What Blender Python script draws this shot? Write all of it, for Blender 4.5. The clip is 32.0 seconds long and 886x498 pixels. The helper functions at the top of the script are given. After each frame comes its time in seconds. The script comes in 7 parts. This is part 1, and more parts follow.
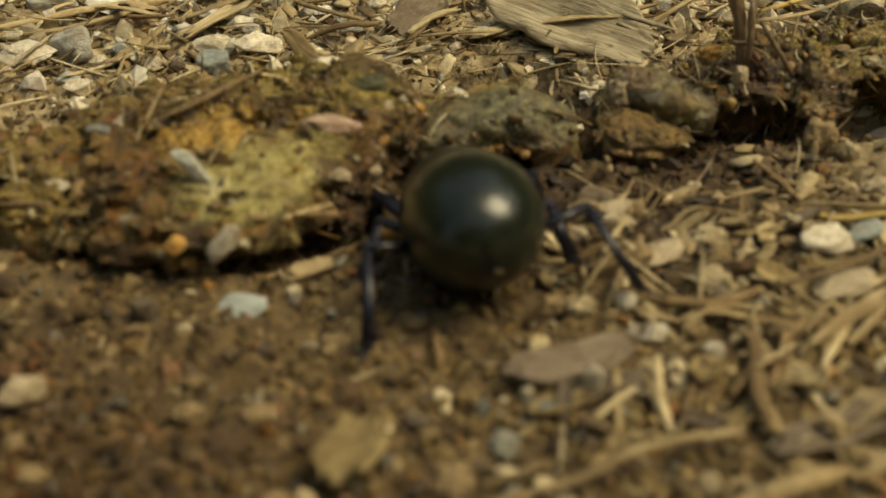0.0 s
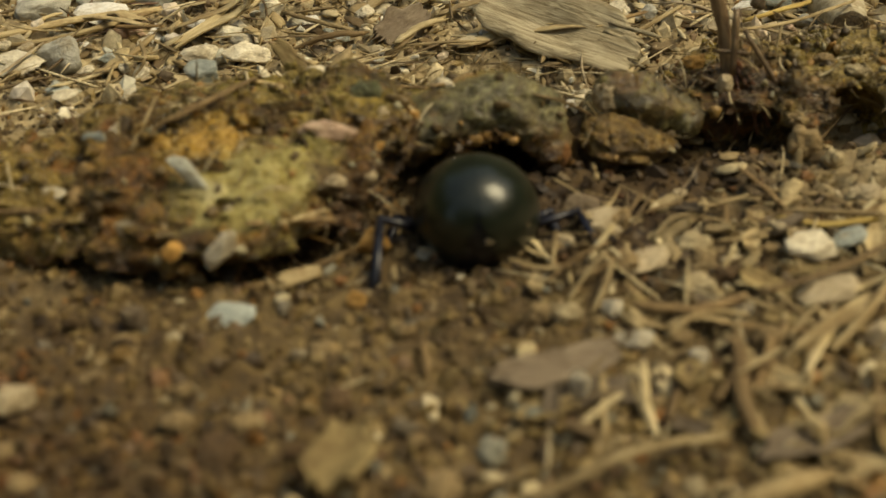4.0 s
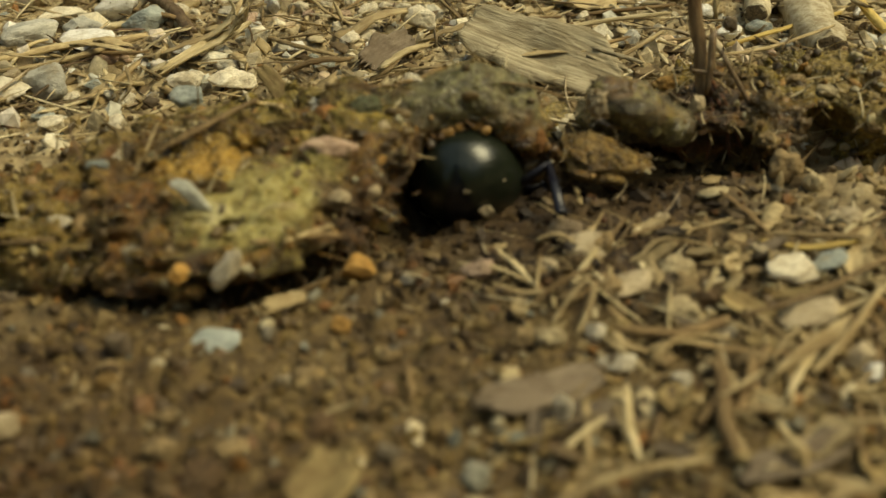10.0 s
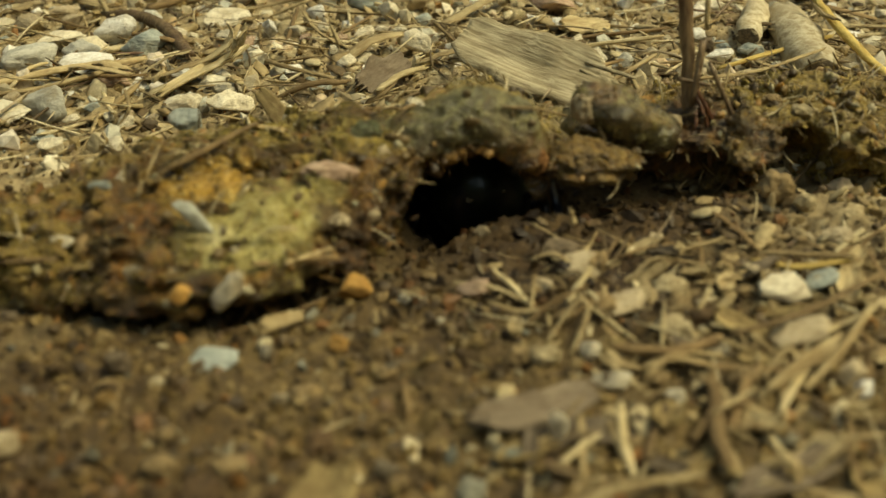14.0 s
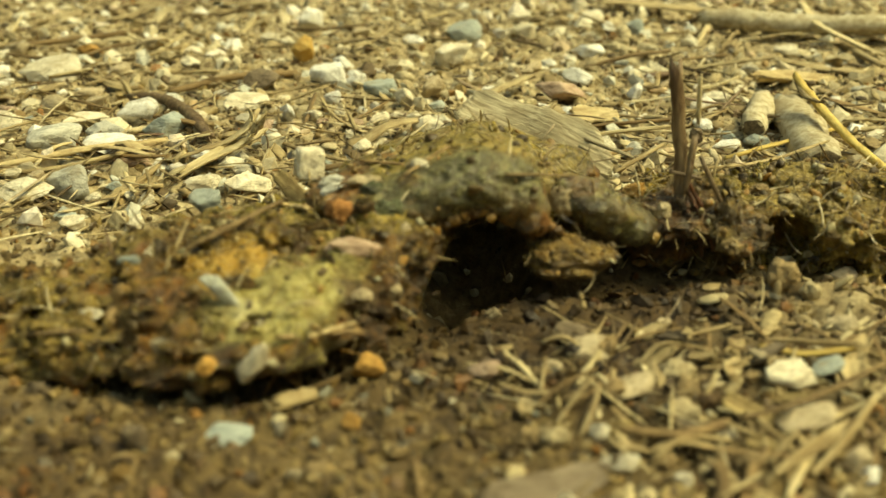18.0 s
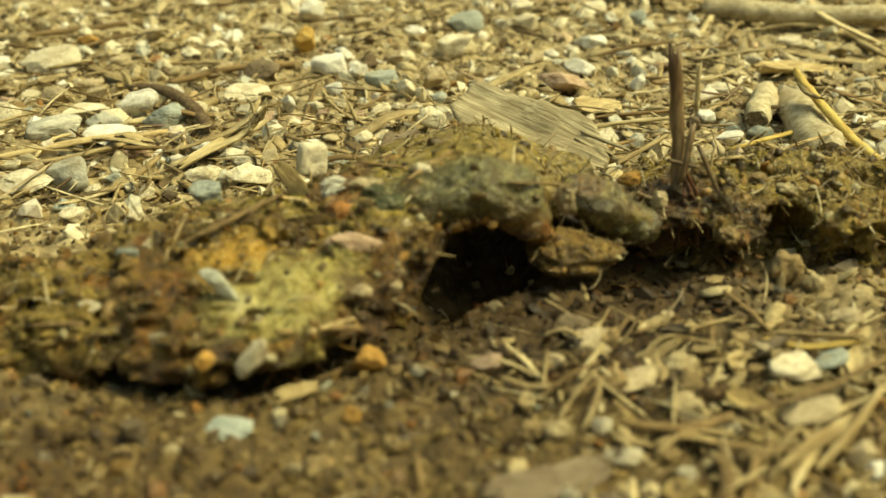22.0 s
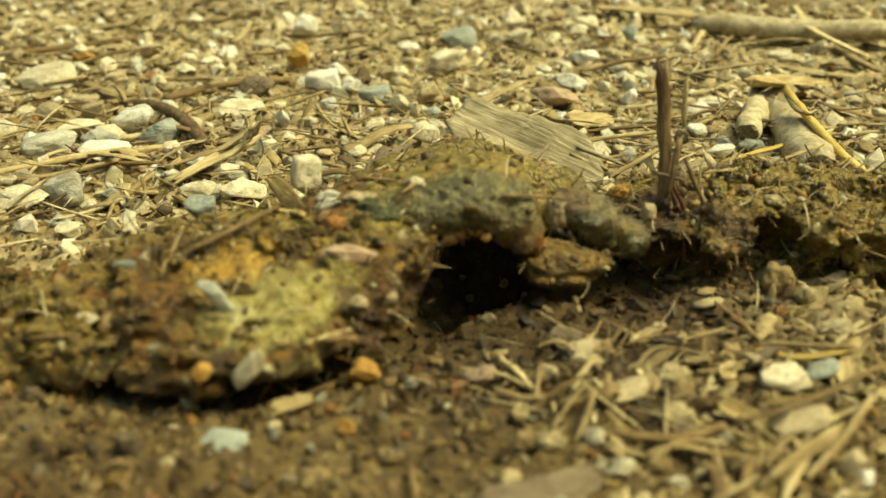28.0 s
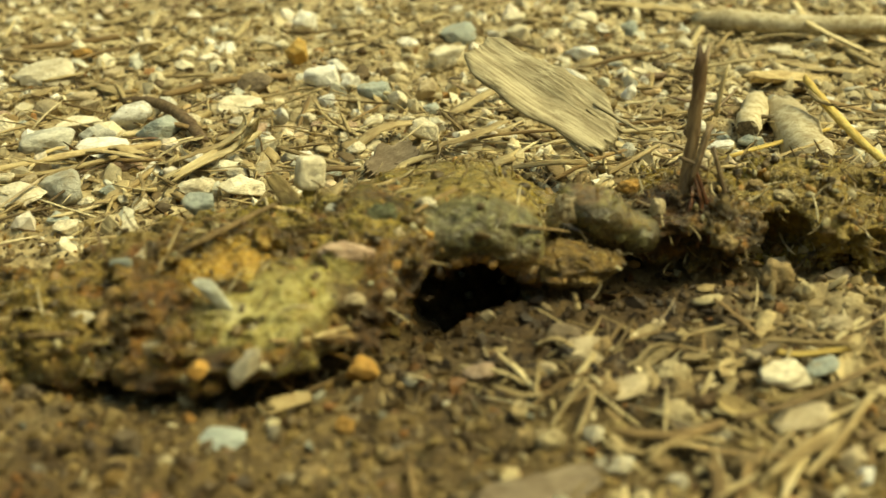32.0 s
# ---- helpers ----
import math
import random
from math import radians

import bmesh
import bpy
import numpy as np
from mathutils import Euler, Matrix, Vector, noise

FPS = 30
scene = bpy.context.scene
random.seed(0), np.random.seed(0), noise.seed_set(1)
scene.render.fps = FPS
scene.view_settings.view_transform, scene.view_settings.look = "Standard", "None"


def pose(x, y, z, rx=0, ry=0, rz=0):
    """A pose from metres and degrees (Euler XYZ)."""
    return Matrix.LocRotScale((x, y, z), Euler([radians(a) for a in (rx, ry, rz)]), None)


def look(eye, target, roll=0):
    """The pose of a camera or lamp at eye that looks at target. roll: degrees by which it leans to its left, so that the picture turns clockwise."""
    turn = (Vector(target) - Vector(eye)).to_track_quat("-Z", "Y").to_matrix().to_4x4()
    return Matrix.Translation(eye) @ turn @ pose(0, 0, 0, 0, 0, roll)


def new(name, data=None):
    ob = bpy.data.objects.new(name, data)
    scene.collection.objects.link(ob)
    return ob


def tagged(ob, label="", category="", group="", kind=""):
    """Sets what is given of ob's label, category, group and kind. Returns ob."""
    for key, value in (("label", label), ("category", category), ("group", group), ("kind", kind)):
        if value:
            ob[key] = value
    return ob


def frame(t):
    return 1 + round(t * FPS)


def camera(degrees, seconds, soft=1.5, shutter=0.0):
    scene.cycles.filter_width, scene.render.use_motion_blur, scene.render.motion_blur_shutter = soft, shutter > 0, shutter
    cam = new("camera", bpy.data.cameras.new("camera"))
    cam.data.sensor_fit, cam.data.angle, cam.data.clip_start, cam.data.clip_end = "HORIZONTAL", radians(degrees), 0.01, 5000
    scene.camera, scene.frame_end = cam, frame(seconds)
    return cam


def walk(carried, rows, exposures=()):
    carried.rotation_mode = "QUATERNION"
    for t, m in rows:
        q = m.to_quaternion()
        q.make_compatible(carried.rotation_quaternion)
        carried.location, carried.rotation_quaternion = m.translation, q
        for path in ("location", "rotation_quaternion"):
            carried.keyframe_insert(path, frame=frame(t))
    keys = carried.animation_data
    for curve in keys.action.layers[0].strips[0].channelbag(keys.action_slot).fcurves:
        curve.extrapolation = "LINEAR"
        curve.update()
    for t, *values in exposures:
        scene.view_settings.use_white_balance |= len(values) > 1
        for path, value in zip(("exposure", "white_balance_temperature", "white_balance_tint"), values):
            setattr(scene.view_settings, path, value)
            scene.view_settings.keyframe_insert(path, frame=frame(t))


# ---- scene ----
cam = camera(45.0, 32.0, soft=1.5)
cam.data.dof.use_dof = True
cam.data.dof.focus_distance = 0.119
cam.data.dof.aperture_fstop = 35.0

# the film starts darker and warmer, then brightens and turns yellow-green
EXPOSURES = [
    (0.0, -0.02, 8900, 0), (3.5, -0.03, 8900, 0), (9.0, 0.0, 9000, -5), (13.0, 0.1, 9300, -10),
    (15.5, 0.24, 9600, -14), (17.0, 0.6, 10800, -20), (32.0, 0.6, 10800, -20),
]
walk(cam, [
    (0.0, pose(-0.00005, 0.00278, 0.04089, 58.06, 0.83, 0.64)),
    (0.5, pose(-0.00001, 0.00286, 0.04088, 58.02, 0.86, 0.62)),
    (1.0, pose(0.00001, 0.00285, 0.04091, 57.91, 0.85, 0.63)),
    (1.5, pose(0.00003, 0.00276, 0.04097, 57.85, 0.83, 0.57)),
    (2.0, pose(0.00009, 0.00274, 0.04095, 57.93, 0.86, 0.50)),
    (2.5, pose(0.00018, 0.00275, 0.04095, 58.00, 0.88, 0.44)),
    (3.0, pose(0.00020, 0.00264, 0.04103, 58.04, 0.89, 0.27)),
    (3.5, pose(0.00012, 0.00246, 0.04109, 58.31, 0.78, 0.11)),
    (5.5, pose(0.00014, 0.00225, 0.04116, 58.67, 0.74, 0.01)),
    (6.0, pose(0.00015, 0.00225, 0.04116, 58.73, 0.76, 0.03)),
    (6.5, pose(0.00016, 0.00219, 0.04122, 58.76, 0.74, -0.04)),
    (7.0, pose(0.00015, 0.00210, 0.04128, 58.89, 0.74, -0.06)),
    (7.5, pose(0.00016, 0.00204, 0.04129, 59.04, 0.74, -0.22)),
    (8.0, pose(0.00019, 0.00206, 0.04126, 59.05, 0.74, -0.23)),
    (8.5, pose(0.00022, 0.00207, 0.04124, 59.00, 0.73, -0.20)),
    (9.0, pose(0.00030, 0.00210, 0.04129, 59.08, 0.77, -0.21)),
    (9.5, pose(0.00041, 0.00218, 0.04139, 59.49, 0.72, -0.62)),
    (10.0, pose(0.00043, 0.00213, 0.04146, 59.69, 0.66, -0.61)),
    (10.5, pose(0.00041, 0.00195, 0.04153, 59.91, 0.67, -0.69)),
    (11.0, pose(0.00040, 0.00177, 0.04160, 60.20, 0.65, -0.75)),
    (11.5, pose(0.00039, 0.00165, 0.04162, 60.41, 0.64, -0.74)),
    (12.0, pose(0.00038, 0.00156, 0.04166, 60.47, 0.65, -0.78)),
    (12.5, pose(0.00038, 0.00147, 0.04172, 60.60, 0.66, -0.83)),
    (13.0, pose(0.00038, 0.00136, 0.04173, 60.71, 0.63, -0.86)),
    (13.5, pose(0.00038, 0.00123, 0.04167, 60.92, 0.60, -0.83)),
    (15.5, pose(0.00044, 0.00122, 0.04185, 60.94, 0.59, -1.01)),
    (16.0, pose(0.00022, 0.00065, 0.04218, 61.63, 0.35, -0.90)),
    (16.5, pose(-0.00019, 0.00163, 0.04198, 62.90, -0.02, 0.34)),
    (17.0, pose(-0.00006, 0.00030, 0.04227, 64.67, -0.12, 0.00)),
    (17.5, pose(-0.00014, -0.00004, 0.04233, 65.04, -0.21, -0.03)),
    (18.0, pose(-0.00009, -0.00045, 0.04247, 65.35, -0.09, -0.09)),
    (18.5, pose(-0.00009, 0.00006, 0.04237, 64.95, -0.11, -0.14)),
    (19.0, pose(-0.00005, 0.00021, 0.04231, 64.53, -0.10, -0.10)),
    (19.5, pose(-0.00002, 0.00006, 0.04229, 64.83, -0.05, -0.03)),
    (20.0, pose(-0.00000, -0.00002, 0.04232, 64.97, -0.02, -0.01)),
    (20.5, pose(-0.00002, 0.00002, 0.04232, 64.94, -0.02, 0.01)),
    (21.0, pose(-0.00004, 0.00004, 0.04230, 64.97, -0.01, -0.02)),
    (21.5, pose(-0.00006, 0.00007, 0.04230, 64.86, -0.05, 0.01)),
    (22.0, pose(-0.00006, 0.00013, 0.04230, 64.88, -0.05, -0.00)),
    (22.5, pose(-0.00005, 0.00024, 0.04226, 64.81, -0.07, 0.00)),
    (23.0, pose(-0.00006, 0.00037, 0.04222, 64.61, -0.06, -0.02)),
    (23.5, pose(-0.00006, 0.00032, 0.04221, 64.60, -0.08, 0.04)),
    (24.0, pose(-0.00004, -0.00003, 0.04229, 64.87, -0.04, -0.07)),
    (24.5, pose(-0.00002, -0.00037, 0.04239, 65.46, -0.02, -0.14)),
    (25.0, pose(-0.00000, -0.00049, 0.04242, 65.66, 0.03, -0.25)),
    (25.5, pose(0.00005, -0.00050, 0.04242, 65.70, 0.05, -0.27)),
    (27.5, pose(0.00002, -0.00042, 0.04241, 65.56, 0.04, -0.35)),
    (28.0, pose(0.00005, -0.00055, 0.04239, 65.70, 0.05, -0.35)),
    (28.5, pose(0.00009, -0.00061, 0.04239, 65.74, 0.05, -0.34)),
    (29.0, pose(0.00009, -0.00068, 0.04241, 65.83, 0.06, -0.39)),
    (29.5, pose(0.00009, -0.00073, 0.04243, 65.85, 0.09, -0.39)),
    (30.0, pose(0.00013, -0.00070, 0.04243, 65.90, 0.11, -0.39)),
    (30.5, pose(0.00013, -0.00060, 0.04244, 65.77, 0.12, -0.39)),
    (31.0, pose(0.00011, -0.00048, 0.04244, 65.64, 0.09, -0.39)),
    (31.5, pose(0.00012, -0.00041, 0.04241, 65.61, 0.11, -0.39)),
    (32.0, pose(0.00015, -0.00031, 0.04241, 65.48, 0.13, -0.39)),
], EXPOSURES)


# ---- light: a bright overcast day ----
world = bpy.data.worlds.new("world")
scene.world = world
world.use_nodes = True
wn = world.node_tree
sky = wn.nodes.new("ShaderNodeTexSky")
sky.sky_type, sky.sun_disc = "NISHITA", False
sky.sun_elevation, sky.sun_rotation = radians(58), radians(98)
sky.air_density, sky.dust_density = 1.0, 3.0
wn.links.new(sky.outputs[0], wn.nodes["Background"].inputs[0])
wn.nodes["Background"].inputs[1].default_value = 0.15
sun = new("sun", bpy.data.lights.new("sun", "SUN"))
sun.data.energy, sun.data.angle, sun.data.color = 2.3, radians(32), (1.0, 0.92, 0.77)
SUN_ELEV, SUN_AZ = radians(58), radians(98)
sun_way = Vector((math.sin(SUN_AZ) * math.cos(SUN_ELEV), math.cos(SUN_AZ) * math.cos(SUN_ELEV), math.sin(SUN_ELEV)))
sun.matrix_world = look(sun_way * 3.0, (0, 0, 0))


# ---- numeric helpers ----
def lattice(p, seed):
    """Smooth value noise, -1 to 1, at the rows of p."""
    i = np.floor(p).astype(np.int64)
    u = p - i
    u = u * u * (3 - 2 * u)
    out = np.zeros(len(p))
    for dx in (0, 1):
        for dy in (0, 1):
            for dz in (0, 1):
                h = (i[:, 0] + dx) * 374761393 + (i[:, 1] + dy) * 668265263 + (i[:, 2] + dz) * 2147483647 + seed * 974634777
                h = (h ^ (h >> 13)) * 1274126177
                h = (h ^ (h >> 16)) & 0xFFFF
                w = np.abs(1 - dx - u[:, 0]) * np.abs(1 - dy - u[:, 1]) * np.abs(1 - dz - u[:, 2])
                out += w * (h / 32767.5 - 1)
    return out


def fbm(p, seed, octaves=3, gain=0.5):
    out, amp = np.zeros(len(p)), 1.0
    for k in range(octaves):
        out += amp * lattice(p * 2.03**k + 17.3 * k, seed + k)
        amp *= gain
    return out


def ground_at(x, y):
    """Height of the soil."""
    x, y = np.atleast_1d(np.asarray(x, float)), np.atleast_1d(np.asarray(y, float))
    p = np.stack([x, y, 0 * x], 1)
    near = np.exp(-((x / 0.4) ** 2 + ((y - 0.1) / 0.4) ** 2))
    z = near * (0.00035 * fbm(p / 0.011, 3, 2) + 0.0005 * fbm(p / 0.0035, 5, 2) + 0.00045 * fbm(p / 0.0012, 9, 3, 0.7))
    z += (1 - near) * 0.02 * fbm(p / 0.6, 11, 3)
    # the burrow below the crust
    r = np.sqrt(((x - 0.0020) / 0.0062) ** 2 + ((y - 0.0962) / 0.0095) ** 2)
    z -= 0.012 / (1 + np.exp(np.clip((r - 1) * 4.5, -50, 50)))
    u, w = x + 0.0022, y - 0.0806
    r = np.sqrt(((0.8 * u + 0.6 * w) / 0.0064) ** 2 + ((0.8 * w - 0.6 * u) / 0.0026) ** 2)
    z -= 0.0028 / (1 + np.exp(np.clip((r - 1) * 5, -50, 50)))
    # hollow below the roll
    r = np.sqrt(((x - 0.0125) / 0.0076) ** 2 + ((y - 0.0868) / 0.0040) ** 2)
    z -= 0.0048 / (1 + np.exp(np.clip((r - 1) * 7, -50, 50)))
    # hollow below the rim of the crust
    for ax, ay, bx, by in ((-0.0235, 0.0703, -0.02, 0.0695), (-0.02, 0.0695, -0.0142, 0.07), (-0.0142, 0.07, -0.009, 0.0738), (-0.009, 0.0738, -0.003, 0.079)):
        t = np.clip(((x - ax) * (bx - ax) + (y - ay) * (by - ay)) / ((bx - ax) ** 2 + (by - ay) ** 2), 0, 1)
        d = np.hypot(x - ax - t * (bx - ax), y - ay - t * (by - ay))
        z = np.minimum(z, -0.0017 - (0.0008 if ax > -0.0145 else 0) + 0.5 * np.maximum(d - 0.0015, 0) + 0.0005 * lattice(p / 0.0016, 31))
    # hollow below the far part of the crust
    for ax, ay, bx, by in ((0.0155, 0.0895, 0.033, 0.0915), (0.033, 0.0915, 0.064, 0.0885)):
        t = np.clip(((x - ax) * (bx - ax) + (y - ay) * (by - ay)) / ((bx - ax) ** 2 + (by - ay) ** 2), 0, 1)
        d = np.hypot(x - ax - t * (bx - ax), y - ay - t * (by - ay))
        z = np.minimum(z, -0.0032 + 0.7 * np.maximum(d - 0.0016, 0) + 0.0005 * lattice(p / 0.0016, 33))
    # soil heaped at the left of the crust
    z += 0.0012 * np.exp(-(((x + 0.036) / 0.01) ** 2 + ((y - 0.084) / 0.008) ** 2))
    return z


def mesh_np(name, verts, faces, smooth=True):
    """A mesh from an array of places and an array of faces of equal size."""
    verts, faces = np.ascontiguousarray(verts, np.float32), np.ascontiguousarray(faces, np.int32)
    me = bpy.data.meshes.new(name)
    n, k = faces.shape
    me.vertices.add(len(verts))
    me.vertices.foreach_set("co", verts.ravel())
    me.loops.add(n * k)
    me.loops.foreach_set("vertex_index", faces.ravel())
    me.polygons.add(n)
    me.polygons.foreach_set("loop_start", np.arange(0, n * k, k, dtype=np.int32))
    me.update(calc_edges=True)
    me.polygons.foreach_set("use_smooth", np.full(n, smooth))
    return me


def made(name, me, material, parent=None, label=""):
    ob = new(name, me)
    if material is not None and not me.materials:
        me.materials.append(material)
    if parent is not None:
        ob.parent = parent
    return tagged(ob, label)


def ico(level):
    bm = bmesh.new()
    bmesh.ops.create_icosphere(bm, subdivisions=level, radius=1.0)
    v = np.array([q.co[:] for q in bm.verts])
    f = np.array([[q.index for q in face.verts] for face in bm.faces])
    bm.free()
    return v, f


ICO1, ICO2, ICO2B, ICO3 = ico(1), ico(2), ico(3), ico(4)


def turns(n, rng):
    """n random rotations."""
    q = rng.normal(size=(n, 4))
    q /= np.linalg.norm(q, axis=1)[:, None]
    w, x, y, z = q.T
    return np.stack([1 - 2 * (y * y + z * z), 2 * (x * y - z * w), 2 * (x * z + y * w),
                     2 * (x * y + z * w), 1 - 2 * (x * x + z * z), 2 * (y * z - x * w),
                     2 * (x * z - y * w), 2 * (y * z + x * w), 1 - 2 * (x * x + y * y)], 1).reshape(n, 3, 3)


def lumps(places, sizes, rng, template=None, flat=0.35, rough=0.25):
    """Many small irregular lumps as one array of places and faces."""
    v, f = template or ICO1
    n = len(places)
    sc = 1 + flat * rng.uniform(-1, 1, (n, 1, 3))
    pts = v[None] * sc * (1 + rough * rng.uniform(-1, 1, (n, len(v), 1)))
    pts = np.einsum("nij,nvj->nvi", turns(n, rng), pts) * np.asarray(sizes)[:, None, None] + np.asarray(places)[:, None]
    return pts.reshape(-1, 3), (f[None] + len(v) * np.arange(n)[:, None, None]).reshape(-1, 3)


def strands(starts, ways, lengths, widths, rng, bend=0.12, thick=0.45, seg=5):
    """Many thin bent flattened stalks as one array of places and quads."""
    n = len(starts)
    ways = ways / np.linalg.norm(ways, axis=1)[:, None]
    side = np.cross(ways, [0, 0, 1.0]) + 1e-6
    side /= np.linalg.norm(side, axis=1)[:, None]
    up = np.cross(side, ways)
    spin = rng.uniform(-0.9, 0.9, n)[:, None]
    side, up = side * np.cos(spin) + up * np.sin(spin), up * np.cos(spin) - side * np.sin(spin)
    t = np.linspace(0, 1, seg)
    b1, b2 = rng.normal(0, bend, (2, n))
    curve = (b1[:, None] * t**2)[..., None] * side[:, None] + (0.5 * b2[:, None] * np.sin(t * 3.0))[..., None] * up[:, None]
    mid = starts[:, None] + (ways[:, None] * t[None, :, None] + curve) * np.asarray(lengths)[:, None, None]
    taper = (1 - 0.75 * np.abs(2 * t - 1) ** 6)[None] * rng.uniform(0.75, 1.15, (n, seg))
    a = side[:, None] * (taper * np.asarray(widths)[:, None])[..., None] / 2
    b = up[:, None] * (taper * np.asarray(widths)[:, None])[..., None] / 2 * thick
    ring = np.stack([mid + a, mid + b, mid - a, mid - b], 2)
    pts = ring.reshape(-1, 3)
    base = (np.arange(n)[:, None, None] * seg + np.arange(seg - 1)[None, :, None]) * 4
    k = np.arange(4)[None, None]
    quads = np.stack([base + k, base + (k + 1) % 4, base + 4 + (k + 1) % 4, base + 4 + k], -1).reshape(-1, 4)
    first = np.arange(n) * seg * 4
    caps = np.concatenate([first[:, None] + [3, 2, 1, 0], first[:, None] + (seg - 1) * 4 + [0, 1, 2, 3]])
    return pts, np.concatenate([quads, caps])


def nets(field, lo, hi, h):
    """The surface field = 0 as places and quads (surface nets)."""
    ax = [np.arange(a, b + h, h) for a, b in zip(lo, hi)]
    g = np.stack(np.meshgrid(*ax, indexing="ij"), -1)
    shape = g.shape[:3]
    val = field(g.reshape(-1, 3)).reshape(shape)
    inside = val < 0
    cells = tuple(s - 1 for s in shape)
    total, count = np.zeros((*cells, 3)), np.zeros(cells)

    def corner(c):
        return tuple(slice(o, o + n) for o, n in zip(c, cells))
    corners = [(i, j, k) for i in (0, 1) for j in (0, 1) for k in (0, 1)]
    for c in corners:
        for d in range(3):
            if c[d]:
                continue
            e = list(c)
            e[d] = 1
            v0, v1 = val[corner(c)], val[corner(e)]
            cut = (v0 < 0) != (v1 < 0)
            t = np.where(cut, v0 / np.where(cut, v0 - v1, 1), 0)
            total[..., :] += np.where(cut[..., None], np.array(c, float), 0)
            total[..., d] += np.where(cut, t, 0)
            count += cut
    used = count > 0
    index = np.full(cells, -1)
    index[used] = np.arange(used.sum())
    where = np.argwhere(used)
    verts = np.array(lo) + (where + total[used] / count[used][:, None]) * h
    faces = []
    for d in range(3):
        a, b = [q for q in range(3) if q != d]
        lo_i = [slice(1, -1)] * 3
        hi_i = [slice(1, -1)] * 3
        lo_i[d], hi_i[d] = slice(0, -1), slice(1, None)
        s0, s1 = inside[tuple(lo_i)], inside[tuple(hi_i)]
        at = np.argwhere(s0 != s1)
        flip = s1[tuple(at.T)]
        at[:, a] += 1
        at[:, b] += 1
        quad = []
        for da, db in ((-1, -1), (0, -1), (0, 0), (-1, 0)):
            q = at.copy()
            q[:, a] += da
            q[:, b] += db
            quad.append(index[tuple(q.T)])
        quad = np.stack(quad, 1)
        if d == 1:
            flip = ~flip
        quad[flip] = quad[flip][:, ::-1]
        faces.append(quad)
    return verts, np.concatenate(faces)


# ---- materials ----
def node_mat(name, roughness=0.8, metallic=0.0):
    m = bpy.data.materials.new(name)
    m.use_nodes = True
    b = m.node_tree.nodes["Principled BSDF"]
    b.inputs["Roughness"].default_value, b.inputs["Metallic"].default_value = roughness, metallic
    return m, m.node_tree, b


def noise_node(nt, scale, detail=4.0, rough=0.6, stretch=(1, 1, 1), shift=0.0):
    n = nt.nodes.new("ShaderNodeTexNoise")
    n.inputs["Scale"].default_value, n.inputs["Detail"].default_value, n.inputs["Roughness"].default_value = scale, detail, rough
    c, mp = nt.nodes.new("ShaderNodeTexCoord"), nt.nodes.new("ShaderNodeMapping")
    mp.inputs["Scale"].default_value = stretch
    mp.inputs["Location"].default_value = (shift, shift * 0.7, shift * 1.3)
    nt.links.new(c.outputs["Object"], mp.inputs["Vector"])
    nt.links.new(mp.outputs[0], n.inputs["Vector"])
    return n


def ramp(nt, fac, stops):
    r = nt.nodes.new("ShaderNodeValToRGB")
    while len(r.color_ramp.elements) < len(stops):
        r.color_ramp.elements.new(0.5)
    for e, (p, c) in zip(r.color_ramp.elements, stops):
        e.position, e.color = p, (*c, 1)
    nt.links.new(fac, r.inputs[0])
    return r.outputs[0]


def mixed(nt, fac, a, b, how="MIX"):
    m = nt.nodes.new("ShaderNodeMix")
    m.data_type, m.blend_type = "RGBA", how
    for socket, value in ((m.inputs[0], fac), (m.inputs[6], a), (m.inputs[7], b)):
        if isinstance(value, (int, float)):
            socket.default_value = value
        elif isinstance(value, tuple):
            socket.default_value = (*value, 1)
        else:
            nt.links.new(value, socket)
    return m.outputs[2]


def calc(nt, op, a, b):
    m = nt.nodes.new("ShaderNodeMath")
    m.operation = op
    for socket, value in ((m.inputs[0], a), (m.inputs[1], b)):
        if isinstance(value, (int, float)):
            socket.default_value = value
        else:
            nt.links.new(value, socket)
    return m.outputs[0]


def bumped(nt, bsdf, height, strength=0.5, distance=0.0004, coat=False):
    b = nt.nodes.new("ShaderNodeBump")
    b.inputs["Strength"].default_value, b.inputs["Distance"].default_value = strength, distance
    nt.links.new(height, b.inputs["Height"])
    nt.links.new(b.outputs[0], bsdf.inputs["Normal"])
    if coat:
        nt.links.new(b.outputs[0], bsdf.inputs["Coat Normal"])


def chance(nt, island):
    n = nt.nodes.new("ShaderNodeNewGeometry" if island else "ShaderNodeObjectInfo")
    return n.outputs["Random Per Island" if island else "Random"]


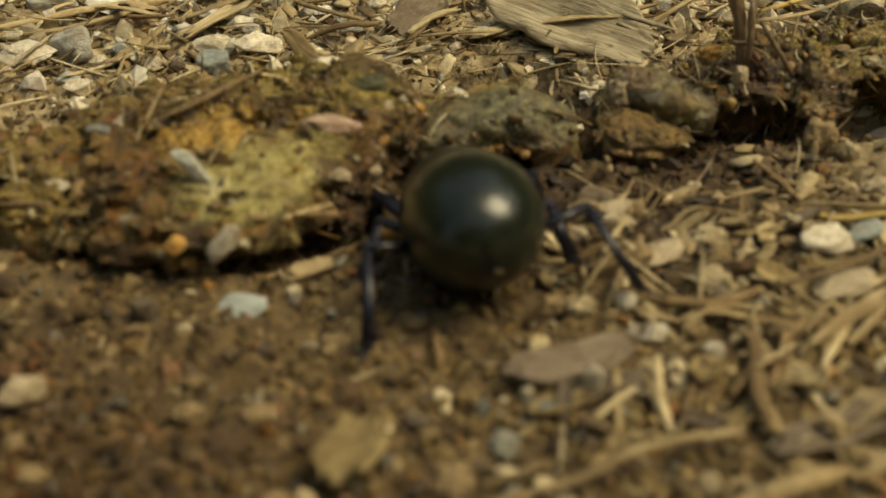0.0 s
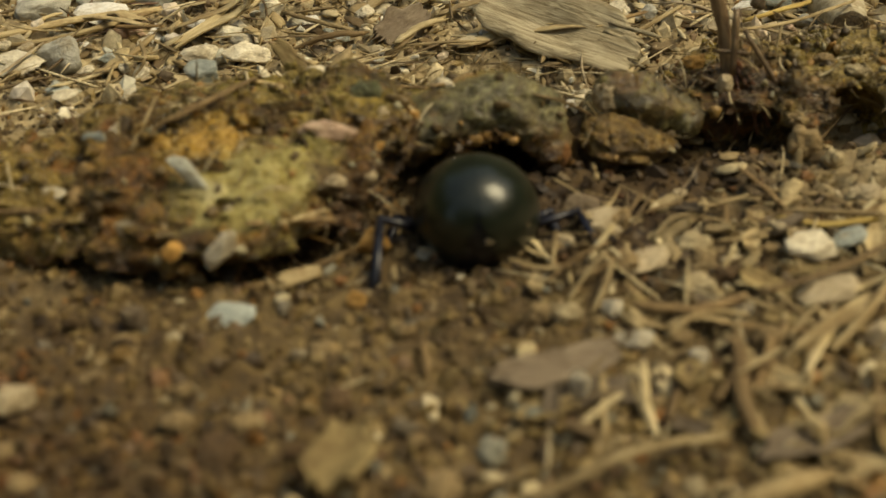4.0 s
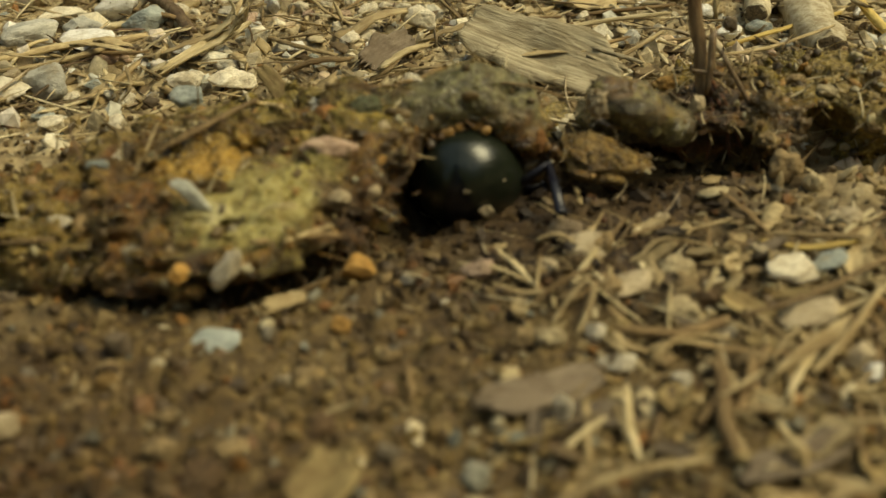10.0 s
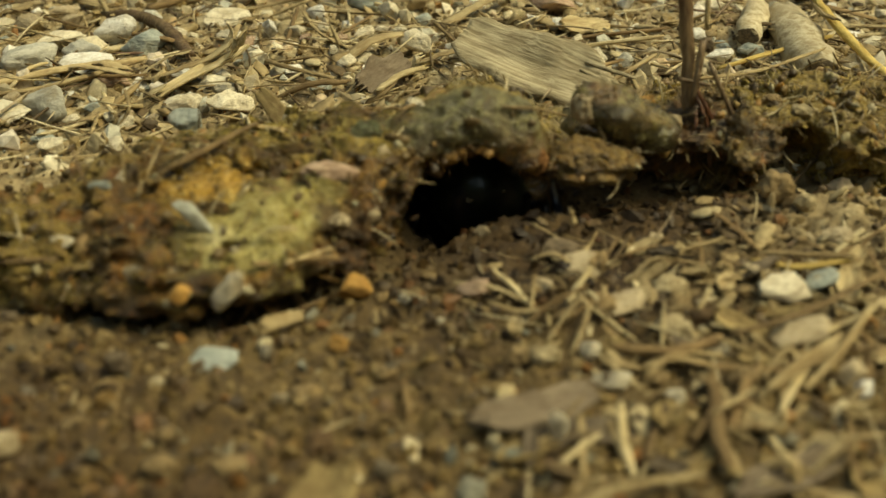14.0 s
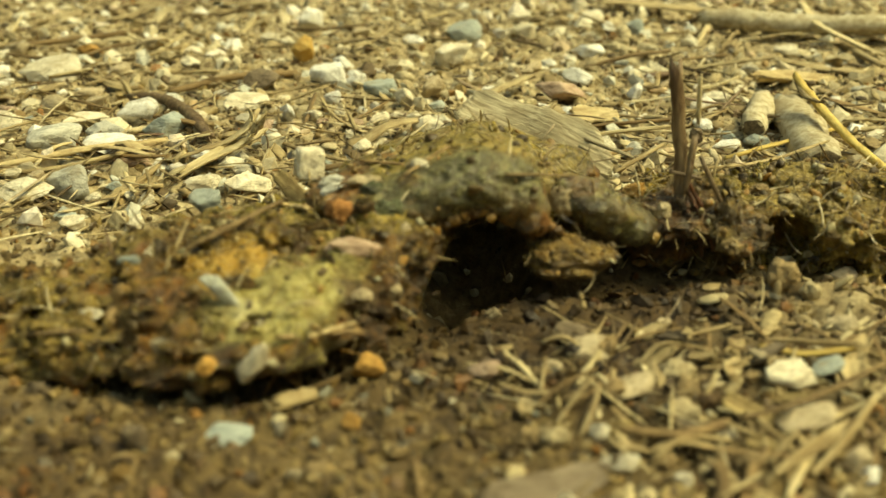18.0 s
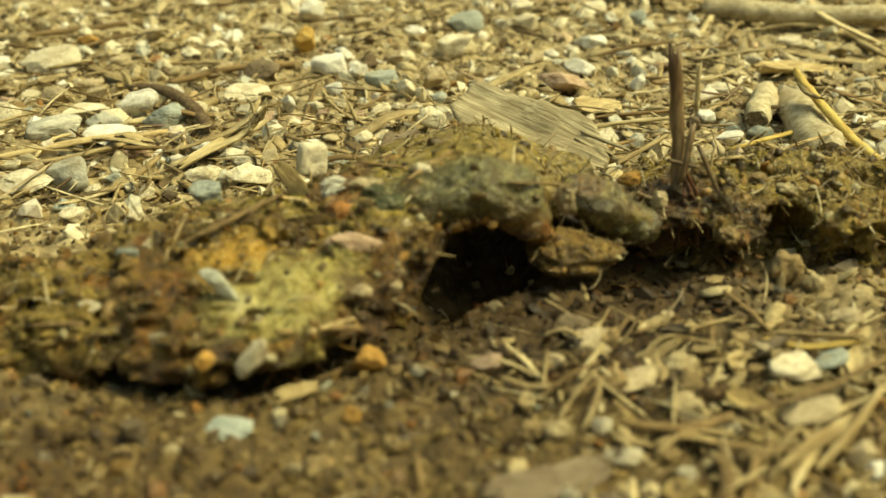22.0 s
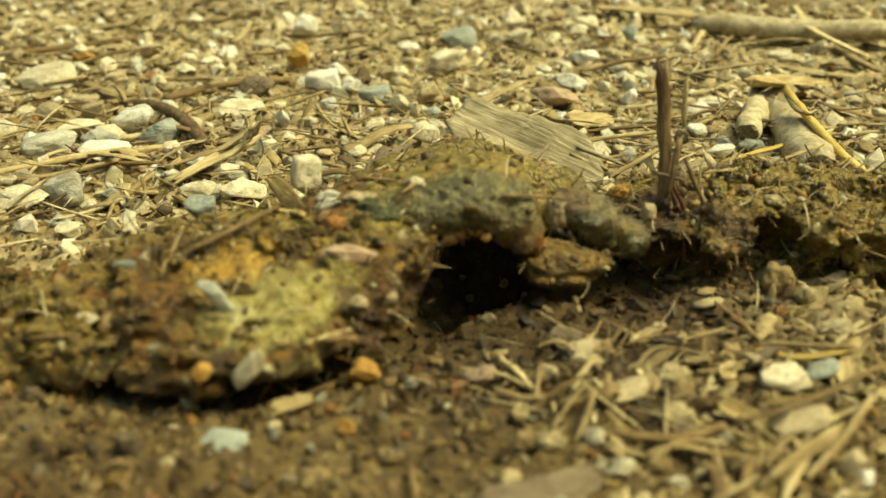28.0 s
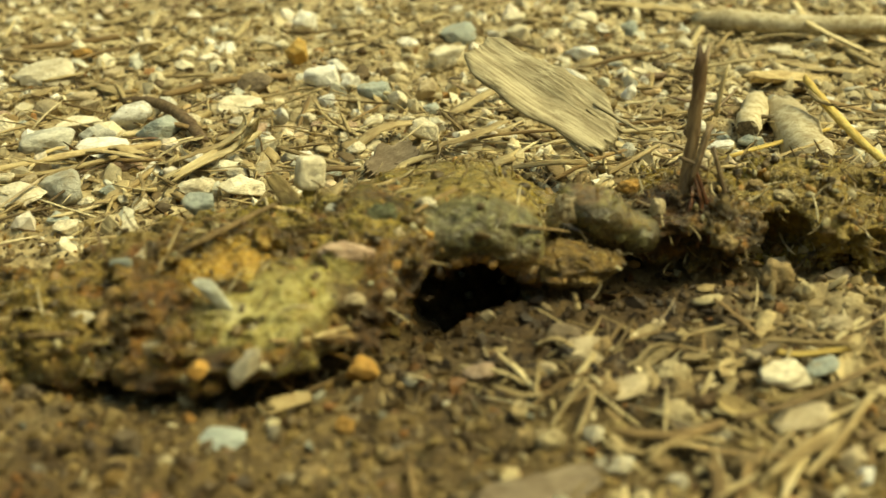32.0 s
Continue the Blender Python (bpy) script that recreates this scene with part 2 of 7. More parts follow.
def damp_and_shade(nt, base):
    """Damp, darker soil along the near left and, with shade painted in, where the beetle has dug."""
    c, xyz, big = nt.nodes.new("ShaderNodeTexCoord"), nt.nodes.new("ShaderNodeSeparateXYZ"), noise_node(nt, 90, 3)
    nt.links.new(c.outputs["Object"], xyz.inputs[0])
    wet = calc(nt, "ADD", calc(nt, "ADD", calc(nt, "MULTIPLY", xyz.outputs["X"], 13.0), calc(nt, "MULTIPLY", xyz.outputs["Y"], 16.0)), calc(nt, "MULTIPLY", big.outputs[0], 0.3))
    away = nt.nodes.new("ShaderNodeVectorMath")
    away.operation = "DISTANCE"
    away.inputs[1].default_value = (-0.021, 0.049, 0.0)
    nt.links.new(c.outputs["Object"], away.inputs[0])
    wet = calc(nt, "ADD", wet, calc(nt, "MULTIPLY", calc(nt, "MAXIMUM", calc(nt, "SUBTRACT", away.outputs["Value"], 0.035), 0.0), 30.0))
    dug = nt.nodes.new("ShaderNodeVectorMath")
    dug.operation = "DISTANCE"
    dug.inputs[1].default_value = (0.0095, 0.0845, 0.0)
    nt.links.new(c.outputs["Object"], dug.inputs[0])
    # the dark round the burrow mouth also carries shade cast by the crust
    moist_shade = calc(nt, "ADD", calc(nt, "MULTIPLY", dug.outputs["Value"], 23.0), calc(nt, "MULTIPLY", big.outputs[0], 0.5))
    base = mixed(nt, ramp(nt, moist_shade, [(0.5, (0.95, 0.95, 0.95)), (1.0, (0, 0, 0))]), base, mixed(nt, 1.0, base, (0.28, 0.215, 0.145), "MULTIPLY"))
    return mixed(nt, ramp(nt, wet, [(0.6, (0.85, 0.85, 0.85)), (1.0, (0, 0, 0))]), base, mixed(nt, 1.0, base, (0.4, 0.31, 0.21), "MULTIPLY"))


def soil_mat():
    m, nt, b = node_mat("soil", 0.9)
    big, mid, fine = noise_node(nt, 90, 3), noise_node(nt, 520, 4, 0.7), noise_node(nt, 2600, 3, 0.7)
    base = ramp(nt, mid.outputs[0], [(0.3, (0.045, 0.026, 0.009)), (0.43, (0.12, 0.076, 0.03)), (0.55, (0.2, 0.138, 0.058)), (0.7, (0.36, 0.27, 0.13))])
    base = mixed(nt, ramp(nt, big.outputs[0], [(0.4, (0, 0, 0)), (0.62, (0.7, 0.7, 0.7))]), base, (0.17, 0.118, 0.05))
    v = nt.nodes.new("ShaderNodeTexVoronoi")
    v.inputs["Scale"].default_value = 900
    c = nt.nodes.new("ShaderNodeTexCoord")
    nt.links.new(c.outputs["Object"], v.inputs["Vector"])
    dots = ramp(nt, v.outputs["Distance"], [(0.12, (1, 1, 1)), (0.3, (0, 0, 0))])
    base = mixed(nt, calc(nt, "MULTIPLY", dots, ramp(nt, noise_node(nt, 700, 2, 0.5, shift=3).outputs[0], [(0.52, (0, 0, 0)), (0.6, (1, 1, 1))])), base, (0.5, 0.42, 0.27))
    base = mixed(nt, 0.55, base, ramp(nt, fine.outputs[0], [(0.3, (0.3, 0.28, 0.25)), (0.7, (1.35, 1.3, 1.2))]), "MULTIPLY")
    # the gravel path behind is dry and dusty, the soil round the dung is damp
    xyz = nt.nodes.new("ShaderNodeSeparateXYZ")
    nt.links.new(c.outputs["Object"], xyz.inputs[0])
    off = nt.nodes.new("ShaderNodeVectorMath")
    off.operation = "DISTANCE"
    off.inputs[1].default_value = (0.002, 0.037, 0.0)
    nt.links.new(c.outputs["Object"], off.inputs[0])
    dry = ramp(nt, calc(nt, "ADD", calc(nt, "ADD", calc(nt, "MULTIPLY", off.outputs["Value"], 6.0), 0.25), calc(nt, "MULTIPLY", big.outputs[0], 0.35)), [(0.64, (0, 0, 0)), (0.84, (1, 1, 1))])
    dust = ramp(nt, mid.outputs[0], [(0.34, (0.18, 0.132, 0.066)), (0.5, (0.43, 0.335, 0.19)), (0.66, (0.67, 0.58, 0.385))])
    base = mixed(nt, calc(nt, "MULTIPLY", dry, 0.9), base, dust)
    wide = ramp(nt, noise_node(nt, 7, 6, 0.65).outputs[0], [(0.35, (0.72, 0.7, 0.66)), (0.65, (1.12, 1.12, 1.1))])
    base = damp_and_shade(nt, mixed(nt, 1.0, base, wide, "MULTIPLY"))
    nt.links.new(base, b.inputs["Base Color"])
    nt.links.new(ramp(nt, mid.outputs[0], [(0.3, (0.65,) * 3), (0.6, (0.95,) * 3)]), b.inputs["Roughness"])
    bumped(nt, b, calc(nt, "ADD", mid.outputs[0], calc(nt, "MULTIPLY", fine.outputs[0], 0.5)), 0.8, 0.0006)
    return m


def bits_mat(name, stops, roughness=0.85, grain=1500, island=True, bump=0.5, damp_shaded=False):
    """Loose bits, each with its own tone."""
    m, nt, b = node_mat(name, roughness)
    tone = ramp(nt, chance(nt, island), stops)
    n1, n2 = noise_node(nt, grain, 4, 0.7), noise_node(nt, grain / 4, 3)
    tone = mixed(nt, 0.75, tone, ramp(nt, n1.outputs[0], [(0.3, (0.45, 0.42, 0.36)), (0.65, (1.2, 1.2, 1.2))]), "MULTIPLY")
    tone = mixed(nt, ramp(nt, n2.outputs[0], [(0.52, (0, 0, 0)), (0.7, (0.45, 0.45, 0.45))]), tone, (0.13, 0.09, 0.045))
    nt.links.new(damp_and_shade(nt, tone) if damp_shaded else tone, b.inputs["Base Color"])
    bumped(nt, b, n1.outputs[0], bump, 0.0003)
    return m


def stone_mat(name, light, dark, speck, roughness=0.75, dust=(0.33, 0.25, 0.135)):
    m, nt, b = node_mat(name, roughness)
    n1, n2, n3 = noise_node(nt, 3.2, 5, 0.7), noise_node(nt, 13, 3, 0.6), noise_node(nt, 1.7, 4, 0.7, shift=2)
    for k, n in enumerate((n1, n2, n3)):
        n.noise_dimensions = "4D"
        nt.links.new(calc(nt, "MULTIPLY", chance(nt, False), 60.0 + 7 * k), n.inputs["W"])
    tone = ramp(nt, n1.outputs[0], [(0.36, dark), (0.56, light)])
    tone = mixed(nt, ramp(nt, n2.outputs[0], [(0.55, (0, 0, 0)), (0.68, (0.7, 0.7, 0.7))]), tone, speck)
    vary = nt.nodes.new("ShaderNodeHueSaturation")
    nt.links.new(calc(nt, "ADD", calc(nt, "MULTIPLY", chance(nt, False), 0.35), 0.8), vary.inputs["Value"])
    nt.links.new(tone, vary.inputs["Color"])
    # dust and soil that cling to it
    tone = mixed(nt, ramp(nt, n3.outputs[0], [(0.52, (0, 0, 0)), (0.7, (0.65, 0.65, 0.65))]), vary.outputs[0], dust)
    nt.links.new(tone, b.inputs["Base Color"])
    bumped(nt, b, calc(nt, "ADD", n1.outputs[0], calc(nt, "MULTIPLY", n2.outputs[0], 0.3)), 0.8, 0.0006)
    return m


def wood_mat(name, light, dark, stretch=(1, 0.06, 1), scale=1500, roughness=0.8, island=False):
    m, nt, b = node_mat(name, roughness)
    n1, n2 = noise_node(nt, scale, 5, 0.7, stretch), noise_node(nt, 260, 3, 0.6)
    tone = ramp(nt, n1.outputs[0], [(0.38, dark), (0.58, light)])
    tone = mixed(nt, ramp(nt, n2.outputs[0], [(0.45, (0, 0, 0)), (0.7, (0.6, 0.6, 0.6))]), tone, dark)
    vary = nt.nodes.new("ShaderNodeHueSaturation")
    nt.links.new(calc(nt, "ADD", calc(nt, "MULTIPLY", chance(nt, island), 0.5), 0.72), vary.inputs["Value"])
    nt.links.new(tone, vary.inputs["Color"])
    nt.links.new(vary.outputs[0], b.inputs["Base Color"])
    bumped(nt, b, n1.outputs[0], 0.6, 0.0005)
    return m


def dung_mat(name="dung", spots=(), film_low=0.45, k=1.0, bump=1.0, grain=0.55, coat=0.35, tint=(0.76, 0.635, 0.36), film=((0.028, 0.023, 0.009), (0.08, 0.071, 0.034), (0.24, 0.225, 0.13))):
    """Half-dry dung: olive brown, a grey-green film, ochre and wet places."""
    m, nt, b = node_mat(name, 0.6)
    n1, n2, n3 = noise_node(nt, 330 * k, 5, 0.65), noise_node(nt, 1300 * k, 4, 0.7), noise_node(nt, 150 * k, 3, 0.6, shift=5)
    n4, n5 = noise_node(nt, 230 * k, 4, 0.7, shift=9), noise_node(nt, 2600 * k, 3, 0.6, (1, 1, 2.2))
    n6 = noise_node(nt, 270 * k, 4, 0.7, shift=21)
    tone = ramp(nt, n1.outputs[0], [(0.3, (0.016, 0.009, 0.003)), (0.43, (0.07, 0.04, 0.012)), (0.54, (0.16, 0.103, 0.034)), (0.68, (0.38, 0.27, 0.1))])
    tone = mixed(nt, ramp(nt, n4.outputs[0], [(0.5, (0, 0, 0)), (0.6, (0.85, 0.85, 0.85))]), tone, ramp(nt, n2.outputs[0], [(0.3, (0.12, 0.048, 0.01)), (0.66, (0.42, 0.22, 0.05))]))
    tone = mixed(nt, ramp(nt, n6.outputs[0], [(0.53, (0, 0, 0)), (0.63, (0.8, 0.8, 0.8))]), tone, ramp(nt, n2.outputs[0], [(0.3, (0.11, 0.085, 0.02)), (0.66, (0.42, 0.36, 0.12))]))
    cover = ramp(nt, n3.outputs[0], [(film_low, (0, 0, 0)), (film_low + 0.15, (0.8, 0.8, 0.8))])
    tone = mixed(nt, cover, tone, ramp(nt, n2.outputs[0], [(0.3, film[0]), (0.5, film[1]), (0.68, film[2])]))
    tone = mixed(nt, grain, tone, ramp(nt, n5.outputs[0], [(0.32, (0.35, 0.31, 0.24)), (0.64, (1.45, 1.4, 1.3))]), "MULTIPLY")
    b.inputs["Coat Weight"].default_value, b.inputs["Coat Roughness"].default_value = coat, 0.05
    b.inputs["Specular IOR Level"].default_value = 0.5
    for place, size, colours, *rest in spots:
        ragged = rest[0] if rest else 2.4
        c, far = nt.nodes.new("ShaderNodeTexCoord"), nt.nodes.new("ShaderNodeVectorMath")
        far.operation = "DISTANCE"
        far.inputs[1].default_value = place
        nt.links.new(c.outputs["Object"], far.inputs[0])
        edge = calc(nt, "ADD", calc(nt, "DIVIDE", far.outputs["Value"], size), calc(nt, "MULTIPLY", calc(nt, "SUBTRACT", n4.outputs[0], 0.5), ragged))
        mask = ramp(nt, calc(nt, "MULTIPLY", edge, 0.8), [(0.35, (0.85, 0.85, 0.85)), (0.8, (0, 0, 0))])
        tone = mixed(nt, mask, tone, ramp(nt, n2.outputs[0], [(0.3, colours[0]), (0.5, colours[1]), (0.68, colours[2])]))
    tone = mixed(nt, 1.0, tone, tint, "MULTIPLY")
    nt.links.new(tone, b.inputs["Base Color"])
    nt.links.new(ramp(nt, n3.outputs[0], [(film_low - 0.05, (0.5,) * 3), (film_low + 0.15, (0.16,) * 3)]), b.inputs["Roughness"])
    bumped(nt, b, calc(nt, "ADD", calc(nt, "ADD", n1.outputs[0], calc(nt, "MULTIPLY", n2.outputs[0], 0.6)), calc(nt, "MULTIPLY", n5.outputs[0], 0.35)), bump, 0.0009, True)
    return m


def chitin_mat(name, tone, edge, roughness, bump=0.22, coat=0.3):
    """Black horn with a metallic sheen, finely pitted, under a clear gloss."""
    m, nt, b = node_mat(name, roughness)
    n1, n2, n3 = noise_node(nt, 1500, 3, 0.6, (1, 0.25, 1)), noise_node(nt, 300, 2), noise_node(nt, 700, 4, 0.7, shift=4)
    dirt = ramp(nt, n3.outputs[0], [(0.62, (0, 0, 0)), (0.74, (0.3, 0.3, 0.3))])
    nt.links.new(mixed(nt, dirt, mixed(nt, n2.outputs[0], tone, edge), (0.09, 0.07, 0.04)), b.inputs["Base Color"])
    b.inputs["Metallic"].default_value = 0.15
    b.inputs["Coat Weight"].default_value, b.inputs["Coat Roughness"].default_value = coat, 0.18
    bumped(nt, b, n1.outputs[0], bump, 0.0002)
    return m


M_SOIL = soil_mat()
M_CRUMB = bits_mat("soil_crumbs", [(0.0, (0.05, 0.03, 0.012)), (0.3, (0.115, 0.072, 0.026)), (0.55, (0.2, 0.135, 0.05)), (0.78, (0.33, 0.24, 0.1)), (0.86, (0.32, 0.14, 0.035)), (0.95, (0.17, 0.18, 0.15)), (1.0, (0.5, 0.43, 0.28))], 0.6, damp_shaded=True)
M_GRIT = bits_mat("grit", [(0.0, (0.28, 0.22, 0.12)), (0.2, (0.48, 0.4, 0.25)), (0.42, (0.66, 0.58, 0.41)), (0.62, (0.78, 0.72, 0.56)), (0.76, (0.5, 0.5, 0.43)), (0.9, (0.88, 0.85, 0.77)), (1.0, (0.6, 0.42, 0.22))], 0.75)
M_STRAW_BITS = bits_mat("straw_bits", [(0.0, (0.08, 0.048, 0.02)), (0.3, (0.25, 0.178, 0.084)), (0.6, (0.45, 0.35, 0.185)), (0.9, (0.7, 0.6, 0.39)), (1.0, (0.12, 0.05, 0.025))], 0.7)
M_DUNG_BITS = bits_mat("dung_bits", [(0.0, (0.045, 0.027, 0.009)), (0.4, (0.1, 0.063, 0.022)), (0.6, (0.18, 0.12, 0.045)), (0.75, (0.3, 0.16, 0.042)), (0.88, (0.32, 0.26, 0.11)), (0.95, (0.44, 0.38, 0.24)), (1.0, (0.2, 0.2, 0.13))], 0.45)
STONES = {
    "cream": stone_mat("stone_cream", (0.76, 0.69, 0.53), (0.52, 0.44, 0.3), (0.25, 0.2, 0.13)),
    "white": stone_mat("stone_white", (0.85, 0.83, 0.77), (0.62, 0.58, 0.48), (0.4, 0.36, 0.28)),
    "grey": stone_mat("stone_grey", (0.56, 0.54, 0.46), (0.33, 0.32, 0.27), (0.62, 0.6, 0.52)),
    "blue-grey": stone_mat("stone_blue_grey", (0.38, 0.41, 0.37), (0.22, 0.25, 0.23), (0.42, 0.43, 0.38)),
    "tan": stone_mat("stone_tan", (0.52, 0.42, 0.27), (0.32, 0.24, 0.14), (0.55, 0.47, 0.33)),
    "brown": stone_mat("stone_brown", (0.2, 0.145, 0.09), (0.1, 0.07, 0.042), (0.33, 0.26, 0.17)),
    "pink": stone_mat("stone_pink", (0.5, 0.35, 0.25), (0.32, 0.2, 0.13), (0.62, 0.54, 0.43)),
    "amber": stone_mat("stone_amber", (0.58, 0.32, 0.085), (0.38, 0.19, 0.045), (0.5, 0.36, 0.17), 0.65, (0.3, 0.2, 0.09)),
    "orange": stone_mat("stone_orange", (0.74, 0.47, 0.14), (0.54, 0.3, 0.07), (0.62, 0.46, 0.24), 0.75, (0.5, 0.36, 0.16)),
}
CLODS = {
    "cream": stone_mat("clod_cream", (0.5, 0.41, 0.25), (0.3, 0.225, 0.12), (0.18, 0.12, 0.06), 0.9),
    "tan": stone_mat("clod_tan", (0.32, 0.225, 0.11), (0.17, 0.11, 0.05), (0.42, 0.32, 0.18), 0.9, (0.2, 0.14, 0.07)),
    "brown": stone_mat("clod_brown", (0.13, 0.075, 0.032), (0.06, 0.032, 0.013), (0.2, 0.12, 0.05), 0.8, (0.12, 0.08, 0.04)),
    "grey": stone_mat("clod_grey", (0.28, 0.27, 0.21), (0.15, 0.145, 0.11), (0.36, 0.34, 0.26), 0.9, (0.2, 0.16, 0.09)),
    "blue-grey": stone_mat("clod_blue_grey", (0.2, 0.22, 0.19), (0.1, 0.115, 0.1), (0.3, 0.31, 0.26), 0.9, (0.18, 0.14, 0.08)),
    "orange": stone_mat("clod_orange", (0.34, 0.15, 0.045), (0.2, 0.08, 0.022), (0.4, 0.24, 0.1), 0.8, (0.2, 0.12, 0.05)),
}
M_STRAW = wood_mat("straw", (0.47, 0.365, 0.195), (0.21, 0.14, 0.06))
M_HUSK = wood_mat("husk", (0.68, 0.57, 0.35), (0.42, 0.32, 0.16))
M_YELLOW = wood_mat("yellow_stalk", (0.66, 0.5, 0.17), (0.4, 0.26, 0.07))
M_STRAW_DARK = wood_mat("old_straw", (0.3, 0.2, 0.09), (0.14, 0.085, 0.035))
M_CHIP = wood_mat("weathered_wood", (0.48, 0.41, 0.27), (0.2, 0.155, 0.085), (1, 0.03, 1), 2600)
M_LEAF = wood_mat("dead_leaf", (0.2, 0.155, 0.105), (0.1, 0.07, 0.042), (1, 0.4, 1), 900)
M_FLAKE = wood_mat("rotten_bark", (0.32, 0.24, 0.105), (0.16, 0.105, 0.04), (1, 0.4, 1), 700)
M_LEAF_TAN = wood_mat("pale_leaf", (0.5, 0.4, 0.22), (0.3, 0.21, 0.1), (1, 0.3, 1), 1100)
M_TWIG = wood_mat("twig_bark", (0.24, 0.165, 0.09), (0.085, 0.045, 0.022), (1, 1, 0.08), 1400, 0.5)
M_ROOT = wood_mat("wet_root", (0.16, 0.06, 0.022), (0.06, 0.022, 0.01), (1, 1, 0.2), 1400, 0.3)
M_BARK = wood_mat("stump_bark", (0.68, 0.6, 0.42), (0.4, 0.31, 0.18), (1, 1, 1), 900)
M_PITH = wood_mat("pith", (0.16, 0.115, 0.06), (0.06, 0.04, 0.02), (1, 1, 1), 2000)
M_DUNG = dung_mat()
M_FILM = dung_mat("dung_film", film_low=0.4, bump=0.7, grain=0.35, coat=0.9, tint=(0.74, 0.72, 0.56), film=((0.03, 0.027, 0.012), (0.09, 0.086, 0.045), (0.27, 0.27, 0.18)))
M_LUMP = dung_mat("dung_lump", k=0.008)
M_LUMP_GREEN = dung_mat("dung_lump_green", k=0.008, film_low=0.2, coat=0.9, film=((0.08, 0.085, 0.045), (0.19, 0.21, 0.14), (0.42, 0.46, 0.34)), tint=(0.85, 0.9, 0.75))
M_PALE = stone_mat("pale_flake", (0.6, 0.62, 0.56), (0.36, 0.36, 0.29), (0.5, 0.45, 0.28), 0.5, (0.3, 0.27, 0.13))
PALE = ((0.36, 0.38, 0.32), (0.62, 0.66, 0.62), (0.82, 0.86, 0.85))
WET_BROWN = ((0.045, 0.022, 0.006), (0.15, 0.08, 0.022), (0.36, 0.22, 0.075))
SLIME = ((0.05, 0.05, 0.026), (0.16, 0.17, 0.115), (0.42, 0.46, 0.37))
OLIVE = ((0.11, 0.09, 0.026), (0.33, 0.285, 0.105), (0.62, 0.56, 0.28))
MOULD = ((0.27, 0.245, 0.11), (0.49, 0.49, 0.28), (0.74, 0.78, 0.62))
OCHRE = ((0.28, 0.16, 0.04), (0.58, 0.4, 0.13), (0.76, 0.62, 0.33))
DUSTY = ((0.11, 0.083, 0.03), (0.31, 0.25, 0.11), (0.6, 0.52, 0.3))
GOLD = ((0.17, 0.12, 0.022), (0.4, 0.31, 0.065), (0.56, 0.48, 0.18))
BROWN = ((0.055, 0.033, 0.011), (0.115, 0.072, 0.025), (0.26, 0.175, 0.07))
# dark wet dung, which in the recesses also paints in shade
DARK_WET_SHADE = ((0.018, 0.01, 0.004), (0.05, 0.027, 0.01), (0.17, 0.09, 0.03))
M_LIP = bits_mat("lip_bits", [(0.0, (0.035, 0.018, 0.006)), (0.45, (0.11, 0.056, 0.016)), (0.8, (0.25, 0.125, 0.034)), (1.0, (0.4, 0.24, 0.08))], 0.4)
M_CLOD = dung_mat("dung_clod", [((0, -0.002, 0), 0.009, ((0.055, 0.034, 0.011), (0.18, 0.125, 0.048), (0.43, 0.34, 0.18)))])
RUSSET = ((0.13, 0.055, 0.02), (0.27, 0.14, 0.055), (0.42, 0.27, 0.12))
M_DUNG_LOBE = dung_mat("dung_lobe", [
    ((0.0049, -0.0115, 0.0054), 0.0060, MOULD),
    ((0.0017, -0.0130, 0.0045), 0.0046, MOULD),
    ((0.0071, -0.0085, 0.0049), 0.0044, MOULD),
    ((-0.0021, -0.0085, 0.0056), 0.0038, OCHRE),
    ((-0.0002, -0.0060, 0.0051), 0.0032, OCHRE),
    ((-0.0047, -0.0150, 0.0019), 0.0022, OCHRE),
    ((0.0002, -0.0135, 0.0048), 0.0018, PALE),
    ((0.0085, -0.0100, 0.0042), 0.0018, PALE),
    ((0.0075, -0.0030, 0.0037), 0.0030, RUSSET),
    ((0.0000, 0.0070, 0.0035), 0.0090, OLIVE),
    ((0.0118, -0.0035, 0.0037), 0.0055, BROWN),
    ((0.0090, -0.0020, 0.0060), 0.0045, OLIVE),
    # shade of the slit below the rim, painted onto the low right flank
    ((0.0095, -0.0105, -0.0002), 0.0045, DARK_WET_SHADE, 1.8),
    ((0.0116, -0.0068, 0.0012), 0.0050, DARK_WET_SHADE, 1.6),
    ((0.0087, -0.0090, 0.0025), 0.0025, BROWN),
    ((-0.0142, -0.0120, 0.0021), 0.0065, DUSTY),
    ((-0.0115, -0.0020, 0.0035), 0.0050, DUSTY),
    ((-0.0173, -0.0060, 0.0034), 0.0060, DUSTY),
])
M_DUNG_ROOF = dung_mat("dung_roof", [
    ((0.0000, 0.0070, -0.0010), 0.0150, OLIVE),
    ((0.0000, -0.0030, 0.0020), 0.0080, OLIVE),
    ((-0.0070, -0.0060, 0.0000), 0.0035, OLIVE),
    ((0.0013, -0.0105, 0.0018), 0.0056, SLIME, 1.0),
    ((-0.0022, -0.0100, 0.0010), 0.0046, SLIME, 1.0),
    ((0.0040, -0.0095, 0.0006), 0.0038, SLIME, 1.2),
    ((-0.0060, -0.0090, -0.0006), 0.0034, SLIME),
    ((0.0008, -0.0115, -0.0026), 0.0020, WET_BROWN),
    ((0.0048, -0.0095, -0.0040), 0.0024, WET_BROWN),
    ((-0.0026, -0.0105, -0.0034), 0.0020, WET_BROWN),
    # shade inside the mouth, coloured in under the lip
    ((0.0008, -0.0095, -0.0036), 0.0022, DARK_WET_SHADE),
], film_low=0.5, bump=0.8, coat=0.8)
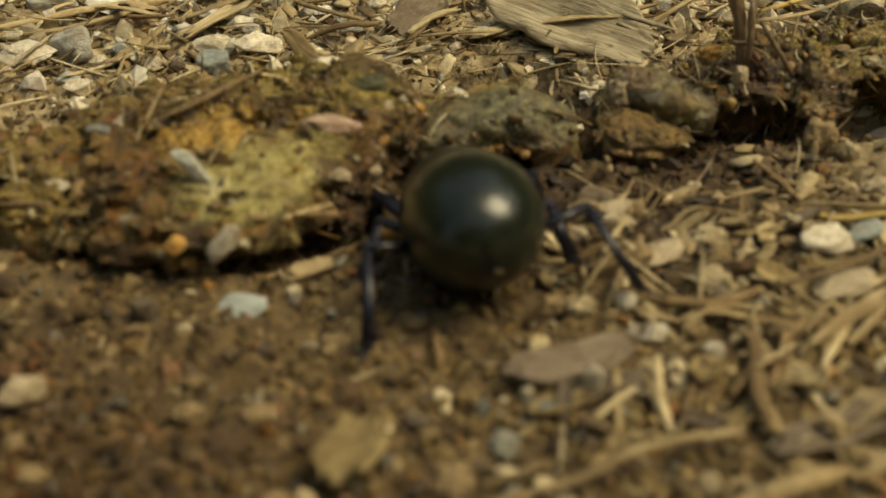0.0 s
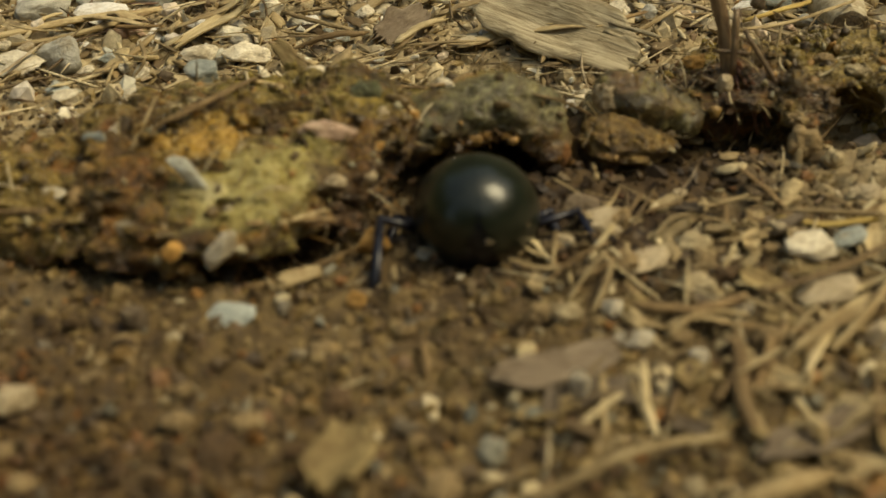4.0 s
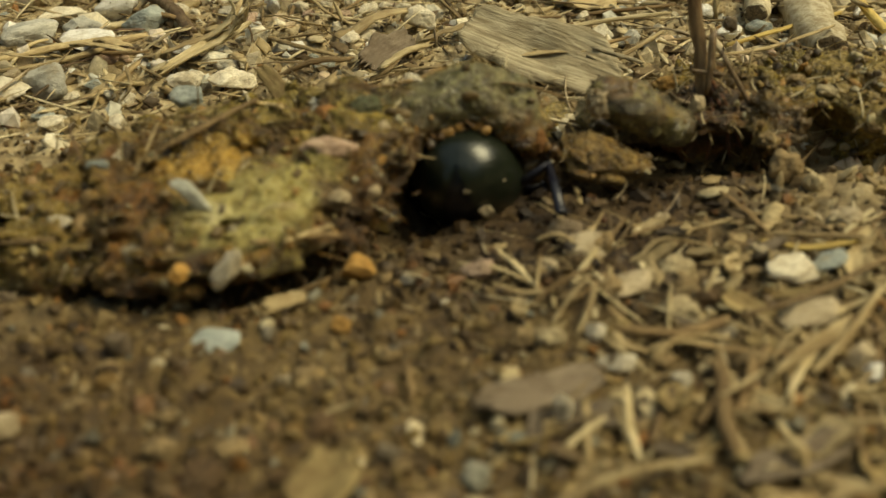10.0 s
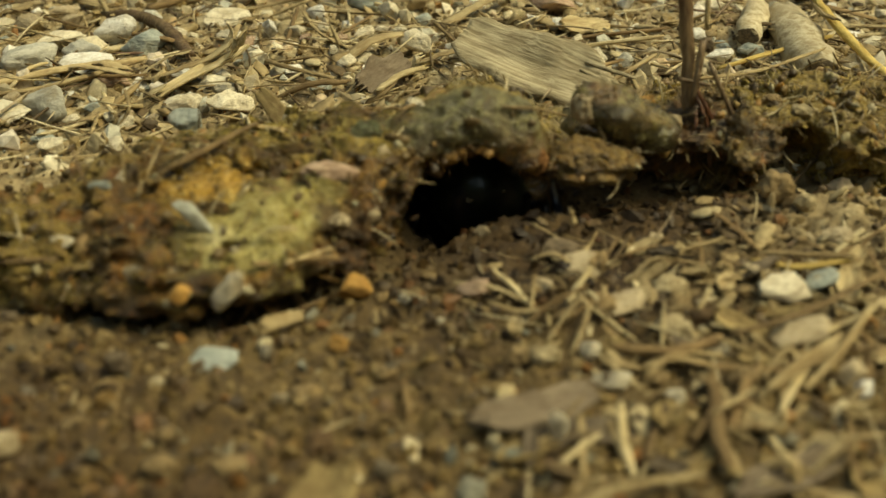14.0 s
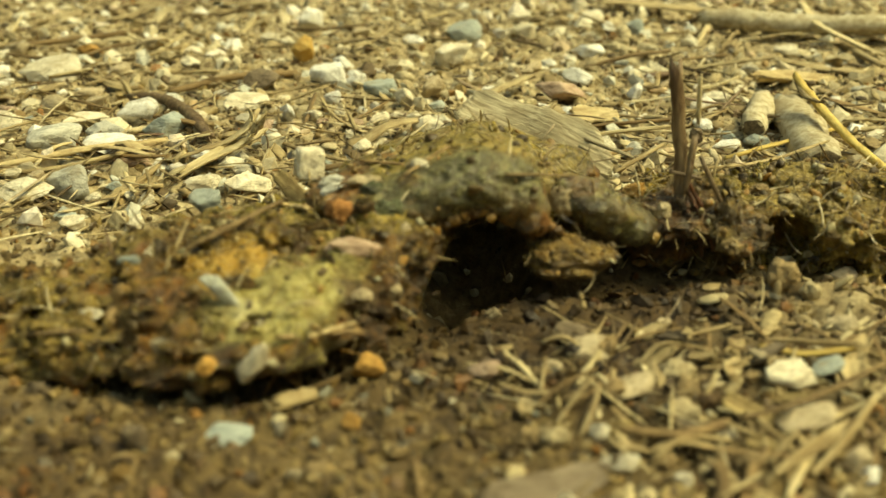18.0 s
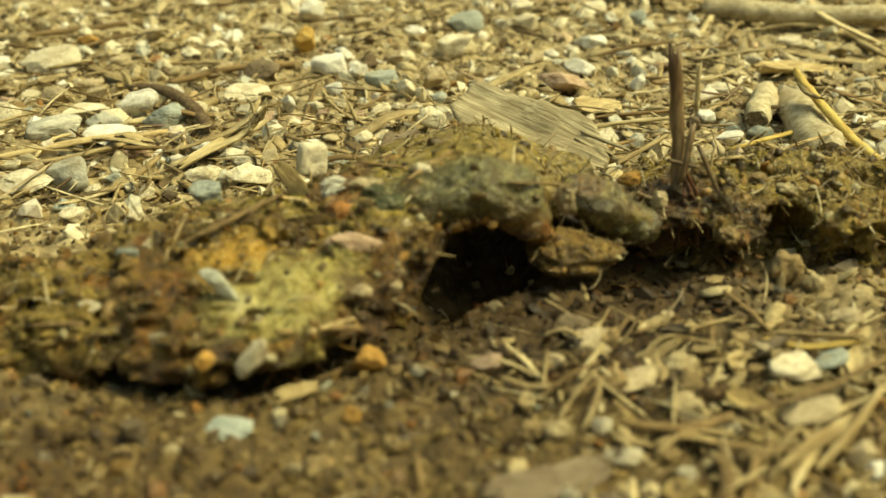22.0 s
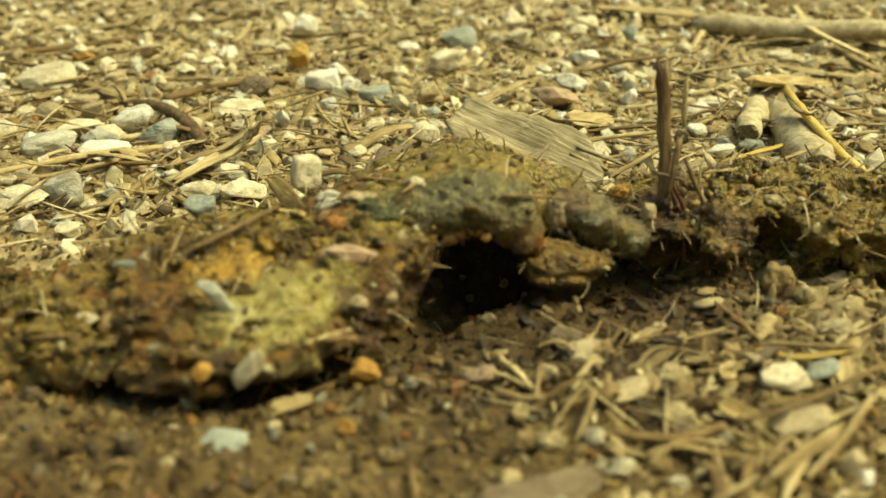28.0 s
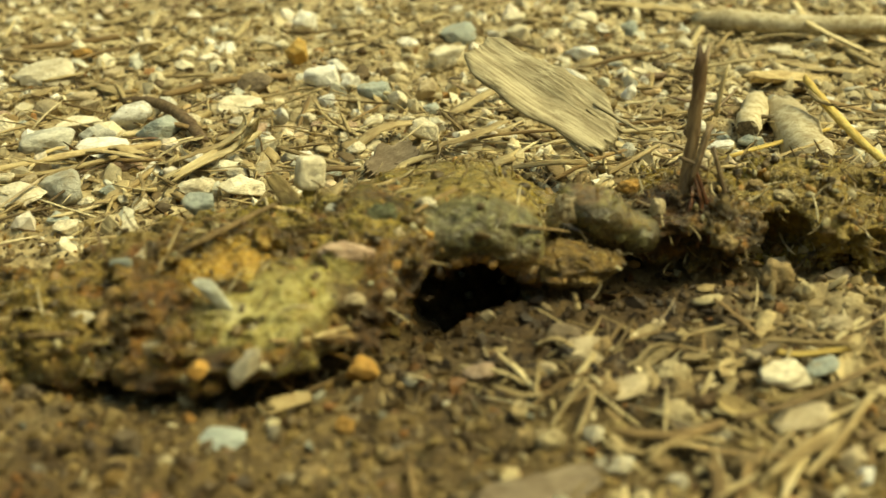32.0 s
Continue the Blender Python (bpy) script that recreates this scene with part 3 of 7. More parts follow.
M_DUNG_EDGE = dung_mat("dung_edge", [
    ((0.0020, 0.0000, 0.0040), 0.0120, OLIVE),
    ((0.0160, 0.0000, 0.0030), 0.0120, OLIVE),
    ((-0.0168, 0.0020, 0.0047), 0.0045, GOLD),
    ((-0.0126, 0.0040, 0.0052), 0.0045, GOLD),
    ((-0.0092, -0.0070, 0.0007), 0.0018, GOLD),
    # dark wet dung by the twig foot, with shade painted in towards the hollow
    ((-0.0102, -0.0030, 0.0032), 0.0060, DARK_WET_SHADE),
    ((-0.0119, -0.0060, 0.0005), 0.0045, DARK_WET_SHADE),
    ((-0.0033, -0.0050, 0.0012), 0.0045, DARK_WET_SHADE),
    ((-0.0064, -0.0040, 0.0025), 0.0030, DARK_WET_SHADE),
    ((0.0023, -0.0010, 0.0036), 0.0060, DUSTY),
    ((0.0052, -0.0060, 0.0016), 0.0060, DUSTY),
    ((0.0099, 0.0020, 0.0030), 0.0060, DUSTY),
])
M_SHELL = chitin_mat("wing_case", (0.006, 0.009, 0.006), (0.015, 0.02, 0.011), 0.3)
M_BODY = chitin_mat("beetle_body", (0.006, 0.007, 0.01), (0.012, 0.013, 0.016), 0.4, coat=0.3)
M_LEG = chitin_mat("beetle_leg", (0.003, 0.003, 0.005), (0.005, 0.006, 0.02), 0.45, coat=0.3)


# ---- ground ----
def graded(a, b, step, reach, growth=1.13):
    """Even steps from a to b, then ever wider ones out to reach."""
    inner = list(np.arange(a, b, step))
    out, d = [], step
    while not out or out[-1] < reach:
        d *= growth
        out.append((out[-1] if out else 0) + d)
    return np.array([a - o for o in out[::-1]] + inner + [inner[-1] + o for o in out])


def ground():
    xs, ys = graded(-0.075, 0.075, 0.00045, 400.0), graded(0.038, 0.18, 0.00045, 400.0)
    gx, gy = np.meshgrid(xs, ys, indexing="ij")
    z = ground_at(gx.ravel(), gy.ravel())
    v = np.stack([gx.ravel(), gy.ravel(), z], 1)
    i = (np.arange(len(xs) - 1)[:, None] * len(ys) + np.arange(len(ys) - 1)[None]).ravel()
    f = np.stack([i, i + len(ys), i + len(ys) + 1, i + 1], 1)
    ob = made("ground", mesh_np("ground", v, f), M_SOIL)
    tagged(ob, "bare brown trodden soil with fine crumbs and a burrow", "ground", kind="structure")


ground()


def woods():
    """An unseen wood edge all round, added to shade the low sky, with a gap for a glint on the beetle."""
    n = 240
    a = np.arange(n) * 2 * np.pi / n
    rng = np.random.default_rng(2)
    p = np.stack([3.2 * np.cos(a), 3.2 * np.sin(a), 0 * a], 1)
    top = 10.0 + 3.0 * fbm(p, 4, 2) + 1.8 * rng.uniform(-1, 1, n)
    # added gap and trunks shape the sky's reflection on the wing cases
    off = np.abs((a - radians(217) + np.pi) % (2 * np.pi) - np.pi)
    top = np.where(off < radians(13), 1.0 + 0.6 * rng.uniform(0, 1, n), top)
    for trunk in (211, 219, 225):
        k = int(round(trunk / 360 * n))
        top[k] = 9.0
    r = 14 + rng.uniform(-0.8, 0.8, n)
    rings = [np.stack([r * f * np.cos(a), r * f * np.sin(a), z], 1) for f, z in ((1, 0 * top - 0.3), (1.02, 0.5 * top), (1.06, top), (1.2, top * 0.96), (1.25, 0 * top - 0.3))]
    i = np.arange(n)
    faces = [np.stack([k * n + i, k * n + (i + 1) % n, (k + 1) * n + (i + 1) % n, (k + 1) * n + i], 1) for k in range(4)]
    ob = made("backdrop", mesh_np("backdrop", np.concatenate(rings), np.concatenate(faces)), bits_mat("woods", [(0.0, (0.03, 0.045, 0.015)), (1.0, (0.06, 0.08, 0.03))], 0.9, 3.0))
    tagged(ob, "unseen dark green ring of trees added to shade the low sky", "woods", kind="structure")


woods()


def spread(n, rng, lo, hi, power=1.0, cone=0.56):
    """n places on the soil in the stretch that the camera looks along."""
    y = lo + (hi - lo) * rng.uniform(0, 1, n) ** power
    x = rng.uniform(-1, 1, n) * (0.014 + cone * y)
    return x, y


def litter_free(x, y):
    """True where loose bits may lie: not in the burrow, nor in the hollow below the roll."""
    dug = ((x - 0.0105) / 0.0135) ** 2 + ((y - 0.0845) / 0.0085) ** 2 < 1
    slit = (np.abs(0.8 * (y - 0.0785) - 0.6 * (x + 0.001)) < 0.0022) & (np.abs(x + 0.001) < 0.006)
    return ~dug & ~slit & ~in_burrow(x, y)


def in_burrow(x, y):
    return ((x - 0.003) / 0.0078) ** 2 + ((y - 0.0935) / 0.0105) ** 2 < 1


def crumbs_stuff():
    rng = np.random.default_rng(21)
    x, y = spread(30000, rng, 0.04, 0.3, 1.7)
    ok = ~in_burrow(x, y)
    x, y = x[ok], y[ok]
    s = 0.00016 + 0.00055 * rng.uniform(0, 1, len(x)) ** 3.2
    s *= 0.8 + 1.2 * np.clip(y - 0.05, 0, 1)
    z = ground_at(x, y) + 0.25 * s
    v, f = lumps(np.stack([x, y, z], 1), s, rng, None, 0.65, 0.4)
    tagged(made("soil_crumbs", mesh_np("soil_crumbs", v, f, False), M_CRUMB), "loose brown soil crumbs and tiny mineral grains", "soil", kind="stuff")


def straw_stuff():
    rng = np.random.default_rng(5)
    x1, y1 = rng.uniform(0.002, 0.05, 380), rng.uniform(0.042, 0.082, 380)
    x2, y2 = rng.uniform(-0.04, 0.02, 150), rng.uniform(0.042, 0.08, 150)
    x3, y3 = spread(8200, rng, 0.095, 0.4, 1.25)
    x, y = np.concatenate([x1, x2, x3]), np.concatenate([y1, y2, y3])
    y = np.where(litter_free(x, y), y, y + 0.03)
    n = len(x)
    near = np.arange(n) < 530
    length = (0.0009 + 0.0062 * rng.uniform(0, 1, n) ** 2.2) * np.where(near, 1.0, 1.5) * np.where((np.arange(n) >= 380) & near, 0.45, 1)
    width = (length * 0.03 + 0.00006 + 0.0005 * rng.uniform(0, 1, n) ** 3) * np.where(near, 0.7, 1.0)
    a = rng.uniform(0, 2 * np.pi, n)
    way = np.stack([np.cos(a), np.sin(a), rng.normal(0.05, 0.14, n)], 1)
    z = ground_at(x, y) + rng.uniform(0.0002, 0.0008, n)
    v, f = strands(np.stack([x, y, z], 1), way, length, width, rng, 0.06)
    tagged(made("straw_litter", mesh_np("straw_litter", v, f), M_STRAW_BITS), "scattered broken straw and dry plant fibres", "straw", kind="stuff")


def flake_stuff():
    """Flat scraps of leaf and husk."""
    rng = np.random.default_rng(15)
    x1, y1 = rng.uniform(0.004, 0.05, 330), rng.uniform(0.042, 0.087, 330)
    x2, y2 = rng.uniform(-0.034, 0.01, 26), rng.uniform(0.042, 0.078, 26)
    x3, y3 = spread(3000, rng, 0.1, 0.36, 1.2)
    x, y = np.concatenate([x1, x2, x3]), np.concatenate([y1, y2, y3])
    y = np.where(litter_free(x, y), y, y + 0.03)
    n = len(x)
    w = (0.0004 + 0.0011 * rng.uniform(0, 1, n) ** 2) * np.where(y > 0.09, 1.5, 1.0)
    v, f = ICO2
    pts = v[None] * np.stack([w, w * rng.uniform(0.3, 0.7, n), w * rng.uniform(0.1, 0.22, n)], 1)[:, None] * (1 + 0.28 * rng.uniform(-1, 1, (n, len(v), 1)))
    a, t = rng.uniform(0, 2 * np.pi, n)[:, None], rng.normal(0, 0.45, n)[:, None]
    px, pz = pts[..., 0] * np.cos(t) - pts[..., 2] * np.sin(t), pts[..., 0] * np.sin(t) + pts[..., 2] * np.cos(t)
    q = np.stack([px * np.cos(a) - pts[..., 1] * np.sin(a) + x[:, None], px * np.sin(a) + pts[..., 1] * np.cos(a) + y[:, None], pz + (ground_at(x, y) + 0.25 * w)[:, None]], -1)
    tagged(made("leaf_scraps", mesh_np("leaf_scraps", q.reshape(-1, 3), (f[None] + len(v) * np.arange(n)[:, None, None]).reshape(-1, 3)), M_STRAW_BITS), "small flat scraps of dry leaf and husk", "litter", kind="stuff")


crumbs_stuff()
straw_stuff()
flake_stuff()


# ---- pebbles ----
def stone_points(v, seed):
    """A worn, many-sided stone about 1 across each way."""
    rng = np.random.default_rng(seed)
    nrm = rng.normal(size=(11, 3))
    nrm /= np.linalg.norm(nrm, axis=1)[:, None]
    d = rng.uniform(0.52, 0.9, 11)
    sharp = rng.uniform(50, 130)
    reach = np.exp(-sharp * (1 / np.maximum(v @ nrm.T, 1e-3) * d)).sum(1)
    r = -np.log(reach + np.exp(-sharp * 1.2)) / sharp
    r *= 1 + 0.075 * fbm(v * 2.6, seed, 3) + 0.03 * fbm(v * 9, seed, 2)
    p = v * r[:, None]
    p /= p.max(0) - p.min(0)
    return p - (p.max(0) + p.min(0)) / 2


def stone_mesh(seed):
    return mesh_np("pebble", stone_points(ICO3[0], seed), ICO3[1])


def block_mesh(seed):
    """A bevelled, chipped block about 1 across each way."""
    v = ICO3[0]
    p = v / ((np.abs(v) ** 7).sum(1) ** (1 / 7))[:, None]
    p = p * (1 + 0.07 * fbm(v * 2.2, seed, 3))[:, None]
    p /= p.max(0) - p.min(0)
    return mesh_np("block", p - (p.max(0) + p.min(0)) / 2, ICO3[1])


def clod_mesh(seed):
    """A rough crumbly lump about 1 across each way."""
    v = ICO3[0]
    p = v * (1 + 0.3 * fbm(v * 1.7, seed, 4, 0.6))[:, None]
    p = p / (p.max(0) - p.min(0))
    return mesh_np("clod", p - (p.max(0) + p.min(0)) / 2, ICO3[1])


STONE_SHAPES = {}
STONES_AT = []


def pebble(x, y, w, dep, h, turn, tone, shape=0, lift=None, name="pebble", label=""):
    key = (shape % 14, tone)
    if key not in STONE_SHAPES:
        STONE_SHAPES[key] = stone_mesh(100 + key[0])
        STONE_SHAPES[key].materials.append(STONES[tone])
    ob = new(name, STONE_SHAPES[key])
    z = -0.0002 if lift is None else lift
    STONES_AT.append((x, y, max(w, dep)))
    ob.matrix_world = pose(x, y, z + 0.42 * h, (shape * 37) % 24 - 12, (shape * 53) % 24 - 12, turn) @ Matrix.Diagonal((w, dep, h, 1))
    size = "tiny" if w < 0.002 else "small" if w < 0.004 else "rounded"
    tagged(ob, label or f"{size} {tone} pebble half sunk in the soil", "pebble", "pebbles on the soil")
    return ob


def soil_clod(x, y, w, dep, h, turn, tone, seed):
    ob = new("soil_clod", clod_mesh(seed))
    ob.data.materials.append(CLODS[tone])
    ob.matrix_world = pose(x, y, float(ground_at(x, y)[0]) + 0.3 * h, 0, 0, turn) @ Matrix.Diagonal((w, dep, h, 1))
    tagged(ob, f"crumbly {tone} clod lying on the soil", "clod", "clods on the soil")


# ---- straws, sticks, flakes ----
def stalk_mesh(pts, width, thick, sides=7, rough=0.12, seed=1, taper=0.25, split=0.0):
    """A stalk along the given places, with nodes, uneven thickness and broken ends."""
    rng = np.random.default_rng(seed)
    pts = np.array(pts, float)
    t = np.linspace(0, len(pts) - 1, 6 * (len(pts) - 1) + 1)
    i = np.minimum(t.astype(int), len(pts) - 2)
    u = (t - i)[:, None]
    tang = np.gradient(pts, axis=0)
    h = lambda a, b, m, n: (2 * u**3 - 3 * u**2 + 1) * a + (u**3 - 2 * u**2 + u) * m + (-2 * u**3 + 3 * u**2) * b + (u**3 - u**2) * n
    mid = h(pts[i], pts[i + 1], tang[i], tang[i + 1])
    mid[1:-1] += rng.normal(0, width * 0.03, (len(t) - 2, 3))
    way = np.gradient(mid, axis=0)
    way /= np.linalg.norm(way, axis=1)[:, None]
    ref = np.where(np.abs(way[:, 2:3]) > 0.8, np.array([[0, 1.0, 0]]), np.array([[0, 0, 1.0]]))
    side = np.cross(way, ref)
    side /= np.linalg.norm(side, axis=1)[:, None]
    up = np.cross(side, way)
    s = np.linspace(0, 1, len(t))
    prof = (1 - taper * np.abs(2 * s - 1) ** 4) * rng.uniform(0.9, 1.1, len(t))
    a = np.arange(sides) / sides * 2 * np.pi
    jag = 1 + rough * rng.uniform(-1, 1, (len(t), sides))
    ring = mid[:, None] + (np.cos(a)[None, :, None] * side[:, None] * width + np.sin(a)[None, :, None] * up[:, None] * thick) / 2 * (prof[:, None] * jag)[..., None]
    ring[0] += way[0] * rng.uniform(-1, 1, (sides, 1)) * width * split
    ring[-1] += way[-1] * rng.uniform(-1, 1, (sides, 1)) * width * split
    n = len(t)
    v = np.concatenate([ring.reshape(-1, 3), mid[:1] + way[:1] * width * 0.1, mid[-1:] - way[-1:] * width * 0.1])
    base = (np.arange(n - 1)[:, None] * sides + np.arange(sides)[None])
    nxt = (np.arange(n - 1)[:, None] * sides + (np.arange(sides)[None] + 1) % sides)
    quads = np.stack([base, base + sides, nxt + sides, nxt], -1).reshape(-1, 4).tolist()
    c0, c1 = n * sides, n * sides + 1
    tris = [[k, (k + 1) % sides, c0] for k in range(sides)] + [[(n - 1) * sides + (k + 1) % sides, (n - 1) * sides + k, c1] for k in range(sides)]
    me = bpy.data.meshes.new("stalk")
    me.from_pydata(v.tolist(), [], quads + tris)
    me.polygons.foreach_set("use_smooth", np.full(len(me.polygons), True))
    me.update()
    return me


def placed(name, pts, build, material, label, category, group="", lean=0.0):
    """An object at the first place, whose y axis runs towards the last."""
    pts = np.array(pts, float)
    way = pts[-1] - pts[0]
    m = Matrix.Translation(Vector(pts[0])) @ pose(0, 0, 0, 0, 0, math.degrees(math.atan2(way[1], way[0])) - 90)
    inv = np.array(m.inverted())
    local = pts @ inv[:3, :3].T + inv[:3, 3]
    ob = made(name, build(local), material)
    ob.matrix_world = m
    return tagged(ob, label, category, group)


def straw(pts, width, material=None, name="straw", label="dry broken straw lying on the soil", thick=0.6, seed=1, category="straw", split=0.6, sides=7):
    """A stalk on the soil: pts are (x, y, height above the soil)."""
    pts = [(x, y, float(ground_at(x, y)[0]) + z) for x, y, z in pts]
    return placed(name, pts, lambda q: stalk_mesh(q, width, width * thick, sides, 0.12, seed, 0.25, split), material or M_STRAW, label, category, "straws on the soil" if name == "straw" else "")


def flake_mesh(length, width, thick, seed, curl=0.1, ribs=0.0, frayed=0.6):
    """A thin chip or leaf along y with uneven outline, real thickness and fibres."""
    rng = np.random.default_rng(seed)
    nu, nv = 40, 19
    u, v = np.meshgrid(np.linspace(0, 1, nu), np.linspace(-1, 1, nv), indexing="ij")
    edge = (1 - 0.5 * np.abs(2 * u - 1) ** 3.5) * (1 + 0.2 * fbm(np.stack([u.ravel() * 4, np.sign(v.ravel()) * 3, 0 * u.ravel()], 1), seed, 3, 0.65).reshape(u.shape))
    ends = frayed * 0.16 * rng.uniform(-1, 1, nv)[None] * np.where(u < 0.04, 1, 0.35 * (u > 0.96))
    x = v * edge * width / 2 + 0.1 * width * np.sin(u * 2.4 + seed)
    y = (u - 0.5 + ends) * length
    p = np.stack([x.ravel() / width * 3, y.ravel() / length * 3, 0 * x.ravel()], 1)
    z = curl * width * (v**2 - 0.5) + 0.25 * curl * length * np.cos(u * 3.1) + 0.05 * width * fbm(p, seed, 3).reshape(u.shape)
    z = z + ribs * width * lattice(np.stack([v.ravel() * 9 + u.ravel(), 0.7 * u.ravel(), 0 * u.ravel()], 1), seed + 3).reshape(u.shape)
    edge_thin = thick / 2 * np.sqrt(np.clip(1 - np.abs(v) ** 6, 0.05, 1))
    top, bot = np.stack([x, y, z + edge_thin], -1).reshape(-1, 3), np.stack([x, y, z - edge_thin], -1).reshape(-1, 3)
    n = nu * nv
    i = (np.arange(nu - 1)[:, None] * nv + np.arange(nv - 1)[None]).ravel()
    quads = [np.stack([i, i + nv, i + nv + 1, i + 1], 1), np.stack([i + 1, i + nv + 1, i + nv, i], 1) + n]
    rim = np.concatenate([np.arange(nv), np.arange(2 * nv - 1, n, nv), np.arange(n - 2, n - nv - 1, -1), np.arange(n - 2 * nv, 0, -nv)])
    nx = np.roll(rim, -1)
    quads.append(np.stack([rim, nx, nx + n, rim + n], 1))
    return mesh_np("flake", np.concatenate([top, bot]), np.concatenate(quads))


def flake(name, x, y, z, length, width, thick, turn, tilt, roll, material, label, category, seed=1, curl=0.1, ribs=0.0, on_soil=True, frayed=0.6):
    ob = made(name, flake_mesh(length, width, thick, seed, curl, ribs, frayed), material)
    base = float(ground_at(x, y)[0]) if on_soil else 0.0
    ob.matrix_world = pose(x, y, base + z, tilt, roll, turn)
    return tagged(ob, label, category)


def body_blob(rx, ry, rz, seed, rough=0.02):
    v, f = ICO3
    p = v * (1 + rough * fbm(v * 3, seed, 2))[:, None]
    return mesh_np("blob", p * np.array([rx, ry, rz]), f)


def framed(c, way, up):
    """A pose at c whose y axis runs along way and whose z axis is nearest to up."""
    y = Vector(way).normalized()
    x = y.cross(Vector(up)).normalized()
    z = x.cross(y)
    m = Matrix((x, y, z)).transposed().to_4x4()
    m.translation = c
    return m


def stem_piece(a, b, width, label, seed):
    """A short piece of bark-covered stem whose broken end shows its dark pith."""
    ob = straw([(*a, 0.0012), (*b, 0.0016)], width, M_BARK, "stem_piece", label, 0.85, seed, "stem", 0.12, 16)
    length = math.hypot(b[0] - a[0], b[1] - a[1])
    face = body_blob(width * 0.4, width * 0.06, width * 0.34, seed, 0.12)
    made("cut_face", face, M_PITH, ob, "dark broken end").location = (0, length + width * 0.02, 0.0004)
    return ob


# stones of the gravel behind the crust
pebble(-0.02124, 0.15946, 0.00500, 0.00380, 0.00420, -29, "orange", 2, lift=0.0008)
pebble(-0.01605, 0.14823, 0.00535, 0.00378, 0.00364, -5, "white", 3)
pebble(-0.01193, 0.14613, 0.00307, 0.00217, 0.00297, 12, "white", 9)
pebble(-0.00836, 0.14317, 0.00499, 0.00353, 0.00250, -11, "blue-grey", 3)
pebble(-0.00501, 0.13742, 0.00305, 0.00216, 0.00334, -27, "cream", 8)
pebble(-0.01466, 0.13959, 0.00262, 0.00185, 0.00189, -21, "white", 11)
pebble(-0.01330, 0.13417, 0.00158, 0.00112, 0.00133, 12, "cream", 4)
pebble(-0.00151, 0.12488, 0.00426, 0.00301, 0.00307, -30, "cream", 9)
pebble(-0.02586, 0.13668, 0.00606, 0.00429, 0.00240, 13, "cream", 12)
pebble(-0.02476, 0.13069, 0.00466, 0.00330, 0.00185, -18, "cream", 2)
pebble(-0.03825, 0.12978, 0.00521, 0.00368, 0.00396, 6, "white", 5)
pebble(-0.03417, 0.12578, 0.00549, 0.00388, 0.00352, 11, "blue-grey", 13)
pebble(-0.04638, 0.12171, 0.00669, 0.00474, 0.00339, 12, "grey", 7)
pebble(-0.04485, 0.12877, 0.00635, 0.00449, 0.00256, 7, "cream", 0)
pebble(-0.04078, 0.12387, 0.00473, 0.00335, 0.00254, -14, "grey", 9)
pebble(-0.05388, 0.12647, 0.00401, 0.00284, 0.00330, 25, "cream", 4)
pebble(-0.05071, 0.13449, 0.00351, 0.00248, 0.00278, -26, "tan", 12)
pebble(-0.04580, 0.13721, 0.00303, 0.00214, 0.00208, 13, "tan", 10)
pebble(-0.03917, 0.11898, 0.00646, 0.00457, 0.00256, 21, "white", 12)
pebble(-0.03539, 0.11500, 0.00426, 0.00302, 0.00199, 19, "pink", 3)
pebble(-0.03938, 0.10525, 0.00481, 0.00340, 0.00381, -8, "grey", 11)
pebble(-0.04422, 0.10917, 0.00210, 0.00148, 0.00185, 29, "tan", 3)
pebble(-0.04353, 0.10424, 0.00603, 0.00427, 0.00239, -22, "cream", 12)
pebble(-0.03681, 0.10425, 0.00185, 0.00131, 0.00119, 24, "cream", 2)
pebble(-0.02582, 0.10739, 0.00421, 0.00298, 0.00224, 0, "cream", 7)
pebble(-0.02072, 0.10738, 0.00508, 0.00360, 0.00201, -9, "cream", 9)
pebble(-0.02196, 0.11212, 0.00407, 0.00288, 0.00161, -16, "cream", 8)
pebble(-0.05596, 0.14994, 0.00919, 0.00650, 0.00364, 1, "cream", 11)
pebble(-0.04826, 0.14217, 0.00435, 0.00308, 0.00182, -19, "tan", 7)
pebble(-0.02511, 0.14571, 0.00514, 0.00363, 0.00322, -21, "brown", 12)
pebble(-0.03228, 0.14665, 0.00331, 0.00234, 0.00204, 23, "tan", 5)
pebble(-0.03009, 0.14199, 0.00253, 0.00179, 0.00158, 16, "white", 8)
pebble(-0.02231, 0.18235, 0.00504, 0.00357, 0.00431, 24, "white", 9)
pebble(-0.01984, 0.13199, 0.00203, 0.00144, 0.00267, -24, "white", 8)
pebble(-0.00788, 0.12928, 0.00289, 0.00204, 0.00220, 16, "cream", 5)
pebble(-0.00130, 0.14213, 0.00331, 0.00234, 0.00342, 29, "tan", 5)
pebble(-0.04606, 0.16967, 0.00544, 0.00385, 0.00228, -18, "tan", 10)
pebble(-0.05511, 0.16500, 0.00399, 0.00283, 0.00224, -4, "amber", 8)
pebble(-0.03817, 0.15856, 0.00320, 0.00226, 0.00173, -25, "cream", 4)
pebble(-0.03937, 0.16618, 0.00314, 0.00222, 0.00162, 4, "cream", 1)
pebble(-0.04369, 0.19276, 0.00316, 0.00224, 0.00199, 17, "white", 1)
pebble(-0.01050, 0.11694, 0.00167, 0.00118, 0.00117, -28, "white", 12)
pebble(-0.01160, 0.11108, 0.00253, 0.00179, 0.00172, 7, "blue-grey", 6)
pebble(0.00189, 0.15913, 0.00605, 0.00428, 0.00408, 8, "cream", 10)
pebble(0.02302, 0.16470, 0.00573, 0.00406, 0.00251, -28, "white", 13)
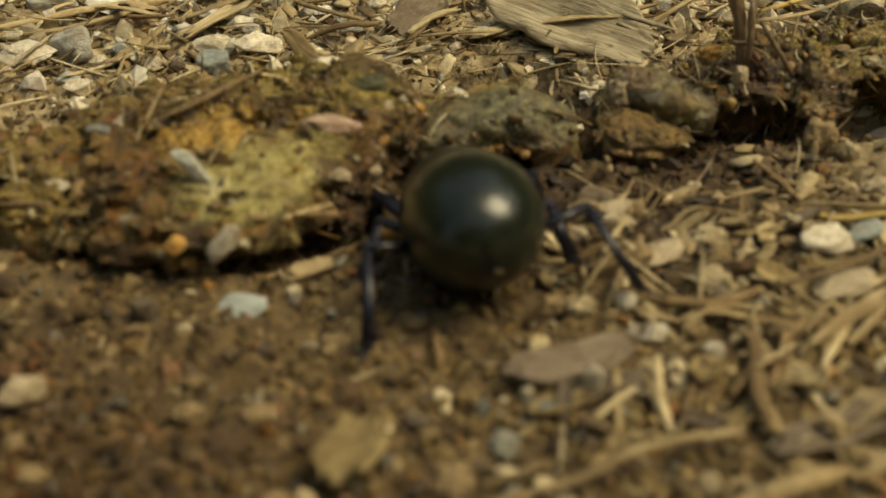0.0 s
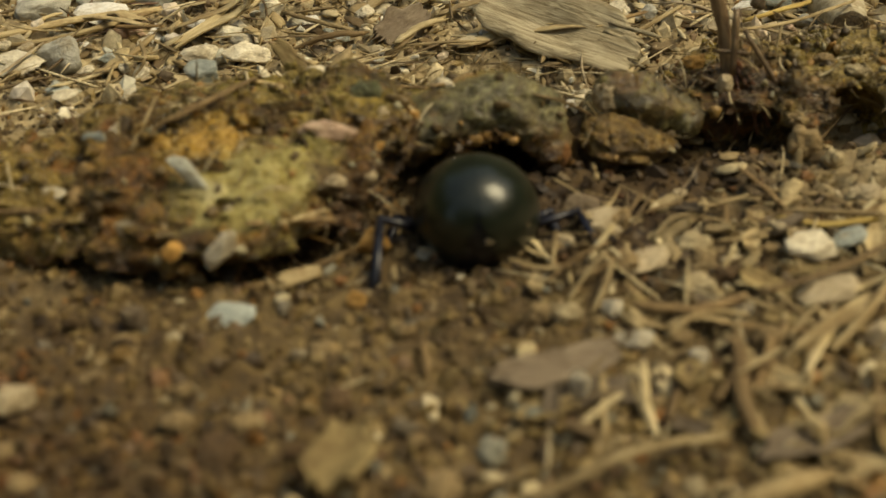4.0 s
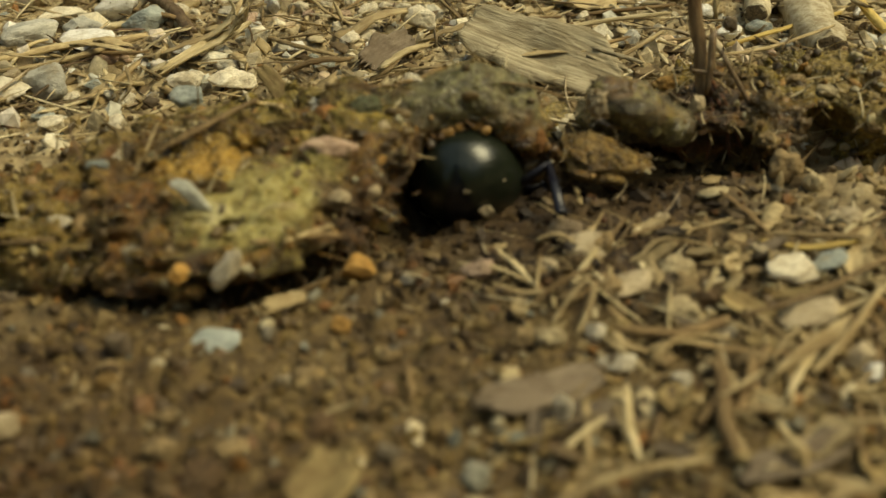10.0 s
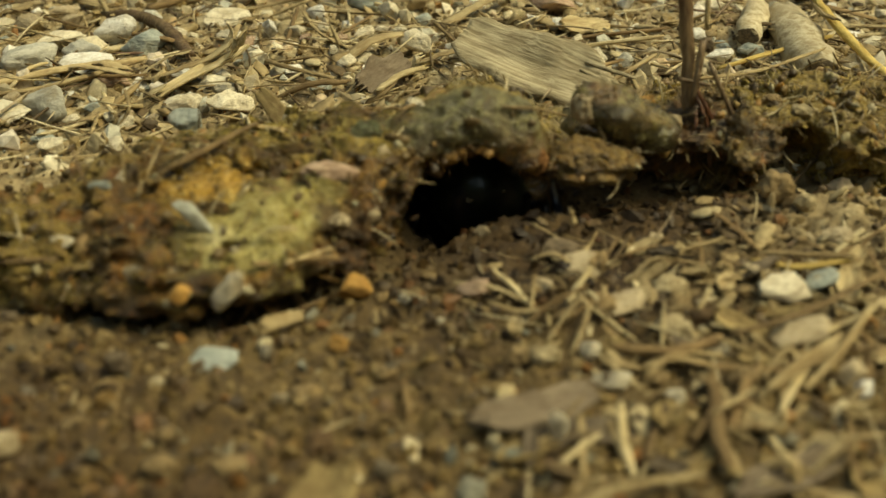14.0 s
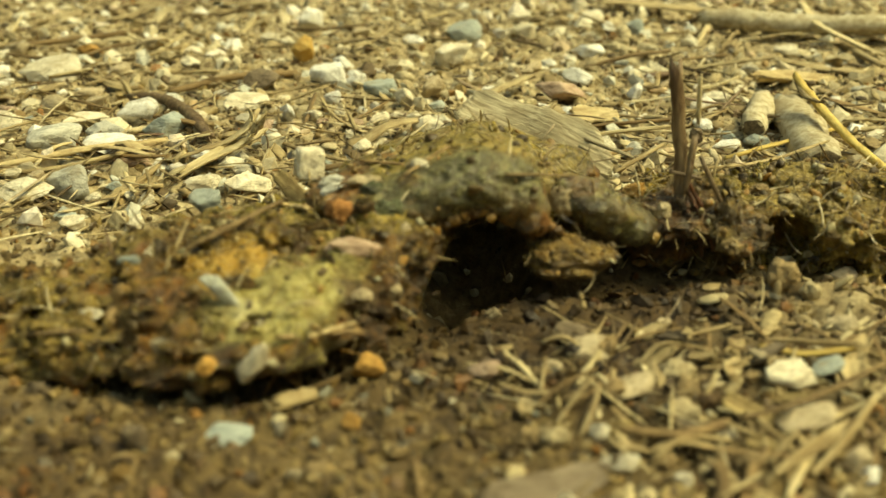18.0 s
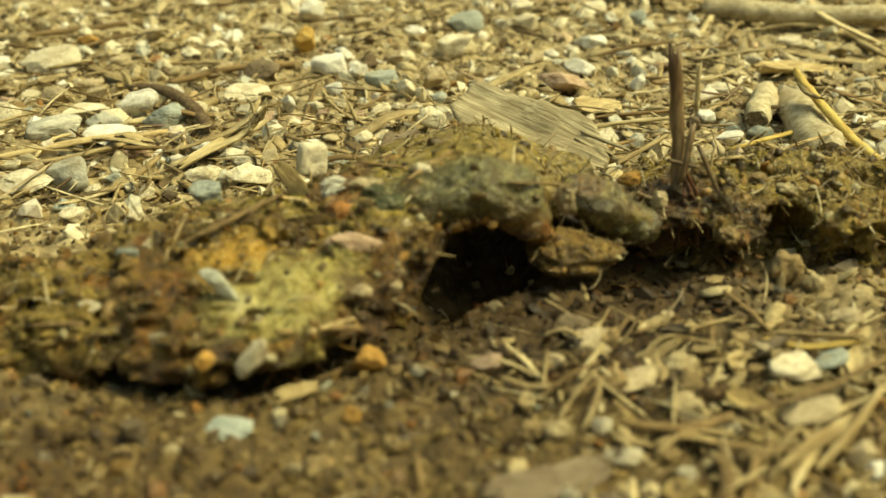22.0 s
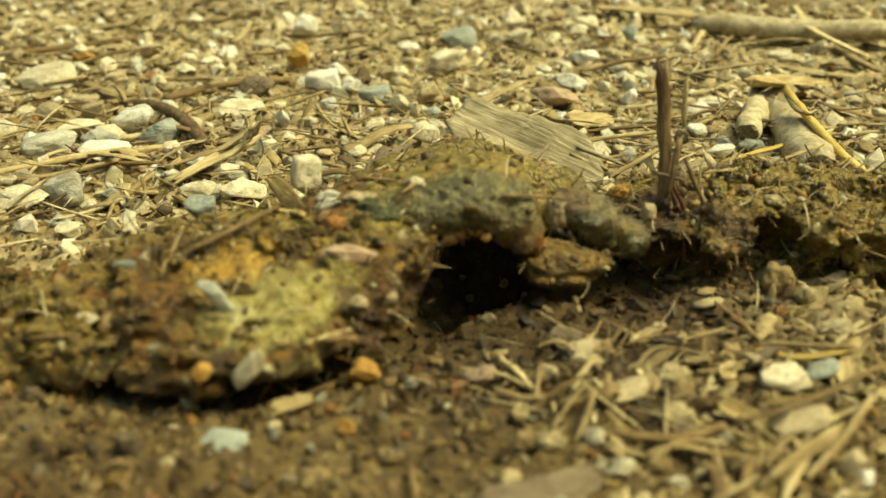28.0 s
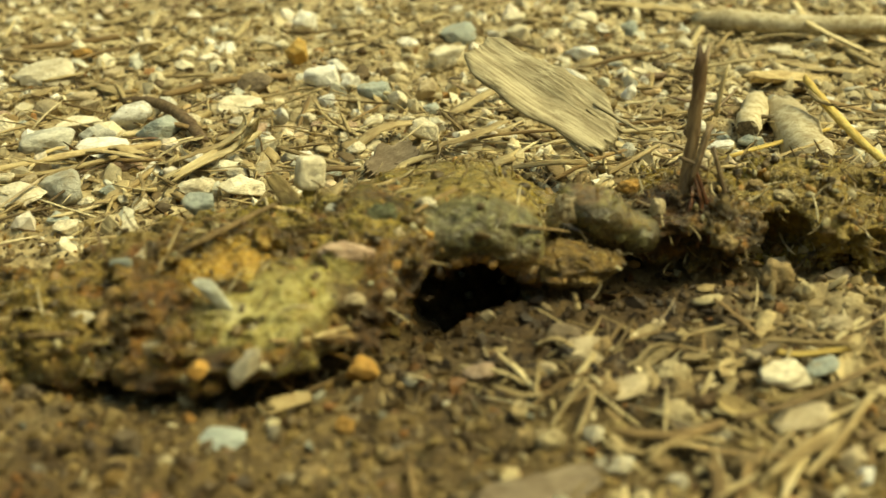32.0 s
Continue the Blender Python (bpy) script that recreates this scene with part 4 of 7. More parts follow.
pebble(0.01948, 0.14915, 0.00470, 0.00333, 0.00253, -24, "white", 4)
pebble(0.01615, 0.14061, 0.00722, 0.00511, 0.00341, -30, "pink", 8)
pebble(0.02649, 0.14193, 0.00218, 0.00155, 0.00267, -22, "white", 13)
pebble(0.01350, 0.15467, 0.00305, 0.00216, 0.00208, 25, "tan", 5)
pebble(0.03267, 0.17964, 0.00314, 0.00222, 0.00281, -1, "blue-grey", 11)
pebble(0.05454, 0.16589, 0.00421, 0.00298, 0.00167, -10, "cream", 3)
pebble(0.04008, 0.17057, 0.00302, 0.00214, 0.00244, -23, "cream", 1)
pebble(0.03369, 0.13922, 0.00283, 0.00201, 0.00210, 1, "tan", 7)
pebble(0.03700, 0.13835, 0.00400, 0.00283, 0.00227, -21, "cream", 6)
pebble(0.03786, 0.12153, 0.00314, 0.00222, 0.00189, -22, "blue-grey", 9)
pebble(0.03388, 0.12014, 0.00323, 0.00229, 0.00182, -19, "white", 5)
pebble(0.03945, 0.11667, 0.00247, 0.00175, 0.00141, 4, "grey", 1)
pebble(0.05182, 0.12692, 0.00336, 0.00238, 0.00133, 22, "white", 9)
pebble(0.00373, 0.17501, 0.00602, 0.00426, 0.00342, 8, "blue-grey", 11)
pebble(0.00976, 0.17621, 0.00223, 0.00158, 0.00211, -24, "white", 10)
pebble(-0.00700, 0.15529, 0.00270, 0.00191, 0.00171, -20, "tan", 10)
pebble(0.02829, 0.12987, 0.00234, 0.00165, 0.00143, 25, "cream", 4)
pebble(0.01577, 0.13351, 0.00471, 0.00333, 0.00187, -20, "white", 2)
pebble(0.02640, 0.11643, 0.00198, 0.00140, 0.00112, -10, "brown", 7)
pebble(0.06529, 0.18880, 0.00410, 0.00290, 0.00242, -30, "tan", 9)
pebble(0.06574, 0.17273, 0.00423, 0.00299, 0.00188, -30, "tan", 12)
pebble(-0.06709, 0.16699, 0.00413, 0.00292, 0.00207, -15, "tan", 7)
pebble(-0.04704, 0.15367, 0.00334, 0.00236, 0.00189, 20, "tan", 3)
pebble(-0.02818, 0.17471, 0.00345, 0.00244, 0.00166, 15, "cream", 9)
pebble(-0.01359, 0.17841, 0.00349, 0.00247, 0.00194, 25, "tan", 0)
pebble(0.01405, 0.18883, 0.00433, 0.00306, 0.00224, 25, "cream", 6)
pebble(0.02649, 0.18884, 0.00436, 0.00308, 0.00225, 0, "cream", 11)
pebble(-0.00447, 0.17260, 0.00357, 0.00253, 0.00183, 15, "white", 4)
pebble(-0.01594, 0.16206, 0.00319, 0.00226, 0.00151, 0, "grey", 8)
pebble(0.00673, 0.14374, 0.00235, 0.00166, 0.00140, -30, "white", 3)
pebble(0.04564, 0.15542, 0.00336, 0.00238, 0.00168, 10, "cream", 1)
pebble(0.05223, 0.15248, 0.00409, 0.00289, 0.00162, 10, "tan", 5)
pebble(-0.03562, 0.12137, 0.00223, 0.00158, 0.00116, -30, "white", 3)
pebble(-0.02807, 0.10432, 0.00168, 0.00119, 0.00103, -20, "tan", 9)
pebble(-0.04755, 0.11075, 0.00242, 0.00172, 0.00155, -10, "cream", 5)
pebble(-0.03756, 0.11270, 0.00169, 0.00120, 0.00118, 10, "tan", 3)
pebble(-0.03153, 0.15240, 0.00270, 0.00191, 0.00149, 10, "tan", 4)
pebble(-0.00572, 0.13224, 0.00186, 0.00132, 0.00134, -30, "cream", 9)
pebble(-0.00915, 0.12337, 0.00190, 0.00134, 0.00121, 5, "cream", 3)
pebble(-0.01377, 0.12527, 0.00208, 0.00147, 0.00157, 0, "tan", 13)
pebble(-0.01683, 0.12777, 0.00167, 0.00118, 0.00114, -10, "cream", 9)
pebble(-0.02107, 0.12547, 0.00180, 0.00127, 0.00128, -15, "white", 5)
# stones before the crust
pebble(0.02614, 0.06826, 0.00413, 0.00292, 0.00164, 9, "cream", 3)
pebble(0.02921, 0.06965, 0.00299, 0.00212, 0.00146, 16, "blue-grey", 5)
pebble(0.02543, 0.06244, 0.00442, 0.00313, 0.00191, 0, "tan", 5)
pebble(0.01383, 0.06672, 0.00383, 0.00271, 0.00152, 17, "tan", 5)
pebble(0.01148, 0.07221, 0.00376, 0.00266, 0.00149, 15, "tan", 11)
pebble(0.00325, 0.06912, 0.00253, 0.00179, 0.00160, 21, "pink", 2)
pebble(0.01070, 0.06077, 0.00175, 0.00124, 0.00171, -26, "cream", 2)
pebble(0.01172, 0.05734, 0.00257, 0.00182, 0.00157, 6, "cream", 2)
pebble(-0.00570, 0.06953, 0.00255, 0.00180, 0.00224, 20, "amber", 1)
pebble(-0.00631, 0.06222, 0.00143, 0.00101, 0.00140, 14, "amber", 4)
pebble(-0.01450, 0.06056, 0.00335, 0.00237, 0.00133, 2, "blue-grey", 12)
pebble(-0.02086, 0.06010, 0.00188, 0.00133, 0.00183, -25, "brown", 3)
pebble(0.01030, 0.07484, 0.00280, 0.00198, 0.00156, -13, "brown", 12)
pebble(0.03259, 0.07611, 0.00259, 0.00183, 0.00156, -17, "tan", 11)
pebble(0.02707, 0.05779, 0.00239, 0.00169, 0.00183, 0, "tan", 13)
pebble(0.02775, 0.05613, 0.00194, 0.00137, 0.00127, 28, "white", 9)
pebble(0.00429, 0.07809, 0.00149, 0.00105, 0.00146, 6, "tan", 8)
pebble(0.01550, 0.05571, 0.00144, 0.00102, 0.00117, -30, "cream", 11)
pebble(0.01940, 0.06073, 0.00171, 0.00121, 0.00105, 15, "cream", 5)
pebble(-0.00186, 0.06845, 0.00117, 0.00083, 0.00077, -10, "cream", 12)
pebble(0.00838, 0.07000, 0.00165, 0.00117, 0.00098, -10, "tan", 12)
pebble(0.00064, 0.06539, 0.00096, 0.00068, 0.00069, -10, "cream", 2)
pebble(0.01833, 0.07723, 0.00121, 0.00085, 0.00078, 10, "tan", 12)
pebble(-0.00964, 0.05669, 0.00120, 0.00085, 0.00082, -20, "tan", 7)
pebble(0.00770, 0.05158, 0.00129, 0.00091, 0.00312, -16, "cream", 10)
pebble(-0.02589, 0.05140, 0.00306, 0.00216, 0.00218, 25, "tan", 9)
soil_clod(0.01302, 0.04442, 0.00177, 0.00142, 0.00131, 75, "cream", 305)
soil_clod(-0.00048, 0.04450, 0.00278, 0.00222, 0.00123, 75, "tan", 305)
soil_clod(-0.00981, 0.04321, 0.00247, 0.00197, 0.00099, 30, "tan", 340)
soil_clod(-0.01310, 0.04741, 0.00294, 0.00236, 0.00173, 45, "brown", 305)
soil_clod(0.00228, 0.04729, 0.00224, 0.00179, 0.00153, 69, "grey", 343)
soil_clod(-0.00870, 0.04760, 0.00130, 0.00104, 0.00088, 15, "brown", 345)
soil_clod(-0.01625, 0.05339, 0.00135, 0.00108, 0.00096, 45, "tan", 345)
soil_clod(-0.02219, 0.04858, 0.00152, 0.00121, 0.00099, 30, "brown", 330)
soil_clod(-0.00191, 0.04812, 0.00116, 0.00093, 0.00072, 30, "tan", 310)
soil_clod(0.00455, 0.04982, 0.00198, 0.00159, 0.00106, 0, "blue-grey", 310)
soil_clod(0.01227, 0.05143, 0.00137, 0.00109, 0.00082, 60, "tan", 340)
soil_clod(0.01068, 0.04762, 0.00098, 0.00078, 0.00068, 60, "orange", 310)
soil_clod(-0.02322, 0.04492, 0.00200, 0.00160, 0.00107, 0, "tan", 310)
soil_clod(-0.01812, 0.04538, 0.00163, 0.00131, 0.00094, 60, "brown", 330)
soil_clod(0.02049, 0.05138, 0.00127, 0.00102, 0.00085, 0, "grey", 340)
soil_clod(0.00765, 0.06015, 0.00225, 0.00180, 0.00168, 15, "cream", 325)
soil_clod(-0.02110, 0.05820, 0.00190, 0.00152, 0.00122, 0, "tan", 340)
soil_clod(-0.00669, 0.05191, 0.00238, 0.00190, 0.00109, 60, "brown", 320)
soil_clod(-0.02231, 0.05471, 0.00221, 0.00177, 0.00118, 0, "tan", 330)
soil_clod(-0.02629, 0.05722, 0.00154, 0.00123, 0.00093, 0, "brown", 340)
soil_clod(-0.01610, 0.05029, 0.00239, 0.00191, 0.00137, 0, "tan", 330)
soil_clod(-0.01175, 0.04991, 0.00201, 0.00161, 0.00107, 30, "tan", 310)
soil_clod(-0.02552, 0.04793, 0.00209, 0.00167, 0.00140, 60, "tan", 320)
soil_clod(-0.00439, 0.04704, 0.00192, 0.00153, 0.00102, 60, "brown", 330)
soil_clod(-0.00820, 0.05707, 0.00217, 0.00174, 0.00087, 60, "tan", 340)
soil_clod(-0.00290, 0.05947, 0.00185, 0.00148, 0.00089, 60, "tan", 340)
soil_clod(0.01792, 0.06927, 0.00307, 0.00246, 0.00193, 15, "cream", 305)
soil_clod(0.01811, 0.06670, 0.00257, 0.00205, 0.00154, 66, "tan", 322)
soil_clod(0.01686, 0.06378, 0.00290, 0.00232, 0.00182, 18, "cream", 306)
soil_clod(0.01286, 0.07264, 0.00225, 0.00180, 0.00198, 75, "tan", 325)
soil_clod(0.01529, 0.06761, 0.00172, 0.00137, 0.00129, 30, "cream", 300)
soil_clod(0.00741, 0.06840, 0.00171, 0.00136, 0.00128, 0, "tan", 310)
soil_clod(0.01230, 0.06570, 0.00209, 0.00167, 0.00125, 15, "tan", 335)
soil_clod(0.03039, 0.08506, 0.00369, 0.00295, 0.00316, 30, "tan", 340)
soil_clod(0.03213, 0.08262, 0.00208, 0.00166, 0.00176, 0, "cream", 340)
soil_clod(0.02315, 0.06889, 0.00160, 0.00128, 0.00115, 30, "tan", 330)
soil_clod(0.01928, 0.06496, 0.00169, 0.00135, 0.00127, 0, "brown", 310)
soil_clod(0.00418, 0.07138, 0.00149, 0.00119, 0.00114, 30, "brown", 330)
soil_clod(-0.00106, 0.07214, 0.00177, 0.00141, 0.00132, 30, "brown", 310)
soil_clod(-0.00358, 0.06899, 0.00128, 0.00103, 0.00094, 30, "tan", 300)
soil_clod(0.00956, 0.06496, 0.00181, 0.00145, 0.00124, 0, "tan", 320)
soil_clod(0.00598, 0.06057, 0.00235, 0.00188, 0.00157, 30, "tan", 340)
soil_clod(0.01474, 0.05808, 0.00194, 0.00155, 0.00139, 30, "tan", 330)
soil_clod(0.01998, 0.05679, 0.00233, 0.00187, 0.00155, 30, "tan", 330)
# straws and stalks
straw([(-0.05000, 0.11069, 0.00100), (-0.04274, 0.11140, 0.00120), (-0.03752, 0.11296, 0.00150), (-0.03292, 0.11859, 0.00100)], 0.00090, M_STRAW, seed=36)
straw([(-0.04883, 0.11070, 0.00060), (-0.03972, 0.11358, 0.00060)], 0.00069, M_STRAW, seed=59)
straw([(-0.07007, 0.16508, 0.00080), (-0.05710, 0.15780, 0.00100), (-0.05106, 0.16371, 0.00150), (-0.04791, 0.16528, 0.00200)], 0.00079, M_STRAW_DARK, name='twig', label='thin bent dark twig lying on the gravel', category='twig', seed=31)
straw([(-0.03751, 0.14261, 0.00080), (-0.03213, 0.14699, 0.00100), (-0.02318, 0.15128, 0.00080)], 0.00074, M_STRAW_DARK, seed=8)
straw([(-0.03857, 0.13170, 0.00100), (-0.03131, 0.12508, 0.00150), (-0.02838, 0.12394, 0.00080)], 0.00093, M_STRAW_DARK, seed=65)
straw([(-0.01910, 0.12120, 0.00080), (-0.01574, 0.11579, 0.00150), (-0.01039, 0.11304, 0.00080)], 0.00077, M_STRAW, seed=15)
straw([(-0.01668, 0.14004, 0.00100), (-0.01291, 0.12764, 0.00140), (-0.00705, 0.12241, 0.00060)], 0.00048, M_STRAW, seed=17)
straw([(-0.01137, 0.13014, 0.00060), (-0.00700, 0.13665, 0.00100)], 0.00037, M_STRAW_DARK, seed=12)
straw([(-0.00574, 0.12347, 0.00060), (-0.00297, 0.14070, 0.00120)], 0.00042, M_STRAW, seed=74)
straw([(-0.01719, 0.12784, 0.00060), (-0.01700, 0.13967, 0.00150)], 0.00058, M_STRAW_DARK, seed=78)
straw([(-0.03455, 0.10418, 0.00060), (-0.03215, 0.10894, 0.00100), (-0.03227, 0.11177, 0.00060)], 0.00063, M_STRAW, seed=65)
straw([(-0.03551, 0.10339, 0.00060), (-0.03349, 0.10591, 0.00100), (-0.03132, 0.11086, 0.00160)], 0.00088, M_STRAW, seed=93)
straw([(-0.03148, 0.10261, 0.00060), (-0.03046, 0.10383, 0.00200), (-0.03134, 0.10618, 0.00300)], 0.00043, M_STRAW, seed=7)
straw([(-0.03272, 0.11358, 0.00060), (-0.02795, 0.10672, 0.00120)], 0.00040, M_STRAW, seed=32)
straw([(0.01657, 0.12723, 0.00080), (0.02225, 0.12775, 0.00100), (0.02894, 0.12951, 0.00080)], 0.00058, M_STRAW_DARK, seed=60)
straw([(0.03075, 0.13131, 0.00060), (0.03559, 0.13365, 0.00100), (0.03725, 0.13131, 0.00060)], 0.00061, M_STRAW, seed=63)
straw([(0.03017, 0.12673, 0.00060), (0.03646, 0.13123, 0.00100)], 0.00044, M_STRAW, seed=19)
straw([(0.02592, 0.09927, 0.00550), (0.03320, 0.10324, 0.00550), (0.04304, 0.11263, 0.00400)], 0.00053, M_STRAW, label='thin dry stalk lying across the crust', seed=79)
straw([(0.02144, 0.12454, 0.00060), (0.02186, 0.11663, 0.00100)], 0.00050, M_STRAW, seed=40)
straw([(0.01845, 0.10715, 0.00200), (0.02139, 0.11055, 0.00250), (0.02562, 0.11631, 0.00200)], 0.00064, M_STRAW, seed=71)
straw([(0.02960, 0.14275, 0.00060), (0.03031, 0.14560, 0.00300)], 0.00073, M_STRAW, seed=85)
straw([(0.02501, 0.14842, 0.00060), (0.02446, 0.15084, 0.00200)], 0.00050, M_STRAW, seed=4)
straw([(0.03545, 0.09455, 0.00300), (0.04045, 0.09970, 0.00300), (0.04558, 0.10631, 0.00200)], 0.00055, M_STRAW, seed=73)
straw([(0.03415, 0.14990, 0.00060), (0.03881, 0.14414, 0.00100)], 0.00060, M_STRAW, seed=86)
straw([(-0.07348, 0.17645, 0.00060), (-0.06650, 0.17254, 0.00060)], 0.00084, M_STRAW, seed=9)
straw([(-0.05173, 0.14994, 0.00100), (-0.04487, 0.14555, 0.00100), (-0.04230, 0.14610, 0.00060)], 0.00124, M_STRAW, seed=42)
straw([(-0.05406, 0.18830, 0.00060), (-0.03755, 0.17487, 0.00060)], 0.00075, M_STRAW, seed=9)
straw([(0.06375, 0.17180, 0.00060), (0.06558, 0.15534, 0.00080)], 0.00141, M_STRAW, seed=29)
straw([(0.06294, 0.19582, 0.00100), (0.06227, 0.17597, 0.00100)], 0.00114, M_STRAW, seed=89)
straw([(0.04241, 0.16273, 0.00060), (0.04708, 0.17171, 0.00200), (0.05066, 0.17881, 0.00100)], 0.00056, M_STRAW, seed=89)
straw([(0.02502, 0.07721, 0.00060), (0.03016, 0.07663, 0.00060)], 0.00059, M_STRAW, label='pale flat piece of straw on the soil', seed=61)
straw([(0.02477, 0.07241, 0.00080), (0.02807, 0.07154, 0.00100), (0.03220, 0.07206, 0.00080)], 0.00070, M_YELLOW, seed=49)
straw([(0.02571, 0.07403, 0.00100), (0.02881, 0.07259, 0.00120), (0.03260, 0.07206, 0.00100)], 0.00058, M_STRAW, seed=41)
straw([(0.02040, 0.06180, 0.00100), (0.02575, 0.06324, 0.00200), (0.03356, 0.06908, 0.00150)], 0.00050, M_STRAW_DARK, seed=19)
straw([(0.01220, 0.06142, 0.00080), (0.01567, 0.05971, 0.00150), (0.01996, 0.06160, 0.00100)], 0.00089, M_STRAW_DARK, seed=24)
straw([(0.02075, 0.05467, 0.00080), (0.02468, 0.05729, 0.00150), (0.02847, 0.06159, 0.00100)], 0.00054, M_STRAW, seed=66)
straw([(0.02348, 0.05548, 0.00080), (0.02638, 0.05811, 0.00180), (0.03122, 0.06481, 0.00100)], 0.00071, M_STRAW, seed=7)
straw([(0.01384, 0.05765, 0.00080), (0.01634, 0.05937, 0.00160), (0.01957, 0.05984, 0.00060)], 0.00047, M_STRAW, seed=87)
straw([(-0.00370, 0.06254, 0.00060), (-0.00378, 0.06324, 0.00200)], 0.00040, M_STRAW, seed=94)
straw([(0.01192, 0.07789, 0.00060), (0.01148, 0.07874, 0.00200)], 0.00057, M_STRAW, seed=2)
straw([(0.00483, 0.06775, 0.00060), (0.00690, 0.07035, 0.00100)], 0.00038, M_STRAW, seed=23)
straw([(0.00714, 0.06544, 0.00060), (0.00777, 0.06932, 0.00160)], 0.00033, M_STRAW, seed=65)
straw([(0.01484, 0.07018, 0.00060), (0.01725, 0.07189, 0.00120), (0.02188, 0.07276, 0.00060)], 0.00040, M_STRAW, seed=85)
straw([(0.01898, 0.07365, 0.00060), (0.02334, 0.07534, 0.00120)], 0.00037, M_STRAW, seed=28)
straw([(0.00856, 0.07189, 0.00060), (0.01247, 0.07513, 0.00080)], 0.00036, M_STRAW, seed=29)
straw([(0.02065, 0.06935, 0.00060), (0.02395, 0.07068, 0.00080)], 0.00031, M_STRAW, seed=68)
straw([(-0.01053, 0.07052, 0.00040), (-0.00630, 0.07207, 0.00100), (-0.00551, 0.07349, 0.00120)], 0.00044, M_STRAW_DARK, seed=65)
straw([(-0.01427, 0.06464, 0.00040), (-0.01168, 0.06649, 0.00080), (-0.00779, 0.06903, 0.00080)], 0.00050, M_STRAW_DARK, seed=48)
straw([(-0.01210, 0.06355, 0.00040), (-0.00907, 0.06513, 0.00080)], 0.00037, M_STRAW, seed=23)
straw([(0.00113, 0.04266, 0.00080), (0.00524, 0.04356, 0.00150), (0.00983, 0.04512, 0.00180), (0.01545, 0.04786, 0.00100)], 0.00067, M_STRAW, label='long dry straw stem lying on the soil', seed=71)
straw([(0.01383, 0.04262, 0.00100), (0.01668, 0.04288, 0.00160), (0.01993, 0.04473, 0.00100)], 0.00138, M_STRAW, label='thick broken straw stem on the soil', seed=12)
straw([(0.00868, 0.04825, 0.00060), (0.00908, 0.05322, 0.00150)], 0.00053, M_STRAW, seed=19)
straw([(0.01856, 0.05900, 0.00060), (0.01689, 0.05066, 0.00100), (0.01730, 0.04821, 0.00060)], 0.00100, M_STRAW_DARK, seed=96)
straw([(0.01855, 0.04820, 0.00060), (0.02029, 0.04753, 0.00200), (0.02050, 0.04637, 0.00060)], 0.00075, M_STRAW, seed=8)
straw([(0.02019, 0.05429, 0.00060), (0.02318, 0.05659, 0.00100), (0.02800, 0.06155, 0.00100)], 0.00066, M_STRAW, seed=46)
straw([(0.01387, 0.05905, 0.00060), (0.01598, 0.05912, 0.00120), (0.01856, 0.05900, 0.00060)], 0.00053, M_STRAW, seed=92)
straw([(0.02153, 0.06358, 0.00060), (0.02265, 0.05840, 0.00100)], 0.00057, M_STRAW, seed=25)
straw([(0.01387, 0.05905, 0.00060), (0.01133, 0.05907, 0.00060)], 0.00061, M_STRAW, seed=42)
straw([(0.00400, 0.05173, 0.00060), (0.00357, 0.05336, 0.00100)], 0.00068, M_STRAW, seed=71)
straw([(0.01084, 0.05327, 0.00060), (0.01161, 0.04993, 0.00080)], 0.00063, M_STRAW, seed=4)
straw([(0.01441, 0.05434, 0.00060), (0.01251, 0.04969, 0.00100)], 0.00057, M_STRAW_DARK, seed=43)
straw([(0.02040, 0.04506, 0.00060), (0.02184, 0.04339, 0.00100)], 0.00100, M_STRAW_DARK, seed=76)
straw([(-0.00135, 0.05446, 0.00060), (-0.00174, 0.05741, 0.00100)], 0.00049, M_STRAW_DARK, seed=86)
straw([(0.01543, 0.05115, 0.00060), (0.01733, 0.05275, 0.00140), (0.01985, 0.05430, 0.00060)], 0.00063, M_STRAW_DARK, seed=79)
straw([(0.02176, 0.05162, 0.00060), (0.02458, 0.05136, 0.00080)], 0.00079, M_STRAW_DARK, seed=10)
straw([(-0.03023, 0.05945, 0.00060), (-0.02897, 0.05983, 0.00100)], 0.00089, M_STRAW, seed=81)
# larger pieces
flake("leaf_chip", 0, 0, 0, 0.00808, 0.00248, 0.0005, 0, 0, 0, M_LEAF, "grey-brown dead leaf chip lying flat on the soil", "leaf", seed=52, on_soil=False).matrix_world = framed((0.00654, 0.05400, 0.00120), (0.00733, 0.00232, 0.00000), (0, -0.3, 1))
flake("bark_flake", 0, 0, 0, 0.00516, 0.00344, 0.0008, 0, 0, 0, M_FLAKE, "ochre flake of rotten bark on the soil", "bark", seed=88, curl=0.15, on_soil=False).matrix_world = framed((-0.00626, 0.04615, 0.00120), (0.00049, 0.00489, 0.00000), (0, -0.3, 1))
flake("leaf", 0, 0, 0, 0.00586, 0.00402, 0.0004, 0, 0, 0, M_LEAF_TAN, "small oval dry leaf lying on the gravel", "leaf", seed=62, on_soil=False).matrix_world = framed((0.01963, 0.13060, 0.00120), (0.00550, 0.00095, 0.00000), (0, -0.2, 1))
straw([(-0.03014, 0.11034, 0.00100), (-0.02599, 0.11249, 0.00220), (-0.02263, 0.11537, 0.00320), (-0.02038, 0.11534, 0.00600)], 0.00158, M_HUSK, name='husk_strip', label='split curled strip of pale dry husk', category='husk', thick=0.22, seed=61)
